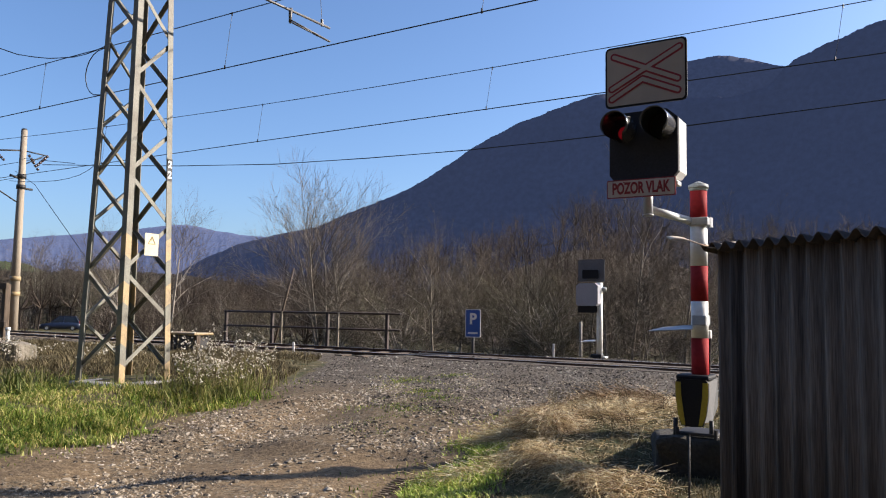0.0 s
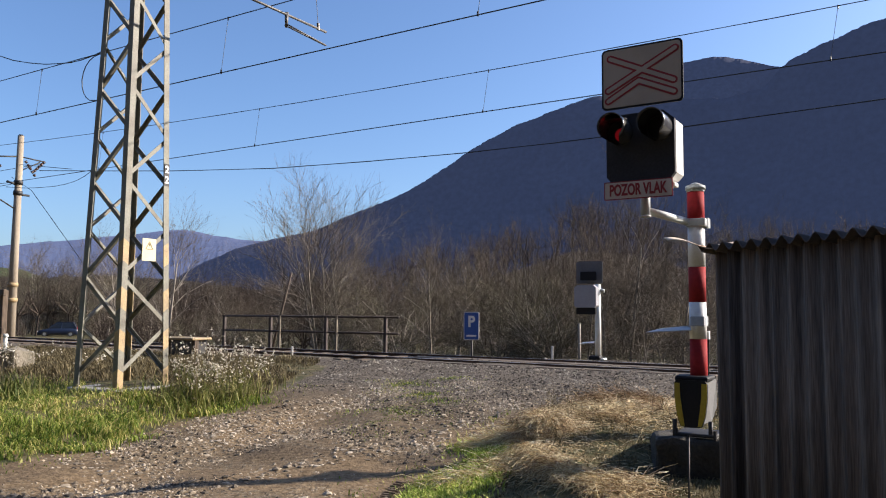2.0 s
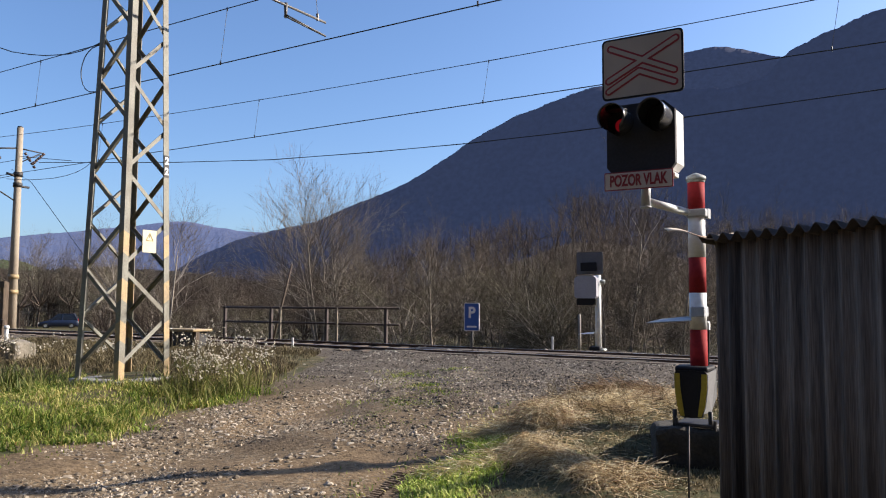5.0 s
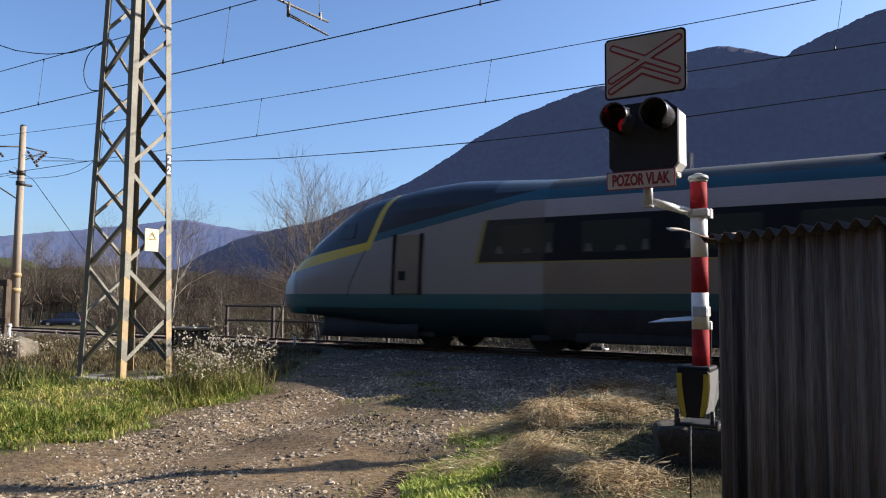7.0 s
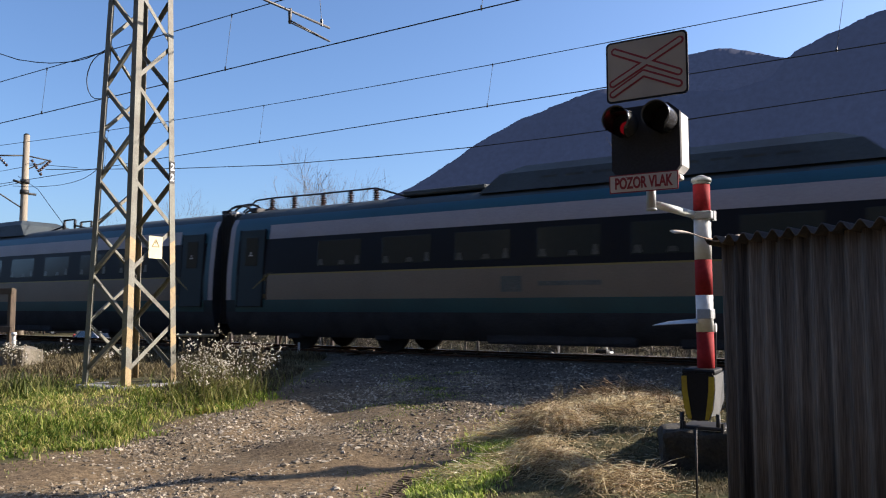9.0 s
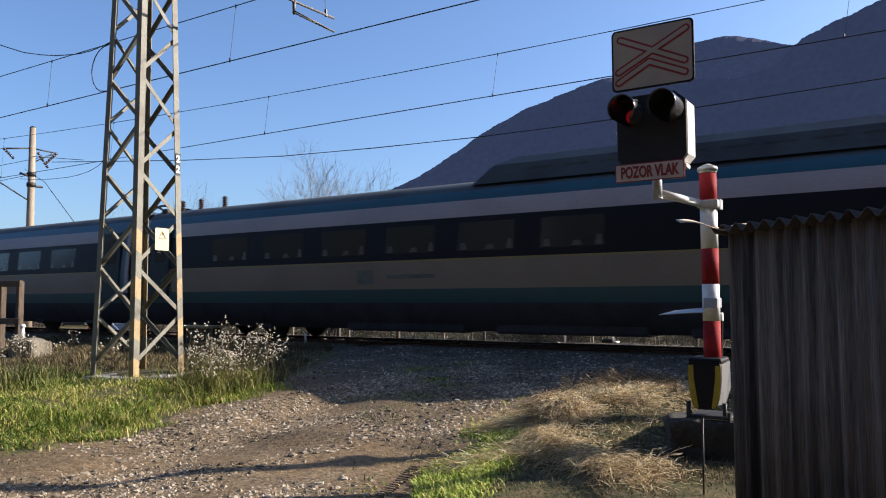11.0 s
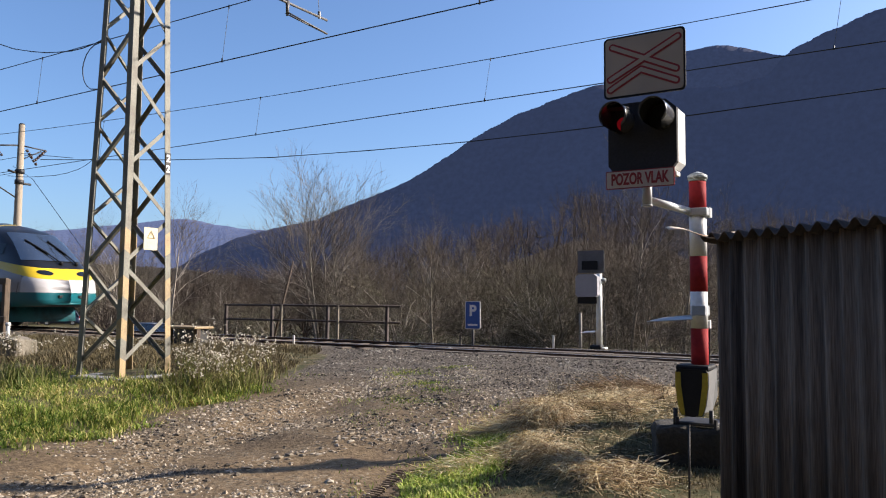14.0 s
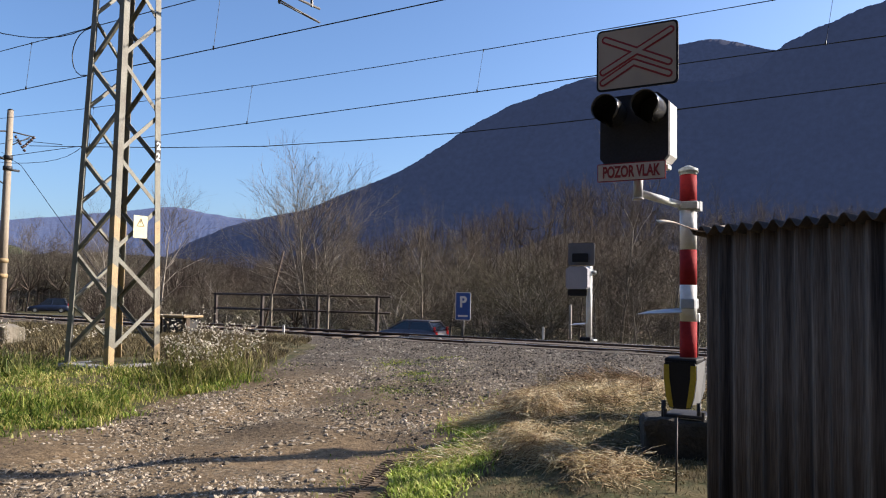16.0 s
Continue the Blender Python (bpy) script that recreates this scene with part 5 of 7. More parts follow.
def add_text(body, size, m, material, parent, name, depth=0.002):
    cu = bpy.data.curves.new(name, "FONT")
    cu.body, cu.size, cu.align_x, cu.align_y, cu.extrude = body, size, "CENTER", "CENTER", depth
    cu.offset = size * 0.034
    tmp = new(name, cu)
    me = bpy.data.meshes.new_from_object(tmp.evaluated_get(bpy.context.evaluated_depsgraph_get()))
    bpy.data.objects.remove(tmp)
    me.materials.append(material)
    o = new(name, me)
    o.parent, o.matrix_basis = parent, m
    return o


for txt, size, where, num in NUMBERS:
    add_text(txt, size, where, M["white"], num, "digit", 0.001)


def crossing_signal():
    sig = thing("crossing_signal", Matrix.Translation((2.285, 6.7, 0)), "crossing signal on a red-and-white post with black lamp board", "crossing signal", group="crossing signals")
    for i, (z0, z1) in enumerate(((0.32, 0.75), (0.75, 1.07), (1.07, 1.38), (1.38, 1.74), (1.74, 2.07))):
        bm = bmesh.new()
        tube(bm, (0, 0, z0), (0, 0, z1), 0.073, seg=32)
        part("post_band", bm, M["white"] if i % 2 else M["red"], sig, "white post band" if i % 2 else "red post band")
    bm = bmesh.new()
    tube(bm, (0, 0, 2.045), (0, 0, 2.07), 0.076, 0.078, seg=28)
    tube(bm, (0, 0, 2.068), (0, 0, 2.1), 0.088, 0.084, seg=28)
    tube(bm, (0, 0, 2.1), (0, 0, 2.125), 0.084, 0.03, seg=28)
    tube(bm, (0, 0, 2.125), (0, 0, 2.132), 0.03, 0.012, seg=16)
    part("post_cap", bm, M["cap_grey"], sig, "pale grey cap of the post")
    COVER = Matrix.Translation((-0.035, 0, 0.062)) @ FACE
    # black foot cover: a waisted front, yellow edge strips, grey flanks
    side = [(0.0, -0.06), (0.09, -0.05), (0.118, 0.04), (0.138, 0.2), (0.138, 0.31), (0.12, 0.34)]
    bm = bmesh.new()
    plate(bm, [(a, z) for a, z in side] + [(-a, z) for a, z in side[:0:-1]], 0.03, COVER @ pose(0, -0.15, 0))
    box(bm, COVER @ Vector((0, 0.0, 0.35)), (0.28, 0.3, 0.05), FACE, bevel=0.018)
    part("drive_cover", bm, M["black"], sig, "black plastic foot cover")
    for k in (-1, 1):
        bm = bmesh.new()
        plate(bm, [(k * a, z) for a, z in ((0.085, -0.045), (0.115, 0.04), (0.135, 0.2), (0.135, 0.315), (0.092, 0.315), (0.088, 0.2), (0.07, 0.06), (0.055, -0.045))], 0.036, COVER @ pose(0, -0.152, 0))
        bmesh.ops.recalc_face_normals(bm, faces=bm.faces)
        part("yellow_edge", bm, M["dull_yellow"], sig, "yellow warning strip")
        bm = bmesh.new()
        v = [bm.verts.new(COVER @ Vector((k * a, y, z))) for a, y, z in ((0.1, -0.13, -0.02), (0.128, -0.13, 0.2), (0.13, -0.13, 0.32), (0.15, 0.13, 0.34), (0.15, 0.13, 0.1), (0.12, 0.05, -0.03))]
        w = [bm.verts.new(q.co - FACE.to_3x3() @ Vector((k * 0.02, 0, 0))) for q in v]
        bm.faces.new(v)
        bm.faces.new(w[::-1])
        for i in range(6):
            bm.faces.new((v[i], w[i], w[(i + 1) % 6], v[(i + 1) % 6]))
        bmesh.ops.recalc_face_normals(bm, faces=bm.faces)
        part("flank", bm, M["cover_grey"], sig, "grey plastic flank of the foot cover")
        bm = bmesh.new()
        tube(bm, COVER @ Vector((k * 0.15, -0.12, -0.17)), COVER @ Vector((k * 0.15, -0.12, 0.0)), 0.02, seg=8)
        part("anchor_bolt", bm, M["dark_steel"], sig)
    bm = bmesh.new()
    box(bm, FACE @ Vector((0.06, -0.1, -0.075)), (0.2, 0.12, 0.012), FACE, bevel=0.003)
    part("shim_plate", bm, M["white"], sig, "pale shim under the foot")
    bm = bmesh.new()
    box(bm, (0, 0, -0.06), (0.34, 0.34, 0.03), FACE, bevel=0.01)
    for dx in (-0.16, 0.16):
        for dy in (-0.16, 0.16):
            tube(bm, FACE @ Vector((dx, dy, -0.09)), FACE @ Vector((dx, dy, -0.01)), 0.016, seg=6)
    part("base_plate", bm, M["dark_steel"], sig)
    # arm, clamps
    bm = bmesh.new()
    box(bm, (0.01, 0, 1.77), (0.175, 0.175, 0.07), FACE, bevel=0.01)
    box(bm, (0.1, 0.0, 1.77), (0.03, 0.1, 0.085), FACE)
    part("clamp", bm, M["mid_galv"], sig)
    tip = Vector((-0.515, -0.25, 1.89))
    bm = bmesh.new()
    tube(bm, (-0.06, 0.0, 1.775), tip + Vector((0, 0, -0.045)), 0.034, seg=14)
    part("arm", bm, M["pale_galv"], sig, "pale galvanised tube arm")
    bm = bmesh.new()
    tube(bm, tip + Vector((0, 0, -0.1)), tip + Vector((0, 0, 0.14)), 0.04, seg=14)
    tube(bm, tip + Vector((0, 0, -0.105)), tip + Vector((0, 0, -0.09)), 0.046, seg=14)
    part("riser", bm, M["mid_galv"], sig, "grey upright stub of the arm")
    m = Matrix.Translation(tip + Vector((-0.07, -0.13, 0.185))) @ FACE
    signal_front(sig, m)
    bm = bmesh.new()
    box(bm, m @ Vector((0.06, 0.14, -0.03)), (0.4, 0.12, 0.04), FACE, bevel=0.01)
    part("mounting_bracket", bm, M["pale_galv"], sig)
    # cross board
    mb = m @ pose(0.034, -0.06, 0.887)
    bm = bmesh.new()
    plate(bm, round_rect(0.69, 0.53, 0.04), 0.012, mb)
    brd = part("cross_board", bm, [M["black"]], sig, "rectangular cross board, dark-edged")
    bm = bmesh.new()
    plate(bm, round_rect(0.657, 0.497, 0.03), 0.004, mb @ pose(0, -0.008, 0))
    part("board_face", bm, M["sign_face"], brd)
    for grow, dy, mt, nm in ((0.033, -0.0115, M["sign_red"], "cross_edge"), (0.0165, -0.0145, M["sign_face"], "cross_arm")):
        for i, out in enumerate(crossbuck(None, 0.7, 0.56, grow)):
            bm = bmesh.new()
            plate(bm, out, 0.002, mb @ pose(0, dy - 0.0004 * i, 0))
            bmesh.ops.recalc_face_normals(bm, faces=bm.faces)
            part(nm, bm, mt, brd)
    # name board
    mn = m @ pose(-0.015, -0.045, -0.075)
    bm = bmesh.new()
    plate(bm, round_rect(0.58, 0.155, 0.008), 0.008, mn)
    nb = part("name_board", bm, M["sign_red"], sig, "board lettered POZOR VLAK")
    bm = bmesh.new()
    plate(bm, round_rect(0.562, 0.137, 0.006), 0.004, mn @ pose(0, -0.006, 0))
    part("board_face", bm, M["name_face"], nb)
    t = add_text("POZOR VLAK", 0.132, mn @ pose(0, -0.01, -0.002, 90) @ Matrix.Diagonal((0.6, 1, 1, 1)), M["sign_red"], nb, "lettering")
    bm = bmesh.new()
    tube(bm, mn @ Vector((-0.145, -0.011, 0.055)), mn @ Vector((-0.125, -0.011, 0.045)), 0.004, seg=5)
    part("accent", bm, M["sign_red"], nb)
    # lower shelf plate
    bm = bmesh.new()
    box(bm, (0.012, 0, 0.905), (0.12, 0.168, 0.09), FACE, bevel=0.01)
    part("clamp", bm, M["mid_galv"], sig)
    bm = bmesh.new()
    plate(bm, [(-0.22, -0.03), (0.16, -0.09), (0.2, 0.08), (-0.05, 0.07)], 0.006, Matrix.Translation((-0.26, -0.04, 0.83)) @ pose(0, 0, 0, -80, -5, 0))
    tube(bm, (-0.2, 0.0, 0.83), (-0.05, 0.0, 0.86), 0.012, seg=6)
    part("shelf_plate", bm, M["mid_galv"], sig, "flat galvanised plate")
    bm = bmesh.new()
    box(bm, (0.088, 0.02, 0.78), (0.04, 0.05, 0.08), FACE, bevel=0.01)
    part("junction_box", bm, M["white"], sig)
    bm = bmesh.new()
    tube(bm, (0.09, 0.0, 0.75), (0.085, 0.02, 0.4), 0.009, seg=6)
    part("cable", bm, M["black"], sig)
    return sig


crossing_signal()
bm = bmesh.new()
box(bm, (2.45, 7.02, -0.45), (0.95, 1.15, 0.74), pose(0, 0, 0, 0, 0, -14), bevel=0.05)
bmesh.ops.subdivide_edges(bm, edges=[e for e in bm.edges if e.calc_length() > 0.2], cuts=7, use_grid_fill=True)
for v in bm.verts:
    v.co += noise.noise_vector(v.co * 5) * 0.03 + noise.noise_vector(v.co * 17) * 0.012
    v.co.z -= 0.18 * max(0.0, v.co.y - 6.9)
tagged(obj("signal_footing", bm, M["shaded_mossy"]), "rough concrete footing under the crossing signal", "footing")

bm = bmesh.new()
tube(bm, (1.812, 5.58, -0.56), (1.825, 5.6, 0.08), 0.008, 0.007, seg=7)
tube(bm, (1.825, 5.6, 0.08), (1.826, 5.601, 0.088), 0.01, seg=7)
tagged(obj("iron_stake", bm, M["dark_steel"]), "thin dark iron stake beside the shed", "stake")


# ---- corrugated shed ----
def shed():
    M["sunlit_sheet"] = mat("sunlit_rusting_sheet", (0.62, 0.52, 0.4), 0.7, 0, 0.2, 5, 60, 0.2, second=(0.4, 0.22, 0.1))
    M["shed"] = mat("grimy_corrugated_sheet", (0.22, 0.165, 0.122), 0.85, 0.0, 0.4, 2.6, 40, 0.15, second=(0.05, 0.039, 0.033), stretch=(4, 4, 0.14), spec=0.15)
    M["shed_roof"] = mat("rusty_roof_sheet", (0.055, 0.042, 0.036), 0.6, 0.2, 0.25, 3, 50, 0.2, second=(0.11, 0.075, 0.05))
    corner = Vector((1.832, 4.97, 0))
    d = Vector((0.414, -0.91, 0)).normalized()
    back = Vector((d.y * -1, d.x, 0))           # into the shed
    if back.x < 0:
        back = -back
    sh = thing("shed", Matrix(), "dark corrugated sheet shed with a rusty overhanging roof", "shed")
    L, W, z0, z1 = 3.6, 1.1, -0.95, 1.381
    pitch, amp = 0.114, 0.0204

    def sheet(bm, origin, along, length, lo, hi, nrm, per=8, thick=0.006, amp=amp):
        n = int(length / pitch * per)
        rows_v = []
        for i in range(n + 1):
            o = origin + along * (length * i / n)
            off = nrm * (amp * math.cos(2 * math.pi * i / per))
            rows_v.append([bm.verts.new(o + off + lo), bm.verts.new(o + off + hi), bm.verts.new(o + off + lo - nrm * thick), bm.verts.new(o + off + hi - nrm * thick)])
        for a, b in zip(rows_v, rows_v[1:]):
            for q in ((a[0], b[0], b[1], a[1]), (b[2], a[2], a[3], b[3]), (a[1], b[1], b[3], a[3]), (b[0], a[0], a[2], b[2])):
                f = bm.faces.new(q)
                f.smooth = True
        for r in (rows_v[0], rows_v[-1]):
            bm.faces.new((r[0], r[1], r[3], r[2]))
        bmesh.ops.recalc_face_normals(bm, faces=bm.faces)

    for k in range(4):
        bm = bmesh.new()
        sheet(bm, corner + d * (k * 0.9027) - back * (0.003 * (k % 2)), d, 0.9027, Vector((0, 0, z0)), Vector((0, 0, z1)), -back)
        part("wall_sheet", bm, M["shed"], sh)
    bm = bmesh.new()
    sheet(bm, corner + back * 0.03 - d * 0.01, back, W, Vector((0, 0, z0)), Vector((0, 0, z1 - 0.11)), -d)
    part("wall_sheet", bm, M["shed"], sh)
    bm = bmesh.new()
    sheet(bm, corner + back * 0.03 + d * (L + 0.02), back, W, Vector((0, 0, z0)), Vector((0, 0, z1 - 0.11)), d)
    part("wall_sheet", bm, M["shed"], sh)
    bm = bmesh.new()
    sheet(bm, corner + back * (W + 0.03), d, L, Vector((0, 0, z0)), Vector((0, 0, z1 - 0.15)), back)
    part("wall_sheet", bm, M["shed"], sh)
    # roof sheets: waves along the front, falling to it
    bm = bmesh.new()
    lo = -back * 0.085 + Vector((0, 0, z1 + 0.021))
    sheet(bm, corner - d * 0.1, d, L + 0.17, lo, back * (W + 0.1) + Vector((0, 0, z1 - 0.12)), Vector((0, 0, 1)), thick=0.008, amp=0.026)
    part("roof_sheet", bm, M["shed_roof"], sh, "rusty corrugated roof sheet")
    bm = bmesh.new()
    tube(bm, corner + back * 0.05 + Vector((0, 0, z0)), corner + back * 0.05 + Vector((0, 0, z1)), 0.05, seg=4)
    part("corner_post", bm, M["wood_dark"], sh)
    # the roof sheet's loose corner, curled up, its sunlight put into a pale colour
    bm = bmesh.new()
    g = []
    for i in range(13):
        t = i / 12
        q = corner - d * 0.07 - back * 0.1 + Vector(((t - 0.42) * 0.5, 0, 0))
        q.z = z1 + 0.035 + 0.03 * (1 - t) ** 2 - 0.035 * math.sin(t * math.pi) * t + 0.012 * math.sin(t * 9)
        g.append([bm.verts.new(q + Vector((0, w, u))) for w, u in ((-0.05 - 0.03 * t, 0), (0.05, 0.026), (0.05, 0.02), (-0.05 - 0.03 * t, -0.007))])
    for a, b in zip(g, g[1:]):
        for k in range(4):
            bm.faces.new((a[k], a[(k + 1) % 4], b[(k + 1) % 4], b[k])).smooth = k % 2 == 0
    bm.faces.new(g[0])
    bm.faces.new(g[-1])
    bmesh.ops.recalc_face_normals(bm, faces=bm.faces)
    part("curled_corner", bm, M["sunlit_sheet"], sh, "curled corner of the roof sheet, pale for the sun on it")
    return sh


shed()


# ---- railing beside the track ----
M["dark_rust"] = mat("dark_rusty_pipe", (0.07, 0.055, 0.048), 0.8, 0.1, 0.3, 5, 60, 0.15, second=(0.04, 0.032, 0.03))


def railing():
    r = thing("railing", Matrix.Translation(rail_at(0, 18.0, 0)) @ pose(0, 0, 0, 0, 0, RAIL_TURN), "old rusty steel pipe railing with two rails", "railing")
    for s, z, lean in ((19.65, 0.83, 0), (17.55, 0.83, 0), (15.25, 0.84, 0), (13.02, 0.84, 0)):
        bm = bmesh.new()
        box(bm, (s, 0, (z - 1.1) / 2), (0.09, 0.09, z + 1.1), bevel=0.008)
        part("post", bm, M["dark_rust"], r)
    for s in (17.1, 14.8):
        bm = bmesh.new()
        box(bm, (s, 0.06, -0.1), (0.06, 0.05, 1.85))
        part("strut", bm, M["block"], r)
    for z in (0.8, 0.33):
        bm = bmesh.new()
        tube(bm, (19.75, 0, z), (12.55, 0, z + 0.02), 0.032, seg=8)
        part("rail", bm, M["dark_rust"], r)


railing()
# leaning pole behind the railing
bm = bmesh.new()
a = rail_at(18.15, 18.5, -0.95)
tube(bm, a, rail_at(17.17, 18.5, 2.23), 0.04, 0.03, seg=8)
tagged(obj("leaning_pole", bm, M["wood_dark"]), "thin dark pole leaning beside the railing", "pole")


# ---- parking sign ----
def parking_sign():
    M["blue_sign"] = mat("blue_sign", (0.03, 0.1, 0.36), 0.4, 0, 0.1, 3, 60, 0.02)
    sg = thing("parking_sign", Matrix.Translation((0.95, 21.3, -0.6)) @ pose(0, 0, 0, 0, 0, -math.degrees(THETA) + 4), "blue parking sign with white letter on a thin post", "road sign")
    bm = bmesh.new()
    plate(bm, round_rect(0.47, 0.78, 0.04), 0.012, pose(0, 0, 1.2))
    p = part("border", bm, M["white"], sg)
    bm = bmesh.new()
    plate(bm, round_rect(0.43, 0.74, 0.03), 0.004, pose(0, -0.009, 1.2))
    part("panel", bm, M["blue_sign"], sg)
    add_text("P", 0.42, pose(0, -0.014, 1.31, 90), M["white"], sg, "lettering")
    bm = bmesh.new()
    box(bm, (0, -0.013, 0.93), (0.3, 0.004, 0.05))
    part("white_bar", bm, M["white"], sg)
    bm = bmesh.new()
    tube(bm, (0, 0.03, -0.9), (0, 0.03, 1.5), 0.03, seg=10)
    part("post", bm, M["dark_steel"], sg)


parking_sign()


# ---- signal on the far side, seen from behind ----
def far_signal():
    sg = thing("crossing_signal", Matrix.Translation((4.0, 19.05, -0.25)), "crossing signal seen from behind, white housing on a grey post", "crossing signal", group="crossing signals")
    bm = bmesh.new()
    tube(bm, (0, 0, 0), (0, 0, 1.95), 0.075, seg=18)
    part("post", bm, M["pale_galv"], sg)
    bm = bmesh.new()
    box(bm, (-0.06, 0, 0.05), (0.3, 0.25, 0.26), FACE, bevel=0.04)
    part("foot", bm, M["black"], sg)
    bm = bmesh.new()
    box(bm, (0.12, 0, 0.0), (0.12, 0.25, 0.24), FACE, bevel=0.02)
    part("foot_flank", bm, M["pale_galv"], sg)
    bm = bmesh.new()
    plate(bm, [(-0.22, -0.03), (0.16, -0.09), (0.2, 0.08), (-0.05, 0.07)], 0.006, Matrix.Translation((-0.3, -0.04, 0.5)) @ pose(0, 0, 0, -80, -5, 0))
    tube(bm, (-0.2, 0.0, 0.5), (-0.05, 0.0, 0.53), 0.012, seg=6)
    part("shelf_plate", bm, M["white"], sg, "flat pale plate")
    back = Matrix.Translation((-0.2, 0.12, 1.36)) @ FACE @ pose(0, 0, 0, 0, 0, 180)
    signal_front(sg, back, False, M["housing_shaded"])
    bm = bmesh.new()
    plate(bm, round_rect(0.7, 0.56, 0.04), 0.012, back @ pose(0, -0.06, 0.9))
    part("cross_board", bm, M["dark_galv"], sg)
    bm = bmesh.new()
    plate(bm, round_rect(0.42, 0.22, 0.02), 0.03, back @ pose(0, 0.02, 0.8))
    part("lamp_back", bm, M["black"], sg)
    bm = bmesh.new()
    plate(bm, round_rect(0.5, 0.16, 0.01), 0.02, back @ pose(0.0, 0.2, -0.08))
    part("name_board", bm, M["black"], sg)
    bm = bmesh.new()
    tube(bm, (0.0, 0, 1.8), (0.16, -0.06, 1.78), 0.05, seg=8)
    part("arm", bm, M["galv"], sg)


far_signal()
for (x, y, z0, z1, r, mm, lb) in ((3.58, 19.3, -0.4, 0.72, 0.035, "concrete", "pale thin marker post beside the track"),):
    bm = bmesh.new()
    tube(bm, (x, y, z0), (x, y, z1), r, seg=8)
    tagged(obj("marker_post", bm, M[mm]), lb, "post")
for s, d, h in ((12.55, 13.6, 0.14), (7.46, 17.16, 0.18)):
    bm = bmesh.new()
    p = rail_at(s, d, 0)
    box(bm, (p.x, p.y, h / 2 - 0.15), (0.05, 0.05, h + 0.3), bevel=0.01)
    tagged(obj("track_marker", bm, M["white"]), "short white marker peg beside the rail", "marker", group="track markers")


# ---- trackside box, stump and timber frame on the left ----
def trackside_box():
    t = thing("points_box", Matrix.Translation(rail_at(15.3, 12.8, -0.1)) @ pose(0, 0, 0, 0, 0, RAIL_TURN), "low dark trackside box with a pale yellow lid", "trackside box")
    bm = bmesh.new()
    box(bm, (-0.12, 0, 0.16), (0.7, 0.5, 0.36), bevel=0.03)
    part("body", bm, M["dark_steel"], t)
    bm = bmesh.new()
    box(bm, (0, 0, 0.38), (1.15, 0.6, 0.06), bevel=0.02)
    part("lid", bm, M["yellow_old"], t)
    for x in (-0.5, 0.5):
        bm = bmesh.new()
        box(bm, (x, 0.15, 0.1), (0.12, 0.12, 0.5), bevel=0.01)
        part("leg", bm, M["wood_dark"], t)


trackside_box()


def timber_frame():
    t = thing("buffer_frame", Matrix.Translation((-8.62, 14.95, -0.2)) @ pose(0, 0, 0, 0, 0, RAIL_TURN), "weathered timber and steel frame beside the track", "frame")
    for x in (-0.32, 0.32):
        bm = bmesh.new()
        box(bm, (x, 0, 0.7), (0.11, 0.11, 1.65), bevel=0.015)
        part("upright", bm, M["wood_dark"], t)
    for z in (1.48, 0.75):
        bm = bmesh.new()
        box(bm, (0, 0.085, z), (1.0, 0.06, 0.12), bevel=0.01)
        part("crosspiece", bm, M["wood_dark"], t)


timber_frame()
bm = bmesh.new()
box(bm, (-8.02, 14.6, -0.02), (0.58, 0.5, 0.5), pose(0, 0, 0, 0, 0, -20), bevel=0.05)
bmesh.ops.subdivide_edges(bm, edges=[e for e in bm.edges if e.calc_length() > 0.15], cuts=5, use_grid_fill=True)
for v in bm.verts:
    v.co.z -= 0.14 * max(0.0, v.co.z) * abs(v.co.x + 8.02) / 0.2
    v.co += noise.noise_vector(v.co * 4) * 0.03 + noise.noise_vector(v.co * 14) * 0.01
tagged(obj("concrete_block", bm, M["block"]), "rounded pale concrete block in the grass", "block")
bm = bmesh.new()
tube(bm, (-8.15, 14.55, 0.44), (-8.15, 14.55, 0.5), 0.055, 0.04, seg=14)
tube(bm, (-8.15, 14.55, 0.15), (-8.15, 14.55, 0.5), 0.035, seg=10)
tagged(obj("insulator", bm, M["white"]), "white ribbed porcelain insulator on the concrete block", "insulator")
# ---- bare trees and shrubs ----
def tubes_mesh(name, segs, material, sides=3):
    """Many tapered twigs in one mesh: rows of start, end, two radii."""
    s = np.asarray(segs, float)
    p, q, r0, r1 = s[:, 0:3], s[:, 3:6], s[:, 6], s[:, 7]
    d = q - p
    d /= np.linalg.norm(d, axis=1)[:, None] + 1e-9
    ref = np.where(np.abs(d[:, 2:3]) < 0.9, [[0, 0, 1.0]], [[1.0, 0, 0]])
    a = np.cross(d, ref)
    a /= np.linalg.norm(a, axis=1)[:, None]
    b = np.cross(d, a)
    vs = []
    for e, r in ((p, r0), (q, r1)):
        for k in range(sides):
            t = 2 * math.pi * k / sides
            vs.append(e + (a * math.cos(t) + b * math.sin(t)) * r[:, None])
    co = np.stack(vs, 1).reshape(-1, 3)
    n = len(s)
    base = np.arange(n)[:, None] * (2 * sides)
    faces = [base + np.array([[k, (k + 1) % sides, sides + (k + 1) % sides, sides + k]]) for k in range(sides)]
    f = np.concatenate(faces)
    me = bpy.data.meshes.new(name)
    me.vertices.add(len(co))
    me.vertices.foreach_set("co", co.ravel())
    me.loops.add(f.size)
    me.loops.foreach_set("vertex_index", f.ravel())
    me.polygons.add(len(f))
    me.polygons.foreach_set("loop_start", np.arange(0, f.size, 4))
    me.polygons.foreach_set("use_smooth", np.ones(len(f), bool))
    me.update(calc_edges=True)
    me.materials.append(material)
    return me


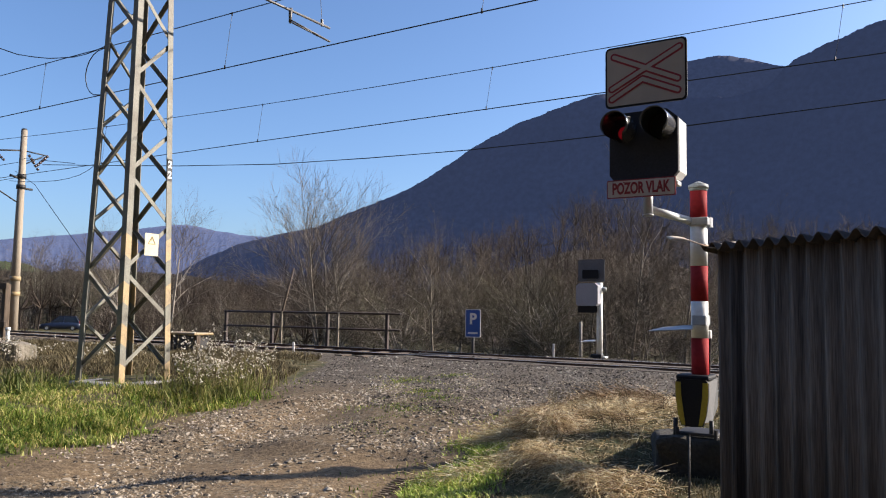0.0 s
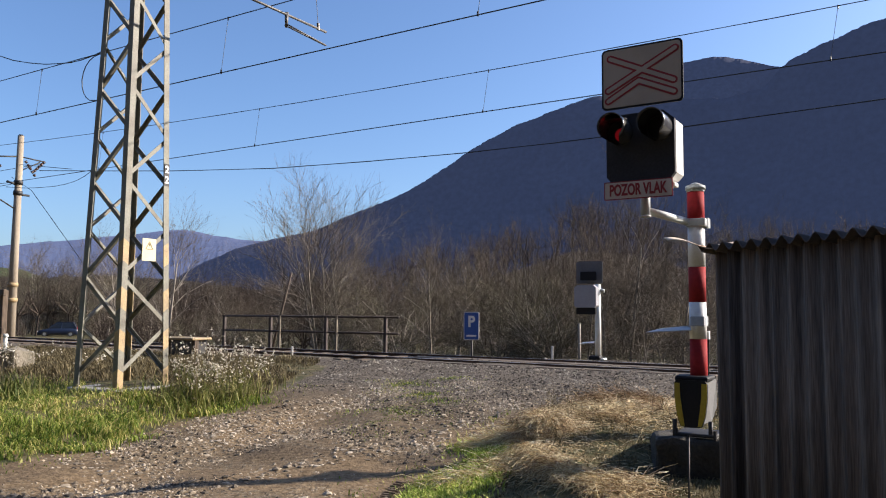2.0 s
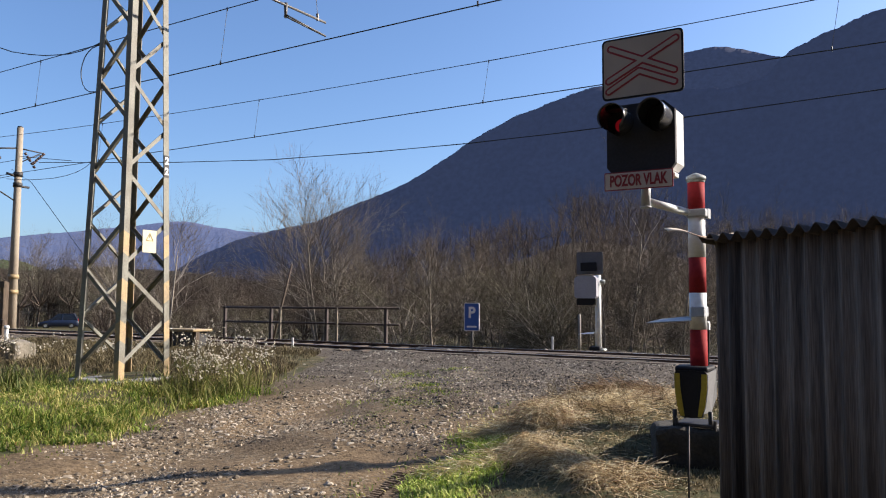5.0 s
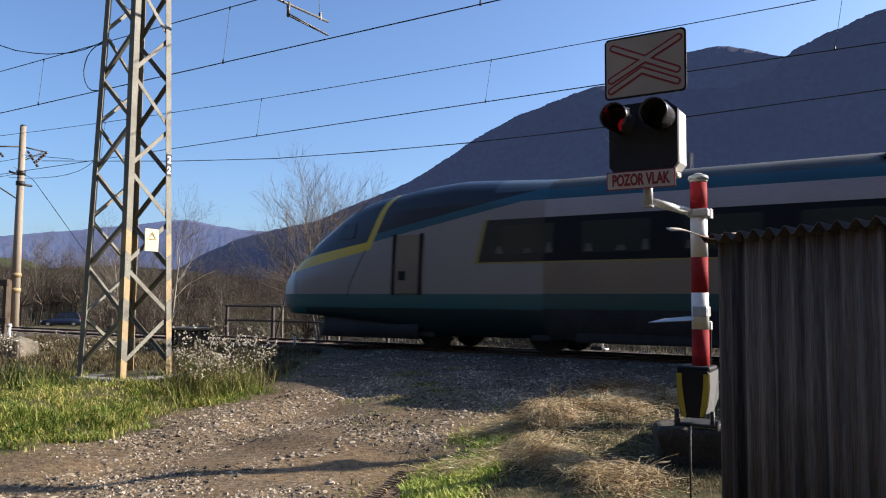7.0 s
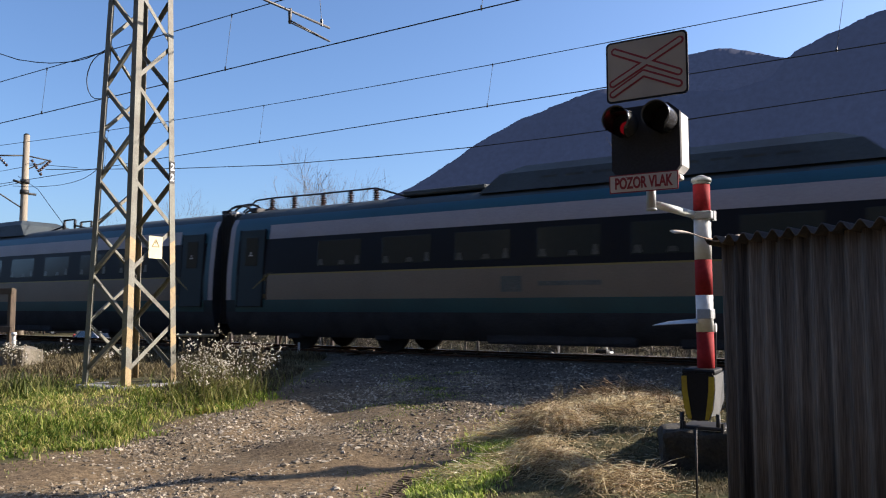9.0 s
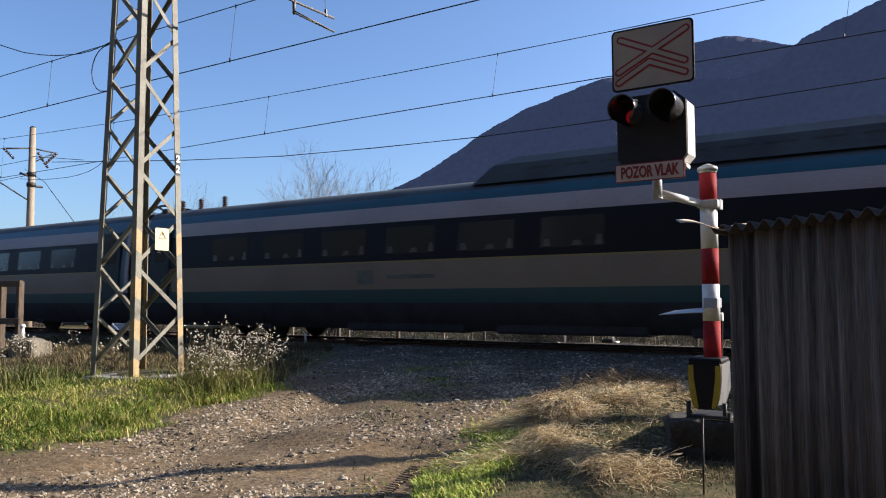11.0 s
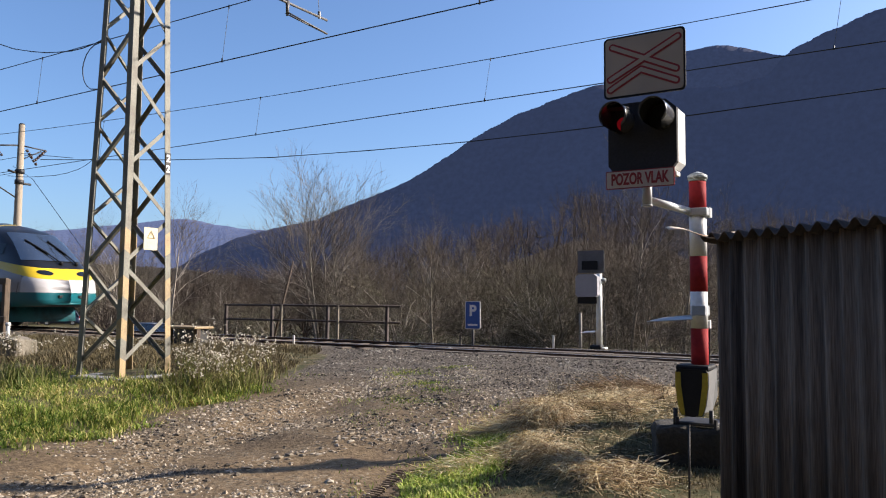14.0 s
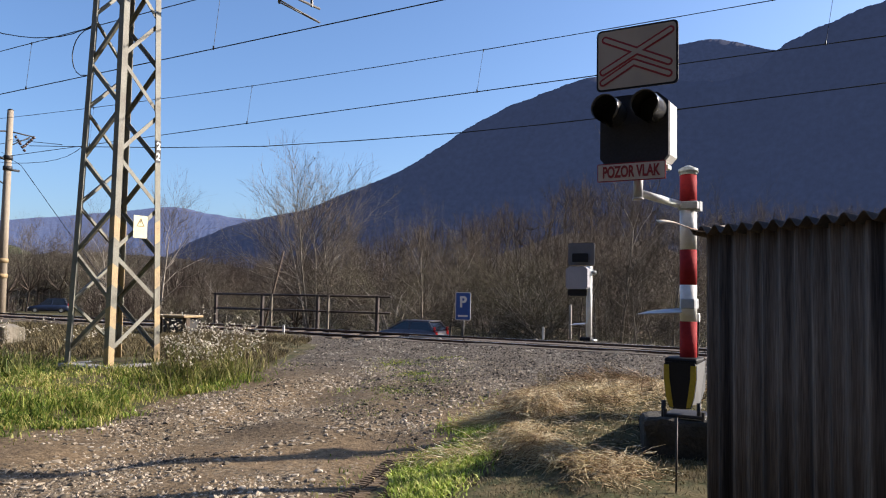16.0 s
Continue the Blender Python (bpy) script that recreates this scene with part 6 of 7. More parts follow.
def grow(segs, rng, p, d, length, r, level, spread, up, mid):
    """A limb of a few bent pieces, with side limbs along it, spreading away from the crown's middle."""
    n = (1, 4, 5, 6)[level]
    for i in range(n):
        out = p - mid
        out = out / (np.linalg.norm(out) + 0.2)
        d = d + rng.normal(0, 0.035 if level == 3 else 0.15, 3) + np.array([0, 0, up]) + out * (0.0 if level == 3 else 0.1)
        d = d / np.linalg.norm(d)
        q = p + d * length / n
        rr = r * (1 - 0.7 * (i + 1) / n) + 0.002
        segs.append((*p, *q, r * (1 - 0.7 * i / n) + 0.002, rr))
        p = q
        if level > 0 and (i > 0 or level < 3):
            for _ in range(2 if level > 1 else rng.integers(2, 5)):
                side = rng.normal(0, 1, 3) + out * 0.5
                side -= d * side.dot(d)
                side /= np.linalg.norm(side)
                dd = d * (1 - spread) + side * spread + out * 0.12 + np.array([0, 0, 0.06])
                grow(segs, rng, p, dd / np.linalg.norm(dd), length * rng.uniform(0.34, 0.6), rr * 0.5, level - 1, spread, up, mid)


M["bark"] = mat("grey_brown_bark", (0.34, 0.3, 0.25), 0.95, 0, 0.25, 1.5, 20, 0.3, second=(0.15, 0.13, 0.105), spec=0.1, per_object=0.28)
M["twig"] = mat("brown_twigs", (0.145, 0.122, 0.096), 0.95, 0, 0.3, 0.5, 9, 0.0, second=(0.072, 0.062, 0.05), spec=0.1, per_object=0.3)
M["twig_olive"] = mat("olive_twigs", (0.165, 0.15, 0.1), 0.95, 0, 0.3, 0.5, 9, 0.0, second=(0.085, 0.075, 0.05), spec=0.1, per_object=0.25)


def make_tree(stems, height, level, spread, seed, twig):
    rng = np.random.default_rng(seed)
    segs = []
    for k in range(stems):
        a = rng.uniform(0, 2 * math.pi)
        lean = 0.06 if stems == 1 else rng.uniform(0.1, 0.55)
        d = np.array([math.cos(a) * lean, math.sin(a) * lean, 1])
        h = height * rng.uniform(0.75, 1.05)
        grow(segs, rng, np.array([math.cos(a) * 0.12 * (stems > 1), math.sin(a) * 0.12 * (stems > 1), -0.3]), d / np.linalg.norm(d), h, height * (0.015 if stems == 1 else 0.0105), level, spread, 0.025, np.array([0, 0, height * 0.34]))
    segs = np.array(segs)
    thick = segs[:, 6] > 0.014
    return (tubes_mesh("trunk", segs[thick], M["bark"], 4), tubes_mesh("crown", segs[~thick], twig, 3))


KINDS = [make_tree(3, 4.2, 3, 0.58, 11, M["twig"]), make_tree(1, 4.4, 3, 0.62, 12, M["twig"]), make_tree(9, 4.8, 2, 0.5, 13, M["twig_olive"]), make_tree(1, 7.2, 3, 0.58, 14, M["twig"]),
         make_tree(1, 6.4, 3, 0.5, 15, M["twig"]), make_tree(9, 3.4, 2, 0.6, 16, M["twig_olive"]), make_tree(2, 6.4, 3, 0.5, 17, M["twig"]), make_tree(4, 6.6, 3, 0.46, 18, M["twig"])]
LABELS = ["bare brown twin-stemmed shrub behind the road", "bare spreading brown shrub tree", "bare olive-brown willow shrub", "tall bare deciduous tree with fine twigs", "slender bare deciduous tree",
          "low bare olive bush", "forked bare tree with upright limbs", "tall bare willow with a broad rounded crown"]


def tree(kind, x, y, scale=1.0, turn=0.0):
    t = thing("bare_tree" if kind in (3, 4, 6, 7) else "bare_shrub", Matrix.Translation((x, y, float(ground_z(x, y)) - 0.1)) @ pose(0, 0, 0, 0, 0, turn) @ Matrix.Scale(scale, 4),
              LABELS[kind], "tree" if kind in (3, 4, 6, 7) else "shrub", group="bare trees beyond the road")
    for nm, me in zip(("trunk", "crown"), KINDS[kind]):
        o = new(nm, me)
        o.parent = t
    return t


rng = np.random.default_rng(5)


def at_az(az, dist):
    a = radians(az)
    return math.sin(a) * dist, math.cos(a) * dist


# trees that stand out: bearing, distance and size before they are set back beyond the road
for az, dist, kind, sc in ((-8.7, 37, 7, 0.98), (-7.2, 37.5, 4, 0.7), (-19.4, 36, 4, 0.66), (14.0, 26, 4, 0.7), (14.7, 26.5, 6, 0.52), (-6.6, 35.5, 6, 0.7), (12.2, 29, 3, 0.5), (1.6, 33, 3, 0.6), (-0.4, 34, 4, 0.62), (4.5, 31, 2, 0.72), (9.0, 28, 2, 0.72),
                           (7.3, 29, 2, 0.75), (16.8, 24, 0, 0.62), (17.8, 27, 3, 0.6), (-22.5, 40, 4, 0.6), (-23.2, 60, 1, 0.9), (-5.0, 35, 0, 0.72), (-3.0, 36, 2, 0.75)):
    back = max(1.36, (39.0 + 0.05 * (dist - 24)) / (dist * math.cos(radians(az) - THETA)))
    x, y = at_az(az, dist * back)
    tree(kind, x, y, sc * back, rng.uniform(0, 360))
# dark bushes across the valley
for k in range(16):
    x, y = at_az(-28.6 + 7.4 * k / 15, 92 + rng.uniform(16, 28))
    tree((0, 5, 1)[k % 3], x, y, rng.uniform(1.3, 2.0), rng.uniform(0, 360))
# the thicket along the far side of the road
for i in range(78):
    az = -26 + 58 * (i + rng.uniform(0, 0.9)) / 78
    d_road = 39.2 + rng.uniform(0, 1) ** 1.5 * 20
    a = radians(az)
    dist = d_road / (math.sin(a) * N.x + math.cos(a) * N.y)
    if az < -20:
        dist *= 1.1
    if az < -23:
        dist = max(dist, 119)
    k = int(rng.choice([0, 1, 2, 5, 0, 1, 2, 4, 1], 1)[0])
    x, y = at_az(az, dist)
    tree(k, x, y, rng.uniform(0.66, 1.15) * (0.66 if az < -10 else 0.88), rng.uniform(0, 360))


def wood_rise(az, dist):
    """Height of the wooded slope above the valley floor."""
    return float(np.interp(az, [-40, -25, -18, -12, -5, 5, 10, 14, 20, 45], [0.0, 0.0, 1.0, 5.0, 9.5, 16, 20.5, 20, 15.5, 13])) * min(max((dist - 50) / 95, -0.1), 1.0)


def crown(segs, rng, base, h, wide, limbs, twigs, r):
    """A bare tree: short trunk, bent limbs out to a rounded crown, fans of twigs on its skin."""
    fork = base + np.array([rng.normal(0, 0.25), rng.normal(0, 0.25), h * rng.uniform(0.3, 0.42)])
    mid = base + np.array([0, 0, h * 0.55])
    segs.append((*base, *fork, r, r * 0.7))
    for k in range(limbs):
        v = rng.normal(0, 1, 3) * [1, 1, 0.8] + [0, 0, 0.75]
        v /= np.linalg.norm(v)
        tip = mid + v * [wide, wide, h * 0.36] * rng.uniform(0.65, 1.0)
        bend = fork + (tip - fork) * 0.5 + np.array([v[0], v[1], 0]) * wide * 0.18
        segs.append((*fork, *bend, r * 0.55, r * 0.34))
        segs.append((*bend, *tip, r * 0.34, r * 0.14))
        for _ in range(twigs):
            t = rng.uniform(0.1, 1)
            e = bend + (tip - bend) * t
            w = (e - mid) / (np.linalg.norm(e - mid) + 0.1) * 0.7 + rng.normal(0, 0.42, 3) + [0, 0, 0.22]
            segs.append((*e, *(e + w * h * rng.uniform(0.07, 0.16)), r * 0.11, r * 0.05))


def far_woods():
    """Bare woods that rise behind the thicket."""
    rng = np.random.default_rng(8)
    segs = []
    for i in range(620):
        az = rng.uniform(-34, 40)
        dist = 60 + 86 * rng.uniform(0, 1) ** 1.2
        if -28.5 < az < -24 and dist < 122:
            continue
        x, y = at_az(az, dist)
        z0 = float(ground_z(x, y)) + wood_rise(az, dist) - 3.2
        h = 2.4 + rng.uniform(4.4, 8.2) * (0.72 if az < -12 else 1.0) * (0.85 if dist < 60 else 1.0)
        crown(segs, rng, np.array([x, y, z0]), h, h * rng.uniform(0.24, 0.36), 9, 15, 0.1)
    # taller woods across the valley
    for i in range(210):
        az, dist = rng.uniform(-36, -8), rng.uniform(105, 190)
        x, y = at_az(az, dist)
        h = dist * rng.uniform(0.045, 0.066) + 2.2
        crown(segs, rng, np.array([x, y, float(ground_z(x, y)) - 0.3]), h, h * rng.uniform(0.26, 0.4), 8, 10, 0.16)
    me = tubes_mesh("bare_woods", segs, M["twig_far"], 3)
    return tagged(new("bare_woods", me), "bare brown woods rising behind the roadside thicket", "woods", kind="stuff")


M["twig_far"] = mat("far_brown_twigs", (0.085, 0.066, 0.052), 0.95, 0, 0.25, 0.06, 1.5, 0.0, second=(0.046, 0.037, 0.03), spec=0.1)
far_woods()


def rise_bank():
    """Slope on which the woods behind the thicket stand."""
    bm = bmesh.new()
    prev = None
    for az in np.arange(-42, 48, 2.0):
        row = []
        for dist in (48, 60, 90, 120, 146, 260, 420):
            x, y = at_az(float(az), dist)
            row.append(bm.verts.new((x, y, float(ground_z(x, y)) + wood_rise(float(az), dist) * (1 if dist < 200 else 400 / dist - 1) - (0.4 if dist < 55 else 5.2 if dist > 100 else 3.4))))
        if prev:
            for k in range(len(row) - 1):
                bm.faces.new((prev[k], row[k], row[k + 1], prev[k + 1])).smooth = True
        prev = row
    bmesh.ops.recalc_face_normals(bm, faces=bm.faces)
    tagged(obj("hillside", bm, M["litter"]), "leaf-strewn slope under the bare woods", "slope", kind="structure")


M["litter"] = mat("leaf_litter", (0.06, 0.044, 0.03), 0.95, 0, 0.3, 0.2, 4, 0.3, second=(0.04, 0.032, 0.022), spec=0.1)
rise_bank()


# ---- grass, straw, stones ----
def fill_material(name, stops, rough=0.8, trans=0.0):
    """Colour varied from blade to blade."""
    m = bpy.data.materials.new(name)
    m.use_nodes = True
    nd, ln = m.node_tree.nodes, m.node_tree.links
    b = nd["Principled BSDF"]
    g = nd.new("ShaderNodeNewGeometry")
    r = nd.new("ShaderNodeValToRGB")
    while len(r.color_ramp.elements) < len(stops):
        r.color_ramp.elements.new(0.5)
    for e, (pos, c) in zip(r.color_ramp.elements, stops):
        e.position, e.color = pos, (*c, 1)
    tc = nd.new("ShaderNodeTexCoord")
    nz = nd.new("ShaderNodeTexNoise")
    nz.inputs["Scale"].default_value, nz.inputs["Detail"].default_value = 1.1, 3
    ln.new(tc.outputs["Object"], nz.inputs[0])
    mr = nd.new("ShaderNodeMapRange")
    mr.inputs["From Min"].default_value, mr.inputs["From Max"].default_value = 0.3, 0.7
    mr.inputs["To Min"].default_value, mr.inputs["To Max"].default_value = -0.3, 0.3
    ln.new(nz.outputs[0], mr.inputs[0])
    ad = nd.new("ShaderNodeMath")
    ad.operation = "ADD"
    ln.new(g.outputs["Random Per Island"], ad.inputs[0])
    ln.new(mr.outputs[0], ad.inputs[1])
    ln.new(ad.outputs[0], r.inputs[0])
    ln.new(r.outputs[0], b.inputs["Base Color"])
    b.inputs["Roughness"].default_value, b.inputs["Specular IOR Level"].default_value = rough, 0.25
    if trans:
        tr = nd.new("ShaderNodeBsdfTranslucent")
        ln.new(r.outputs[0], tr.inputs[0])
        mx = nd.new("ShaderNodeMixShader")
        mx.inputs[0].default_value = trans
        ln.new(b.outputs[0], mx.inputs[1])
        ln.new(tr.outputs[0], mx.inputs[2])
        ln.new(mx.outputs[0], nd["Material Output"].inputs[0])
    return m


def blades(name, pts, height_m, width, lean, material, rng, label, category):
    """Bent blades of grass: five corners each."""
    n = len(pts)
    h = height_m * rng.uniform(0.5, 1.25, n) * (0.45 + 1.1 * clumpy(pts[:, 0] + 0.3, pts[:, 1], 2.6))
    a = rng.uniform(0, 2 * math.pi, n)
    la = a + rng.normal(0, 0.5, n)
    side = np.stack([-np.sin(a), np.cos(a), np.zeros(n)], 1) * (width * rng.uniform(0.6, 1.3, n))[:, None]
    bend = np.stack([np.cos(la), np.sin(la), np.zeros(n)], 1) * (lean * h * rng.uniform(0.2, 1.2, n))[:, None]
    up = np.stack([np.zeros(n), np.zeros(n), h], 1)
    mid = pts + up * 0.55 + bend * 0.35
    tip = pts + up * (1 - 0.25 * lean) + bend
    co = np.stack([pts - side, pts + side, mid - side * 0.8, mid + side * 0.8, tip], 1).reshape(-1, 3)
    o = np.arange(n)[:, None] * 5
    f4 = o + [[0, 1, 3, 2]]
    f3 = o + [[2, 3, 4]]
    me = bpy.data.meshes.new(name)
    me.vertices.add(len(co))
    me.vertices.foreach_set("co", co.ravel())
    li = np.concatenate([f4.ravel(), f3.ravel()])
    me.loops.add(len(li))
    me.loops.foreach_set("vertex_index", li)
    me.polygons.add(2 * n)
    me.polygons.foreach_set("loop_start", np.concatenate([np.arange(n) * 4, 4 * n + np.arange(n) * 3]))
    me.update(calc_edges=True)
    me.materials.append(material)
    return tagged(new(name, me), label, category, kind="stuff")


def spread_pts(n, x0, x1, y0, y1, keep, rng):
    p = np.stack([rng.uniform(x0, x1, n), rng.uniform(y0, y1, n)], 1)
    p = p[keep(p[:, 0], p[:, 1]) > rng.uniform(0, 1, n)]
    return np.column_stack([p, ground_z(p[:, 0], p[:, 1]) - 0.005])


def clumpy(x, y, f=1.7):
    return 0.5 + 0.5 * np.sin(f * x + 1.3 * np.sin(f * 0.7 * y)) * np.sin(f * 1.1 * y + np.sin(f * x))


M["grass"] = fill_material("meadow_grass", [(0.0, (0.07, 0.12, 0.016)), (0.3, (0.15, 0.22, 0.03)), (0.6, (0.29, 0.325, 0.065)), (1.0, (0.58, 0.5, 0.2))], 0.7, 0.35)
M["clover"] = fill_material("bright_short_grass", [(0.0, (0.17, 0.25, 0.03)), (0.5, (0.36, 0.46, 0.08)), (1.0, (0.6, 0.58, 0.2))], 0.6, 0.38)
M["rank"] = fill_material("rank_growth", [(0.0, (0.08, 0.11, 0.025)), (0.5, (0.19, 0.2, 0.055)), (1.0, (0.38, 0.34, 0.15))], 0.7, 0.3)
M["leaf"] = fill_material("weed_leaves", [(0.0, (0.07, 0.13, 0.02)), (0.5, (0.16, 0.24, 0.04)), (0.9, (0.3, 0.34, 0.09)), (1.0, (0.4, 0.28, 0.1))], 0.55, 0.35)
M["straw"] = fill_material("dry_straw", [(0.0, (0.3, 0.21, 0.1)), (0.25, (0.66, 0.51, 0.28)), (0.6, (0.88, 0.75, 0.47)), (1.0, (0.93, 0.87, 0.68))], 0.5, 0.3)
M["hay_brown"] = fill_material("brown_dead_grass", [(0.0, (0.08, 0.05, 0.028)), (0.4, (0.3, 0.19, 0.1)), (0.8, (0.52, 0.37, 0.21)), (1.0, (0.74, 0.6, 0.39))], 0.6, 0.25)
M["dry"] = fill_material("dry_weeds", [(0.0, (0.055, 0.045, 0.025)), (0.5, (0.12, 0.095, 0.05)), (1.0, (0.24, 0.2, 0.11))], 0.85, 0.15)
M["stone"] = fill_material("road_stones", [(0.0, (0.06, 0.05, 0.038)), (0.4, (0.17, 0.137, 0.097)), (0.8, (0.34, 0.28, 0.2)), (1.0, (0.45, 0.385, 0.295))], 0.9)
M["ballast"] = fill_material("dark_ballast", [(0.0, (0.036, 0.031, 0.025)), (0.6, (0.13, 0.112, 0.09)), (0.9, (0.25, 0.215, 0.17)), (1.0, (0.42, 0.38, 0.31))], 0.9)
M["fluff"] = fill_material("white_seed_heads", [(0.0, (0.42, 0.38, 0.28)), (1.0, (0.85, 0.8, 0.7))], 0.9, 0.3)

rng = np.random.default_rng(21)
MAST_XY = rail_at(10.03, 7.2)
verge = lambda x, y: x * N.x + y * N.y + 0.4 * np.sin(2.3 * x + y) - np.interp(x * U.x + y * U.y, [6, 8, 10, 13], [10.6, 9.2, 7.0, 6.1])
off_mast = lambda x, y: sstep(0.45, 0.85, np.hypot(x - MAST_XY.x, y - MAST_XY.y))
left = lambda x, y: sstep(-0.15, 0.5, left_edge(y) - x + 0.25 * np.sin(3 * y) + 0.15 * np.sin(9 * y)) * sstep(0.7, -0.7, verge(x, y)) * (0.3 + 0.7 * (clumpy(x, y, 4.7) > 0.3)) * off_mast(x, y)
blades("grass", spread_pts(150000, -9.5, -2.0, 5.2, 14.5, left, rng), 0.095, 0.006, 0.9, M["grass"], rng, "sunlit green and yellow grass on the verge", "grass")
blades("grass_tufts", spread_pts(26000, -9.5, -2.0, 5.2, 13.8, lambda x, y: left(x, y) * (clumpy(x, y, 3.1) > 0.72), rng), 0.17, 0.007, 1.0, M["grass"], rng, "taller tufts of yellow-green grass", "grass")
blades("dry_grass", spread_pts(150000, -15, -2.6, 8.0, 22, lambda x, y: sstep(-1.2, 0.3, verge(x, y)) * sstep(13.7, 12.6, x * N.x + y * N.y) * sstep(-0.1, 0.4, left_edge(y) - x) * off_mast(x, y) * sstep(0.3, 0.6, np.hypot(x + 7.95, y - 14.5)) * (0.25 + 0.75 * (clumpy(x, y) > 0.4)), rng),
       0.13, 0.006, 0.7, M["dry"], rng, "dry brown grass and weeds beside the track", "grass")
right = lambda x, y: sstep(-0.1, 0.5, x - right_edge(y) + 0.2 * np.sin(4 * y))
blades("grass_patch", spread_pts(52000, -0.3, 2.6, 5.0, 9.6, lambda x, y: right(x, y) * 0.7 * sstep(1.1, 0.65, x - right_edge(y)) * sstep(0.8, 0.5, x), rng), 0.07, 0.007, 0.9, M["clover"], rng, "green grass and clover beside the straw", "grass")
blades("road_weeds", spread_pts(60000, -3, 2.6, 7.5, 13.6, lambda x, y: 1.0 * (np.exp(-(((x + 0.5 - 0.06 * (y - 9)) / 0.6) ** 2)) * sstep(8.5, 10.5, y) * clumpy(x, y, 4.3) ** 2), rng), 0.035, 0.005, 1.2, M["grass"], rng,
       "sparse low weeds in the middle of the track", "weeds")
blades("verge_weeds", spread_pts(9000, -4.4, 1.0, 5.0, 13.0, lambda x, y: 0.6 * np.exp(-((x - left_edge(y) - 0.1) / 0.3) ** 2) + 0.6 * np.exp(-((x - right_edge(y) + 0.1) / 0.25) ** 2), rng), 0.05, 0.005, 1.0, M["grass"], rng,
       "low weeds along the edges of the track", "weeds")


blades("dead_turf", spread_pts(30000, -0.2, 3.4, 5.2, 10.4, lambda x, y: right(x, y) * sstep(0.5, 1.0, x - right_edge(y)) * (0.25 + 0.75 * (clumpy(x, y, 3.7) > 0.4)), rng), 0.05, 0.0035, 1.3, M["dry"], rng, "short dead grass and litter on the dark soil", "grass")
# rank growth under the seeding weeds
rank = lambda x, y: np.maximum(np.exp(-((x + 3.3) / 0.5) ** 2 - ((y - 11.6) / 0.8) ** 2), 0.5 * np.exp(-((x + 6.3) / 0.7) ** 2 - ((y - 10.6) / 0.6) ** 2)) * sstep(0.0, 0.4, left_edge(y) - x)
blades("rank_weeds", spread_pts(22000, -7.6, -2.2, 9.4, 13.2, rank, rng), 0.32, 0.008, 0.9, M["rank"], rng, "rank yellow-green growth beside the mast", "weeds")
# broad leaves among the grass
blades("leafy_weeds", spread_pts(26000, -9.0, -2.2, 5.2, 12.5, lambda x, y: left(x, y) * (clumpy(x + 1.1, y, 2.9) > 0.55), rng), 0.075, 0.017, 1.5, M["leaf"], rng, "broad-leaved weeds among the grass", "weeds")
blades("leafy_weeds", spread_pts(9000, -0.2, 2.4, 5.2, 8.6, lambda x, y: right(x, y) * (clumpy(x + 0.5, y, 3.5) > 0.6) * sstep(1.0, 0.6, x - right_edge(y)) * sstep(0.8, 0.5, x), rng), 0.05, 0.016, 1.5, M["clover"], rng, "broad-leaved weeds beside the straw", "weeds")


def tread_marks():
    """Ridges of earth pressed up by tyres, beside the straw."""
    rng = np.random.default_rng(61)
    segs = []
    for lane in (-0.13, 0.16):
        for k in range(26):
            t = 0.64 * k / 26
            x, y = -0.52 + 0.62 * t + lane + rng.normal(0, 0.006), 5.5 + 2.5 * t
            for dx in (-0.055, 0.055):
                p = np.array([x + dx - 0.045, y - 0.012 * np.sign(dx), 0])
                q = np.array([x + dx + 0.045, y + 0.012 * np.sign(dx), 0])
                for e in (p, q):
                    e[2] = float(ground_z(e[0], e[1])) + 0.003
                segs.append((*p, *q, 0.02 * rng.uniform(0.7, 1.1), 0.014))
    tagged(new("tread_marks", tubes_mesh("tread_marks", segs, M["earth"], 6)), "tyre tread marks pressed in the earth", "tread marks", kind="stuff")


M["earth"] = mat("pressed_earth", (0.15, 0.105, 0.065), 0.95, 0, 0.2, 4, 40, 0.3)
tread_marks()


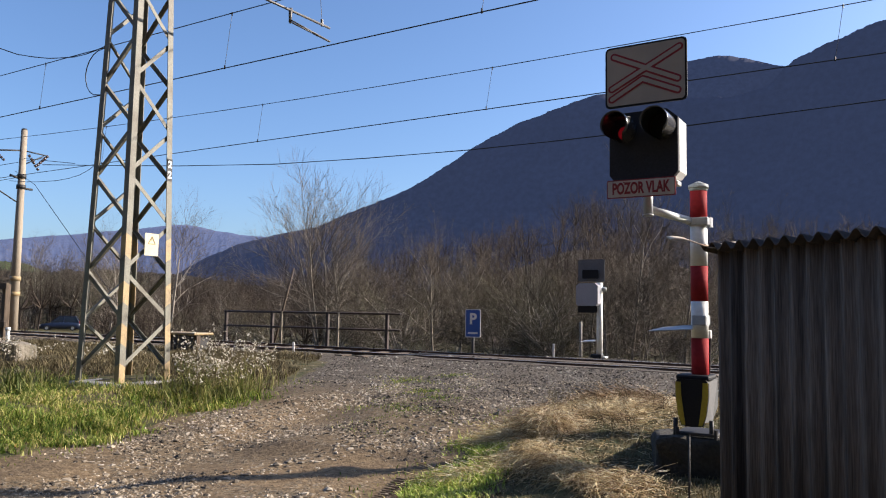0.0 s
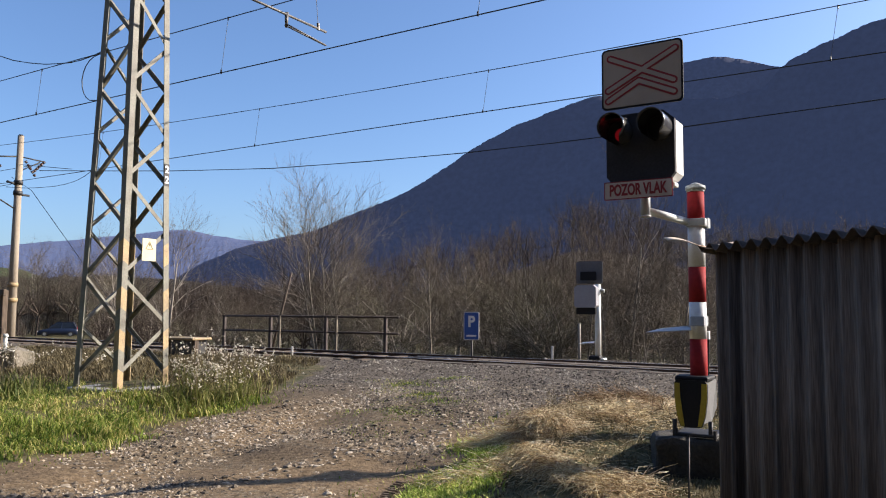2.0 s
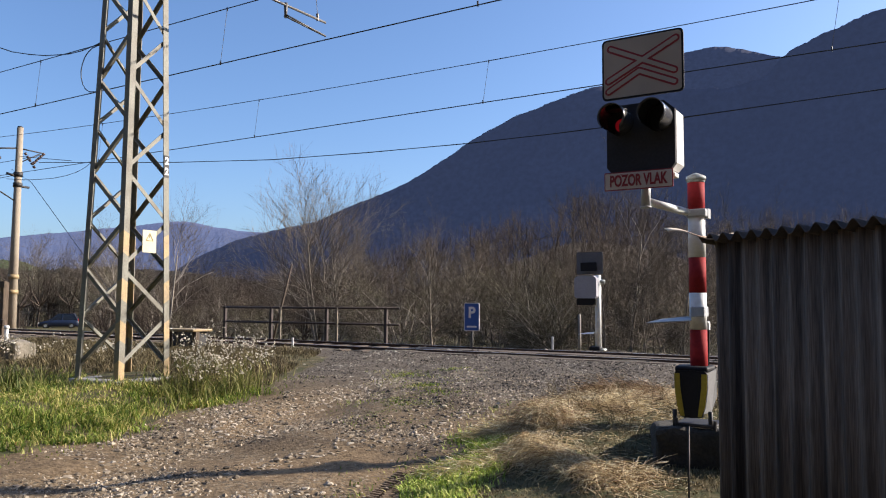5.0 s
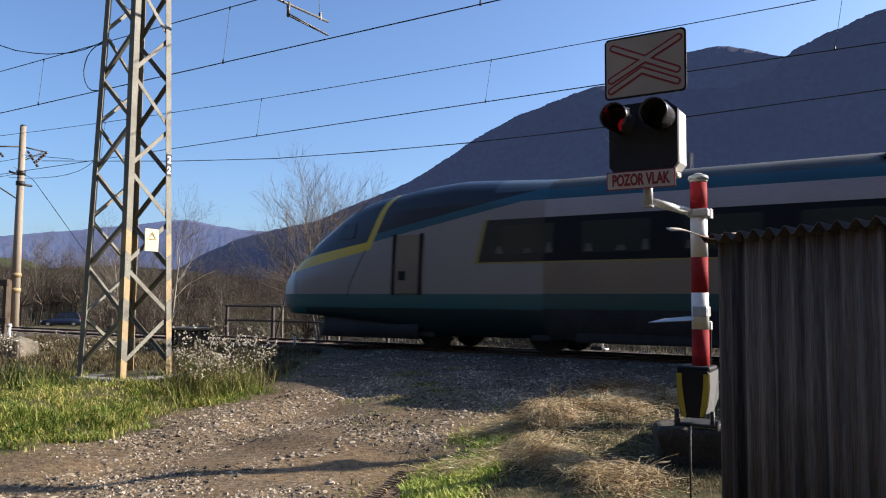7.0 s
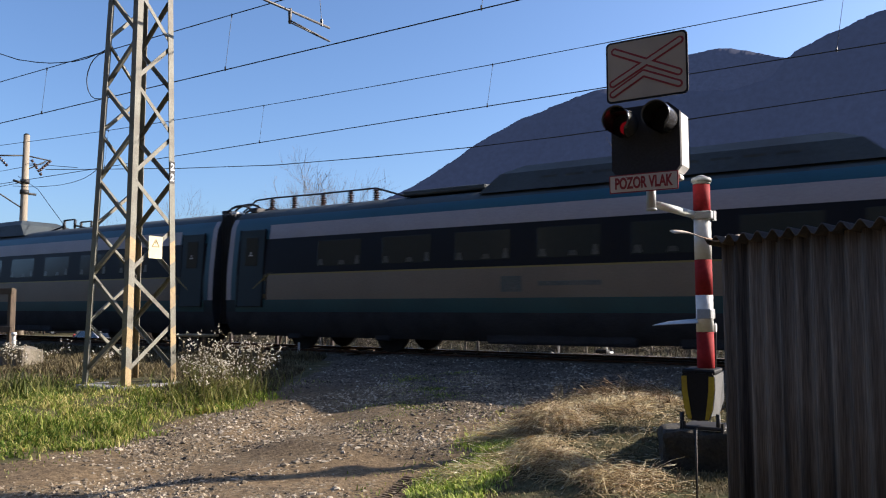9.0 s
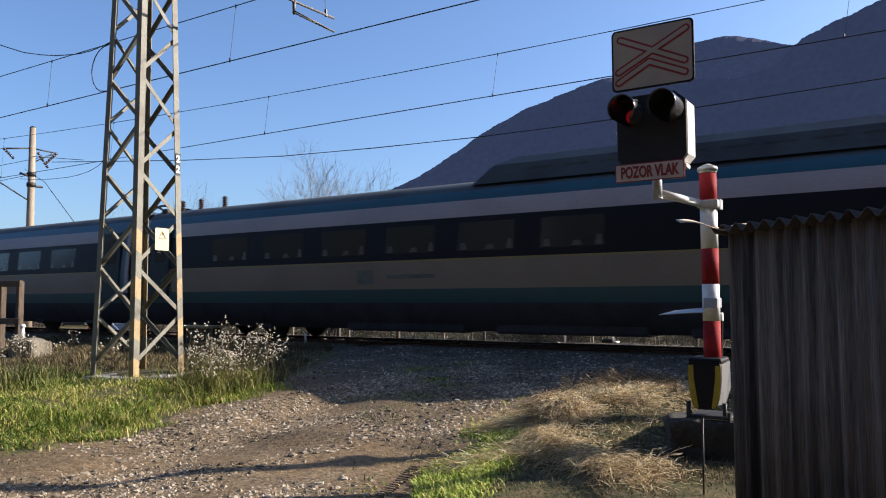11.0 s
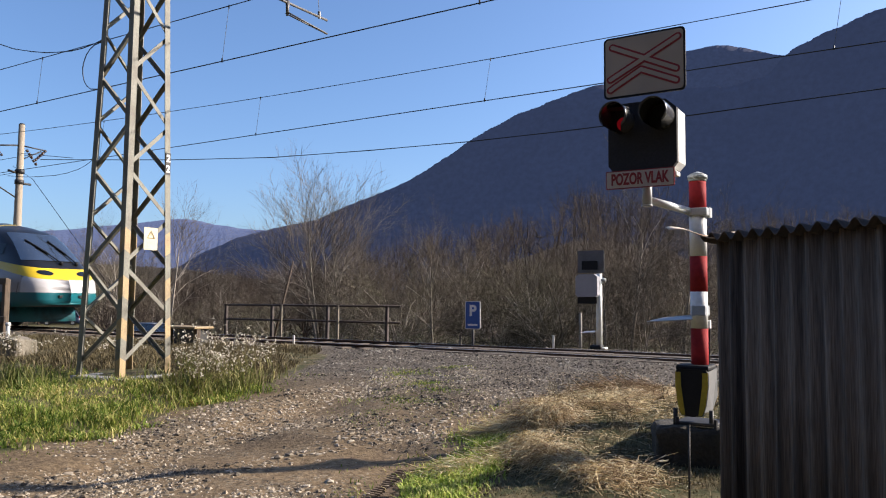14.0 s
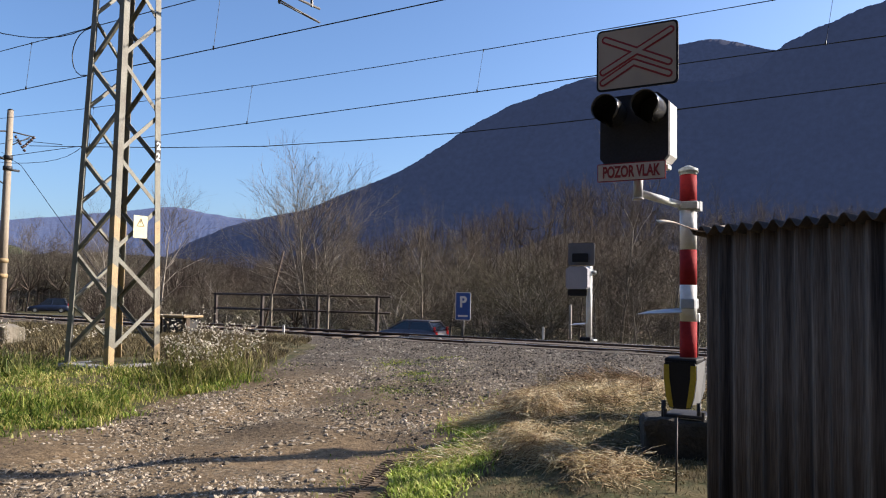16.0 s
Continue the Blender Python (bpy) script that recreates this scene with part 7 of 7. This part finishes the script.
def straw_heap():
    """Cut grass: a brown mat, a standing clump, a pale pad, and a ridge of fallen stems."""
    rng = np.random.default_rng(31)
    pale, brown = [], []

    def gz(x, y):
        return float(ground_z(x, y))

    def stem(segs, p, a, tilt, length, r, droop, pieces=3):
        p = np.array(p, float)
        for _ in range(pieces):
            d = np.array([math.cos(a) * math.cos(tilt), math.sin(a) * math.cos(tilt), math.sin(tilt)])
            q = p + d * length / pieces
            q[2] = max(q[2], gz(q[0], q[1]) + 0.004)
            segs.append((*p, *q, r, r * 0.85))
            p, tilt, a = q, tilt - droop * rng.uniform(0.2, 1.6), a + rng.normal(0, 0.38)

    def heap(segs, cx, cy, sx, sy, n, lay, wild, length, pile, tilt=0.12, droop=0.25, r=(0.0011, 0.003)):
        for _ in range(n):
            x, y = rng.normal(cx, sx), rng.normal(cy, sy)
            if x < float(right_edge(y)) + rng.normal(0.04, 0.08):
                continue
            up = pile * math.exp(-((x - cx) / sx) ** 2 / 2 - ((y - cy) / sy) ** 2 / 2) * rng.uniform(0.1, 1)
            stem(segs, (x, y, gz(x, y) + abs(rng.normal(0, 0.012)) + up), lay + rng.normal(0, wild), rng.normal(tilt, 0.25), rng.uniform(*length), rng.uniform(*r), droop)

    # the flat mat behind, in tufts of their own lay
    for i in range(95):
        t = rng.uniform(0, 1)
        cx, cy = 1.15 + 2.3 * t + rng.normal(0, 0.2), 9.0 + 0.7 * t + rng.normal(0, 0.5)
        heap(brown if rng.uniform() < 0.42 else pale, cx, cy, rng.uniform(0.06, 0.16), rng.uniform(0.06, 0.16), 70, rng.uniform(0, 6.3), 0.6, (0.08, 0.26), rng.uniform(0.01, 0.07), 0.08, 0.12)
    heap(brown, 2.6, 9.85, 0.28, 0.2, 420, 2.6, 0.8, (0.15, 0.32), 0.1, 0.5, 0.4)
    heap(brown, 2.1, 9.7, 0.16, 0.16, 240, 2.9, 0.8, (0.15, 0.3), 0.08, 0.5, 0.4)
    # the mound: matted stems thrown over one another, brown within and pale on top
    for _ in range(1900):
        a, f = rng.uniform(0, 2 * math.pi), abs(rng.normal(0, 0.5))
        x, y = 1.12 + math.cos(a) * f * 0.36, 8.12 + math.sin(a) * f * 0.34
        up = 0.2 * math.exp(-f * f * 1.6) * rng.uniform(0.15, 1)
        stem(brown if rng.uniform() < 0.5 else pale, (x, y, gz(x, y) + up), a + rng.normal(0, 1.0), rng.normal(0.25, 0.4), rng.uniform(0.12, 0.34), rng.uniform(0.001, 0.0026), 0.45, 4)
    # the pale pad
    heap(pale, 0.7, 8.2, 0.15, 0.1, 900, 3.05, 0.35, (0.14, 0.3), 0.05, 0.05, 0.12)
    # stems over the ridge, from its head down to the verge, lying across one another
    crest = ((0.8, 7.25, 0.12), (0.88, 6.95, 0.11), (0.98, 6.7, 0.1), (1.1, 6.45, 0.08), (1.24, 6.2, 0.06), (1.34, 5.98, 0.05))
    for cx, cy, pile in crest:
        for _ in range(310):
            x, y = rng.normal(cx, 0.1), rng.normal(cy, 0.1)
            up = pile * math.exp(-((x - cx) ** 2 + (y - cy) ** 2) / 0.02) * rng.uniform(0.1, 1)
            stem(pale if rng.uniform() < 0.78 else brown, (x, y, gz(x, y) + up), rng.choice([3.5, 5.2, 0.4, 2.4]) + rng.normal(0, 0.6), rng.normal(0.12, 0.32), rng.uniform(0.12, 0.36), rng.uniform(0.001, 0.0026), 0.4, 4)
    for _ in range(260):
        x, y = rng.normal(0.66, 0.09), rng.normal(7.1, 0.2)
        stem(pale if rng.uniform() < 0.7 else brown, (x, y, gz(x, y) + rng.uniform(0, 0.05)), rng.normal(3.6, 0.7), rng.normal(0.0, 0.25), rng.uniform(0.12, 0.36), rng.uniform(0.001, 0.0024), 0.2, 3)
    for _ in range(45):
        x, y = rng.normal(1.05, 0.22), rng.normal(7.1, 0.3)
        stem(pale, (x, y, gz(x, y)), rng.uniform(0, 6.3), rng.normal(0.8, 0.3), rng.uniform(0.14, 0.3), rng.uniform(0.0016, 0.0028), 0.5, 4)
    # fringe over the clover, tufts beside the footing, loose stems
    heap(pale, 0.32, 6.85, 0.2, 0.07, 260, 3.2, 0.35, (0.2, 0.4), 0.05)
    for cx, cy in ((1.4, 6.3), (1.6, 6.1), (1.4, 5.9)):
        heap(pale, cx, cy, 0.12, 0.12, 90, rng.uniform(0, 6.3), 0.8, (0.12, 0.32), 0.08, 0.25)
        heap(brown, cx, cy, 0.15, 0.15, 70, rng.uniform(0, 6.3), 0.8, (0.12, 0.3), 0.06, 0.25)
    heap(pale, 1.5, 7.5, 0.5, 0.5, 260, 0.6, 1.6, (0.08, 0.25), 0.0)
    heap(pale, 2.1, 8.75, 0.5, 0.4, 1100, 3.0, 1.0, (0.08, 0.28), 0.03)
    tagged(new("straw", tubes_mesh("straw", pale, M["straw"], 3)), "pale dry straw fallen in tufts over a low ridge", "straw", kind="stuff")
    tagged(new("dead_grass", tubes_mesh("dead_grass", brown, M["hay_brown"], 3)), "brown dead grass matted and standing in a clump", "grass", kind="stuff")
    # upright dead stalks
    segs = []
    for i in range(150):
        px, py = rng.uniform(0.9, 3.0), rng.uniform(6.6, 10.0)
        if px < right_edge(py) + 0.1:
            continue
        p = np.array([px, py, gz(px, py)])
        h = rng.uniform(0.1, 0.26) if i > 5 else rng.uniform(0.38, 0.5)
        if i <= 5:
            p = np.array([1.2 + 0.05 * i, 8.3 - 0.04 * i, gz(1.2, 8.3)])
        q = p + np.array([rng.normal(0, 0.08), rng.normal(0, 0.08), h])
        segs.append((*p, *q, 0.003, 0.0015))
        for _ in range(3):
            m_ = p + (q - p) * rng.uniform(0.5, 1)
            segs.append((*m_, *(m_ + rng.normal(0, 0.05, 3) + [0, 0, 0.04]), 0.0018, 0.001))
    me = tubes_mesh("dead_stalks", segs, M["dry"], 3)
    tagged(new("dead_stalks", me), "thin dead weed stalks standing in the straw", "stalks", kind="stuff")


straw_heap()


def weeds(name, spots, seed):
    """Weeds gone to seed: branching stalks with white woolly heads."""
    rng = np.random.default_rng(seed)
    segs, heads = [], []
    for cx, cy, sx, sy, n, h in spots:
        for i in range(n):
            x, y = rng.normal(cx, sx), rng.normal(cy, sy)
            p = np.array([x, y, float(ground_z(x, y))])
            hh = h * rng.uniform(0.5, 1.1)
            q = p + np.array([rng.normal(0, 0.12) * hh, rng.normal(0, 0.12) * hh, hh])
            segs.append((*p, *q, 0.004, 0.002))
            for k in range(7):
                t = rng.uniform(0.45, 1.0)
                m_ = p + (q - p) * t
                a = rng.uniform(0, 2 * math.pi)
                e = m_ + np.array([math.cos(a) * 0.09, math.sin(a) * 0.09, 0.1]) * rng.uniform(0.5, 1.2)
                segs.append((*m_, *e, 0.002, 0.0012))
                for _ in range(3):
                    c = e + rng.normal(0, 0.018, 3)
                    v = rng.normal(0, 1, 3)
                    v *= rng.uniform(0.008, 0.017) / np.linalg.norm(v)
                    if rng.uniform() < 0.55:
                        heads.append((*(c - v), *(c + v), 0.0085, 0.006))
            for k in range(5):
                m_ = p + (q - p) * rng.uniform(0.05, 0.7)
                a = rng.uniform(0, 2 * math.pi)
                segs.append((*m_, *(m_ + np.array([math.cos(a), math.sin(a), 0.3]) * 0.09), 0.004, 0.001))
    me = tubes_mesh(name, segs, M["dry"], 3)
    w = tagged(new(name, me), "tall weeds gone to seed with white woolly heads", "weeds", kind="stuff")
    o = new("seed_heads", tubes_mesh("seed_heads", heads, M["fluff"], 5))
    o.parent = w
    return w


weeds("seeding_weeds", [(-3.5, 11.2, 0.22, 0.25, 28, 0.78), (-3.35, 11.8, 0.25, 0.3, 22, 0.76), (-2.85, 12.2, 0.12, 0.25, 14, 0.8)], 41)
weeds("seeding_weeds", [(-6.75, 10.6, 0.25, 0.3, 12, 0.5), (-7.6, 13.4, 0.7, 0.5, 26, 0.42), (-5.6, 13.2, 0.5, 0.3, 10, 0.35)], 42)


def stones(name, pts, size, material, seed, label, category, coarse=False):
    rng = np.random.default_rng(seed)
    bm = bmesh.new()
    if coarse:
        bmesh.ops.create_icosphere(bm, subdivisions=1, radius=1)
    else:
        for p in ((1, 0, 0), (-1, 0.1, 0), (0.1, 1, 0.1), (0, -1, 0), (0.1, 0, 1), (0, 0.1, -1)):
            bm.verts.new(p)
        bmesh.ops.convex_hull(bm, input=bm.verts)
        bm.verts.index_update()
    base = np.array([v.co[:] for v in bm.verts])
    tri = np.array([[v.index for v in f.verts] for f in bm.faces])
    bm.free()
    n, nv = len(pts), len(base)
    sz = size * np.exp(np.clip(rng.normal(0, 0.48, n), -1.2, 0.85))
    sc = rng.uniform(0.6, 1.25, (n, 1, 3)) * np.array([1, 1, 0.62])
    co = base[None] * sc * (1 + rng.uniform(-0.36, 0.3, (n, nv, 1))) * sz[:, None, None]
    a = rng.uniform(0, 2 * math.pi, n)
    ca, sa = np.cos(a)[:, None], np.sin(a)[:, None]
    xy = np.stack([co[..., 0] * ca - co[..., 1] * sa, co[..., 0] * sa + co[..., 1] * ca, co[..., 2]], -1)
    co = (xy + (pts + np.column_stack([np.zeros((n, 2)), sz * 0.1]))[:, None, :]).reshape(-1, 3)
    f = (tri[None] + (np.arange(n) * nv)[:, None, None]).reshape(-1, 3)
    me = bpy.data.meshes.new(name)
    me.vertices.add(len(co))
    me.vertices.foreach_set("co", co.ravel())
    me.loops.add(f.size)
    me.loops.foreach_set("vertex_index", f.ravel())
    me.polygons.add(len(f))
    me.polygons.foreach_set("loop_start", np.arange(0, f.size, 3))
    me.polygons.foreach_set("use_smooth", np.zeros(len(f), bool))
    me.update(calc_edges=True)
    me.materials.append(material)
    return tagged(new(name, me), label, category, kind="stuff")


rng = np.random.default_rng(51)
on_road = lambda x, y: sstep(-0.3, 0.4, x - left_edge(y)) * sstep(-0.2, 0.4, right_edge(y) - x)
patchy = lambda x, y: 0.22 + 0.78 * sstep(0.3, 0.6, 0.5 * clumpy(x, y, 1.1) + 0.5 * clumpy(x + 3, y * 0.8, 2.3))
stones("road_gravel", spread_pts(104000, -5.6, 3.2, 4.8, 13.0, lambda x, y: on_road(x, y) * patchy(x, y) ** 2, rng), 0.0125, M["stone"], 52, "loose pale gravel scattered on the earth track", "gravel")
stones("loose_stones", spread_pts(11000, -5.6, 3.0, 5.0, 11.5, lambda x, y: on_road(x, y) * (clumpy(x, y, 1.9) > 0.4), rng), 0.018, M["stone"], 53, "larger loose stones on the earth track", "stones", True)
stones("ballast_gravel", spread_pts(62000, -6, 7, 8.5, 19, lambda x, y: sstep(8.6, 10.5, x * N.x + y * N.y) * sstep(17.6, 17.0, x * N.x + y * N.y) * sstep(-0.5, 0.3, x - left_edge(y)) * (np.abs(x * N.x + y * N.y - TRACK) > 1.3), rng),
       0.0165, M["ballast"], 54, "dark ballast gravel at the crossing", "gravel")
stones("track_ballast", spread_pts(26000, -30, 8, 6, 36, lambda x, y: 1.0 * (np.abs(x * N.x + y * N.y - TRACK) < 2.1), rng), 0.024, M["ballast"], 55, "dark ballast between the sleepers", "ballast")


# ---- cars on the road beyond ----
def car_paint(name, c):
    return mat(name, c, 0.35, 0.0, 0.05, 2, 40, 0.0)


def car(name_label, paint, m, long=4.2, tall=1.46, estate=False):
    """A small car: lofted body, glass, lamps, four wheels. It faces local +x."""
    c = thing("car", m, name_label, "car", group="cars")
    xs = [-2.1, -2.05, -1.75, -1.3, -0.7, 0.0, 0.35, 0.75, 1.25, 1.8, 2.05, 2.1]
    top = [0.62, 0.9, 0.98, 1.0, 1.0, 1.0, 0.99, 0.97, 0.9, 0.78, 0.66, 0.5]
    wid = [0.66, 0.76, 0.82, 0.85, 0.86, 0.86, 0.86, 0.86, 0.85, 0.8, 0.7, 0.6]
    bm = bmesh.new()
    rings = []
    for x, z, w in zip(xs, top, wid):
        half = [(w * 0.92, 0.22), (w, 0.42), (w * 1.01, 0.62 if z > 0.7 else 0.5), (w * 0.95, z - 0.04), (w * 0.82, z)]
        pts = half + [(-y, zz) for y, zz in half[::-1]]
        rings.append([bm.verts.new((x * long / 4.2, y, zz)) for y, zz in pts])
    for a, b in zip(rings, rings[1:]):
        n = len(a)
        for k in range(n):
            bm.faces.new((a[k], a[(k + 1) % n], b[(k + 1) % n], b[k])).smooth = True
    bm.faces.new(rings[0][::-1])
    bm.faces.new(rings[-1])
    bmesh.ops.recalc_face_normals(bm, faces=bm.faces)
    part("body", bm, paint, c)
    # cabin: glass, then roof and pillars over it
    ks = long / 4.2
    back = (-1.95 if estate else -1.75) * ks

    def ring(z, xb, xf, w):
        return [Vector((xf, w, z)), Vector((xb, w, z)), Vector((xb, -w, z)), Vector((xf, -w, z))]

    bm = bmesh.new()
    lo, hi = ring(0.96, back, 1.0 * ks, 0.76), ring(tall - 0.06, back + 0.4 * ks, 0.12 * ks, 0.6)
    lo_v, hi_v = [bm.verts.new(p) for p in lo], [bm.verts.new(p) for p in hi]
    for k in range(4):
        bm.faces.new((lo_v[k], lo_v[(k + 1) % 4], hi_v[(k + 1) % 4], hi_v[k]))
    bm.faces.new(hi_v)
    bm.faces.new(lo_v[::-1])
    bmesh.ops.recalc_face_normals(bm, faces=bm.faces)
    part("glass", bm, M["glass_dark"], c, "dark car windows")
    bm = bmesh.new()
    box(bm, ((back + 0.52 * ks) / 2, 0, tall - 0.04), (0.2 * ks - back - 0.35 * ks, 1.24, 0.08), bevel=0.035)
    for a, b in zip(lo, hi):
        for s in (1,):
            tube(bm, a, b, 0.045, seg=6)
    mid_lo, mid_hi = Vector((-0.35, 0.765, 0.96)), Vector((-0.42, 0.605, tall - 0.06))
    for sy in (1, -1):
        tube(bm, (mid_lo.x, sy * mid_lo.y, mid_lo.z), (mid_hi.x, sy * mid_hi.y, mid_hi.z), 0.035, seg=6)
    part("roof", bm, paint, c)
    for sx in (-1.3, 1.32):
        for sy in (-0.78, 0.78):
            bm = bmesh.new()
            tube(bm, (0, -0.1, 0), (0, 0.1, 0), 0.31, seg=20)
            tube(bm, (0, -0.105, 0), (0, 0.105, 0), 0.19, seg=14, mi=1)
            w = part("wheel", bm, [M["tyre"], M["galv"]], c)
            w.location = (sx * ks, sy, 0.31)
    for sy in (-0.6, 0.6):
        bm = bmesh.new()
        box(bm, (-2.06 * long / 4.2, sy, 0.82), (0.08, 0.22, 0.2), bevel=0.02)
        box(bm, (-1.98 * ks, sy * 1.12, 0.98), (0.1, 0.12, 0.34), bevel=0.02)
        part("tail_lamp", bm, M["tail_red"], c, "red tail lamp")
        bm = bmesh.new()
        box(bm, (2.03 * long / 4.2, sy, 0.62), (0.1, 0.28, 0.12), bevel=0.02)
        part("headlamp", bm, M["white"], c, "clear headlamp")
    return c


M["tail_red"] = mat("tail_lamp_red", (0.55, 0.02, 0.02), 0.2, 0, 0.1, 4, 40, 0.0)
M["car_slate"] = car_paint("slate_blue_car_paint", (0.13, 0.115, 0.13))
M["car_blue"] = car_paint("dark_blue_car_paint", (0.012, 0.02, 0.045))
M["car_grey"] = car_paint("pale_grey_car_paint", (0.45, 0.48, 0.52))
M["car_dusk"] = car_paint("slate_car_paint", (0.12, 0.12, 0.155))
ROAD_Z = -2.053
RIGHTWARD, LEFTWARD = pose(0, 0, 0, 0, 0, -math.degrees(THETA)), pose(0, 0, 0, 0, 0, RAIL_TURN)
car_a = car("slate-grey estate car driving along the far road", M["car_dusk"], Matrix(), 4.6, 1.46, True)
car_b = car("slate-blue hatchback driving along the far road", M["car_slate"], Matrix(), 4.2, 1.48, True)
car_c = car("pale grey car driving along the far road", M["car_grey"], Matrix(), 4.9, 1.5)
car_d = car("white car driving along the far road", M["white"], Matrix(), 4.2, 1.46)
CARS = [(car_a, 28.6, 14.5, -27.0, 32.8, RIGHTWARD), (car_b, 12.55, 15.6, 27.9, 36.0, LEFTWARD), (car_c, 23.2, 12.0, -24.6, 32.8, RIGHTWARD), (car_d, 55.9, 8.7, -23.1, 32.8, RIGHTWARD)]
x, y = at_az(-26.2, 104)
car("dark blue car parked beyond the railway", M["car_blue"], Matrix.Translation((x, y, float(ground_z(x, y)) - 0.02)) @ pose(0, 0, 0, 0, 0, 200), 4.5, 1.75, True)


# ---- what moves ----
SPEED = 28.74


def motions():
    def at(t):
        return Matrix.Translation(rail_at(13.63 + SPEED * (t - 7.0), TRACK, -0.06)) @ pose(0, 0, 0, 0, 0, RAIL_TURN)

    walk(train, [(t, at(t)) for t in range(0, 17, 2)])
    # cars: distance along the road at a moment, speed, lane
    for c, s0, t0, v, lane, turn in CARS:
        walk(c, [(t, Matrix.Translation(rail_at(s0 + v * (t - t0), lane, ROAD_Z)) @ turn) for t in range(0, 17, 2)])
    # flashing lamps: each stand-in flap is up for half of every second, until the crossing clears
    for k, (flap, hinge) in enumerate(SHUTTERS):
        rows = [(0.0, k == 0)]
        for n in range(0, 15):
            on = n - 0.25 + 0.5 * k
            for t, up in ((on - 0.034, False), (on, True), (on + 0.45, True), (on + 0.484, False)):
                if 0.05 < t < 14.8:
                    rows.append((t, up))
        rows.append((14.85, False))
        rows.append((16.0, False))
        walk(flap, [(t, hinge @ pose(0, 0, 0, -86 if up else 0)) for t, up in rows])


motions()
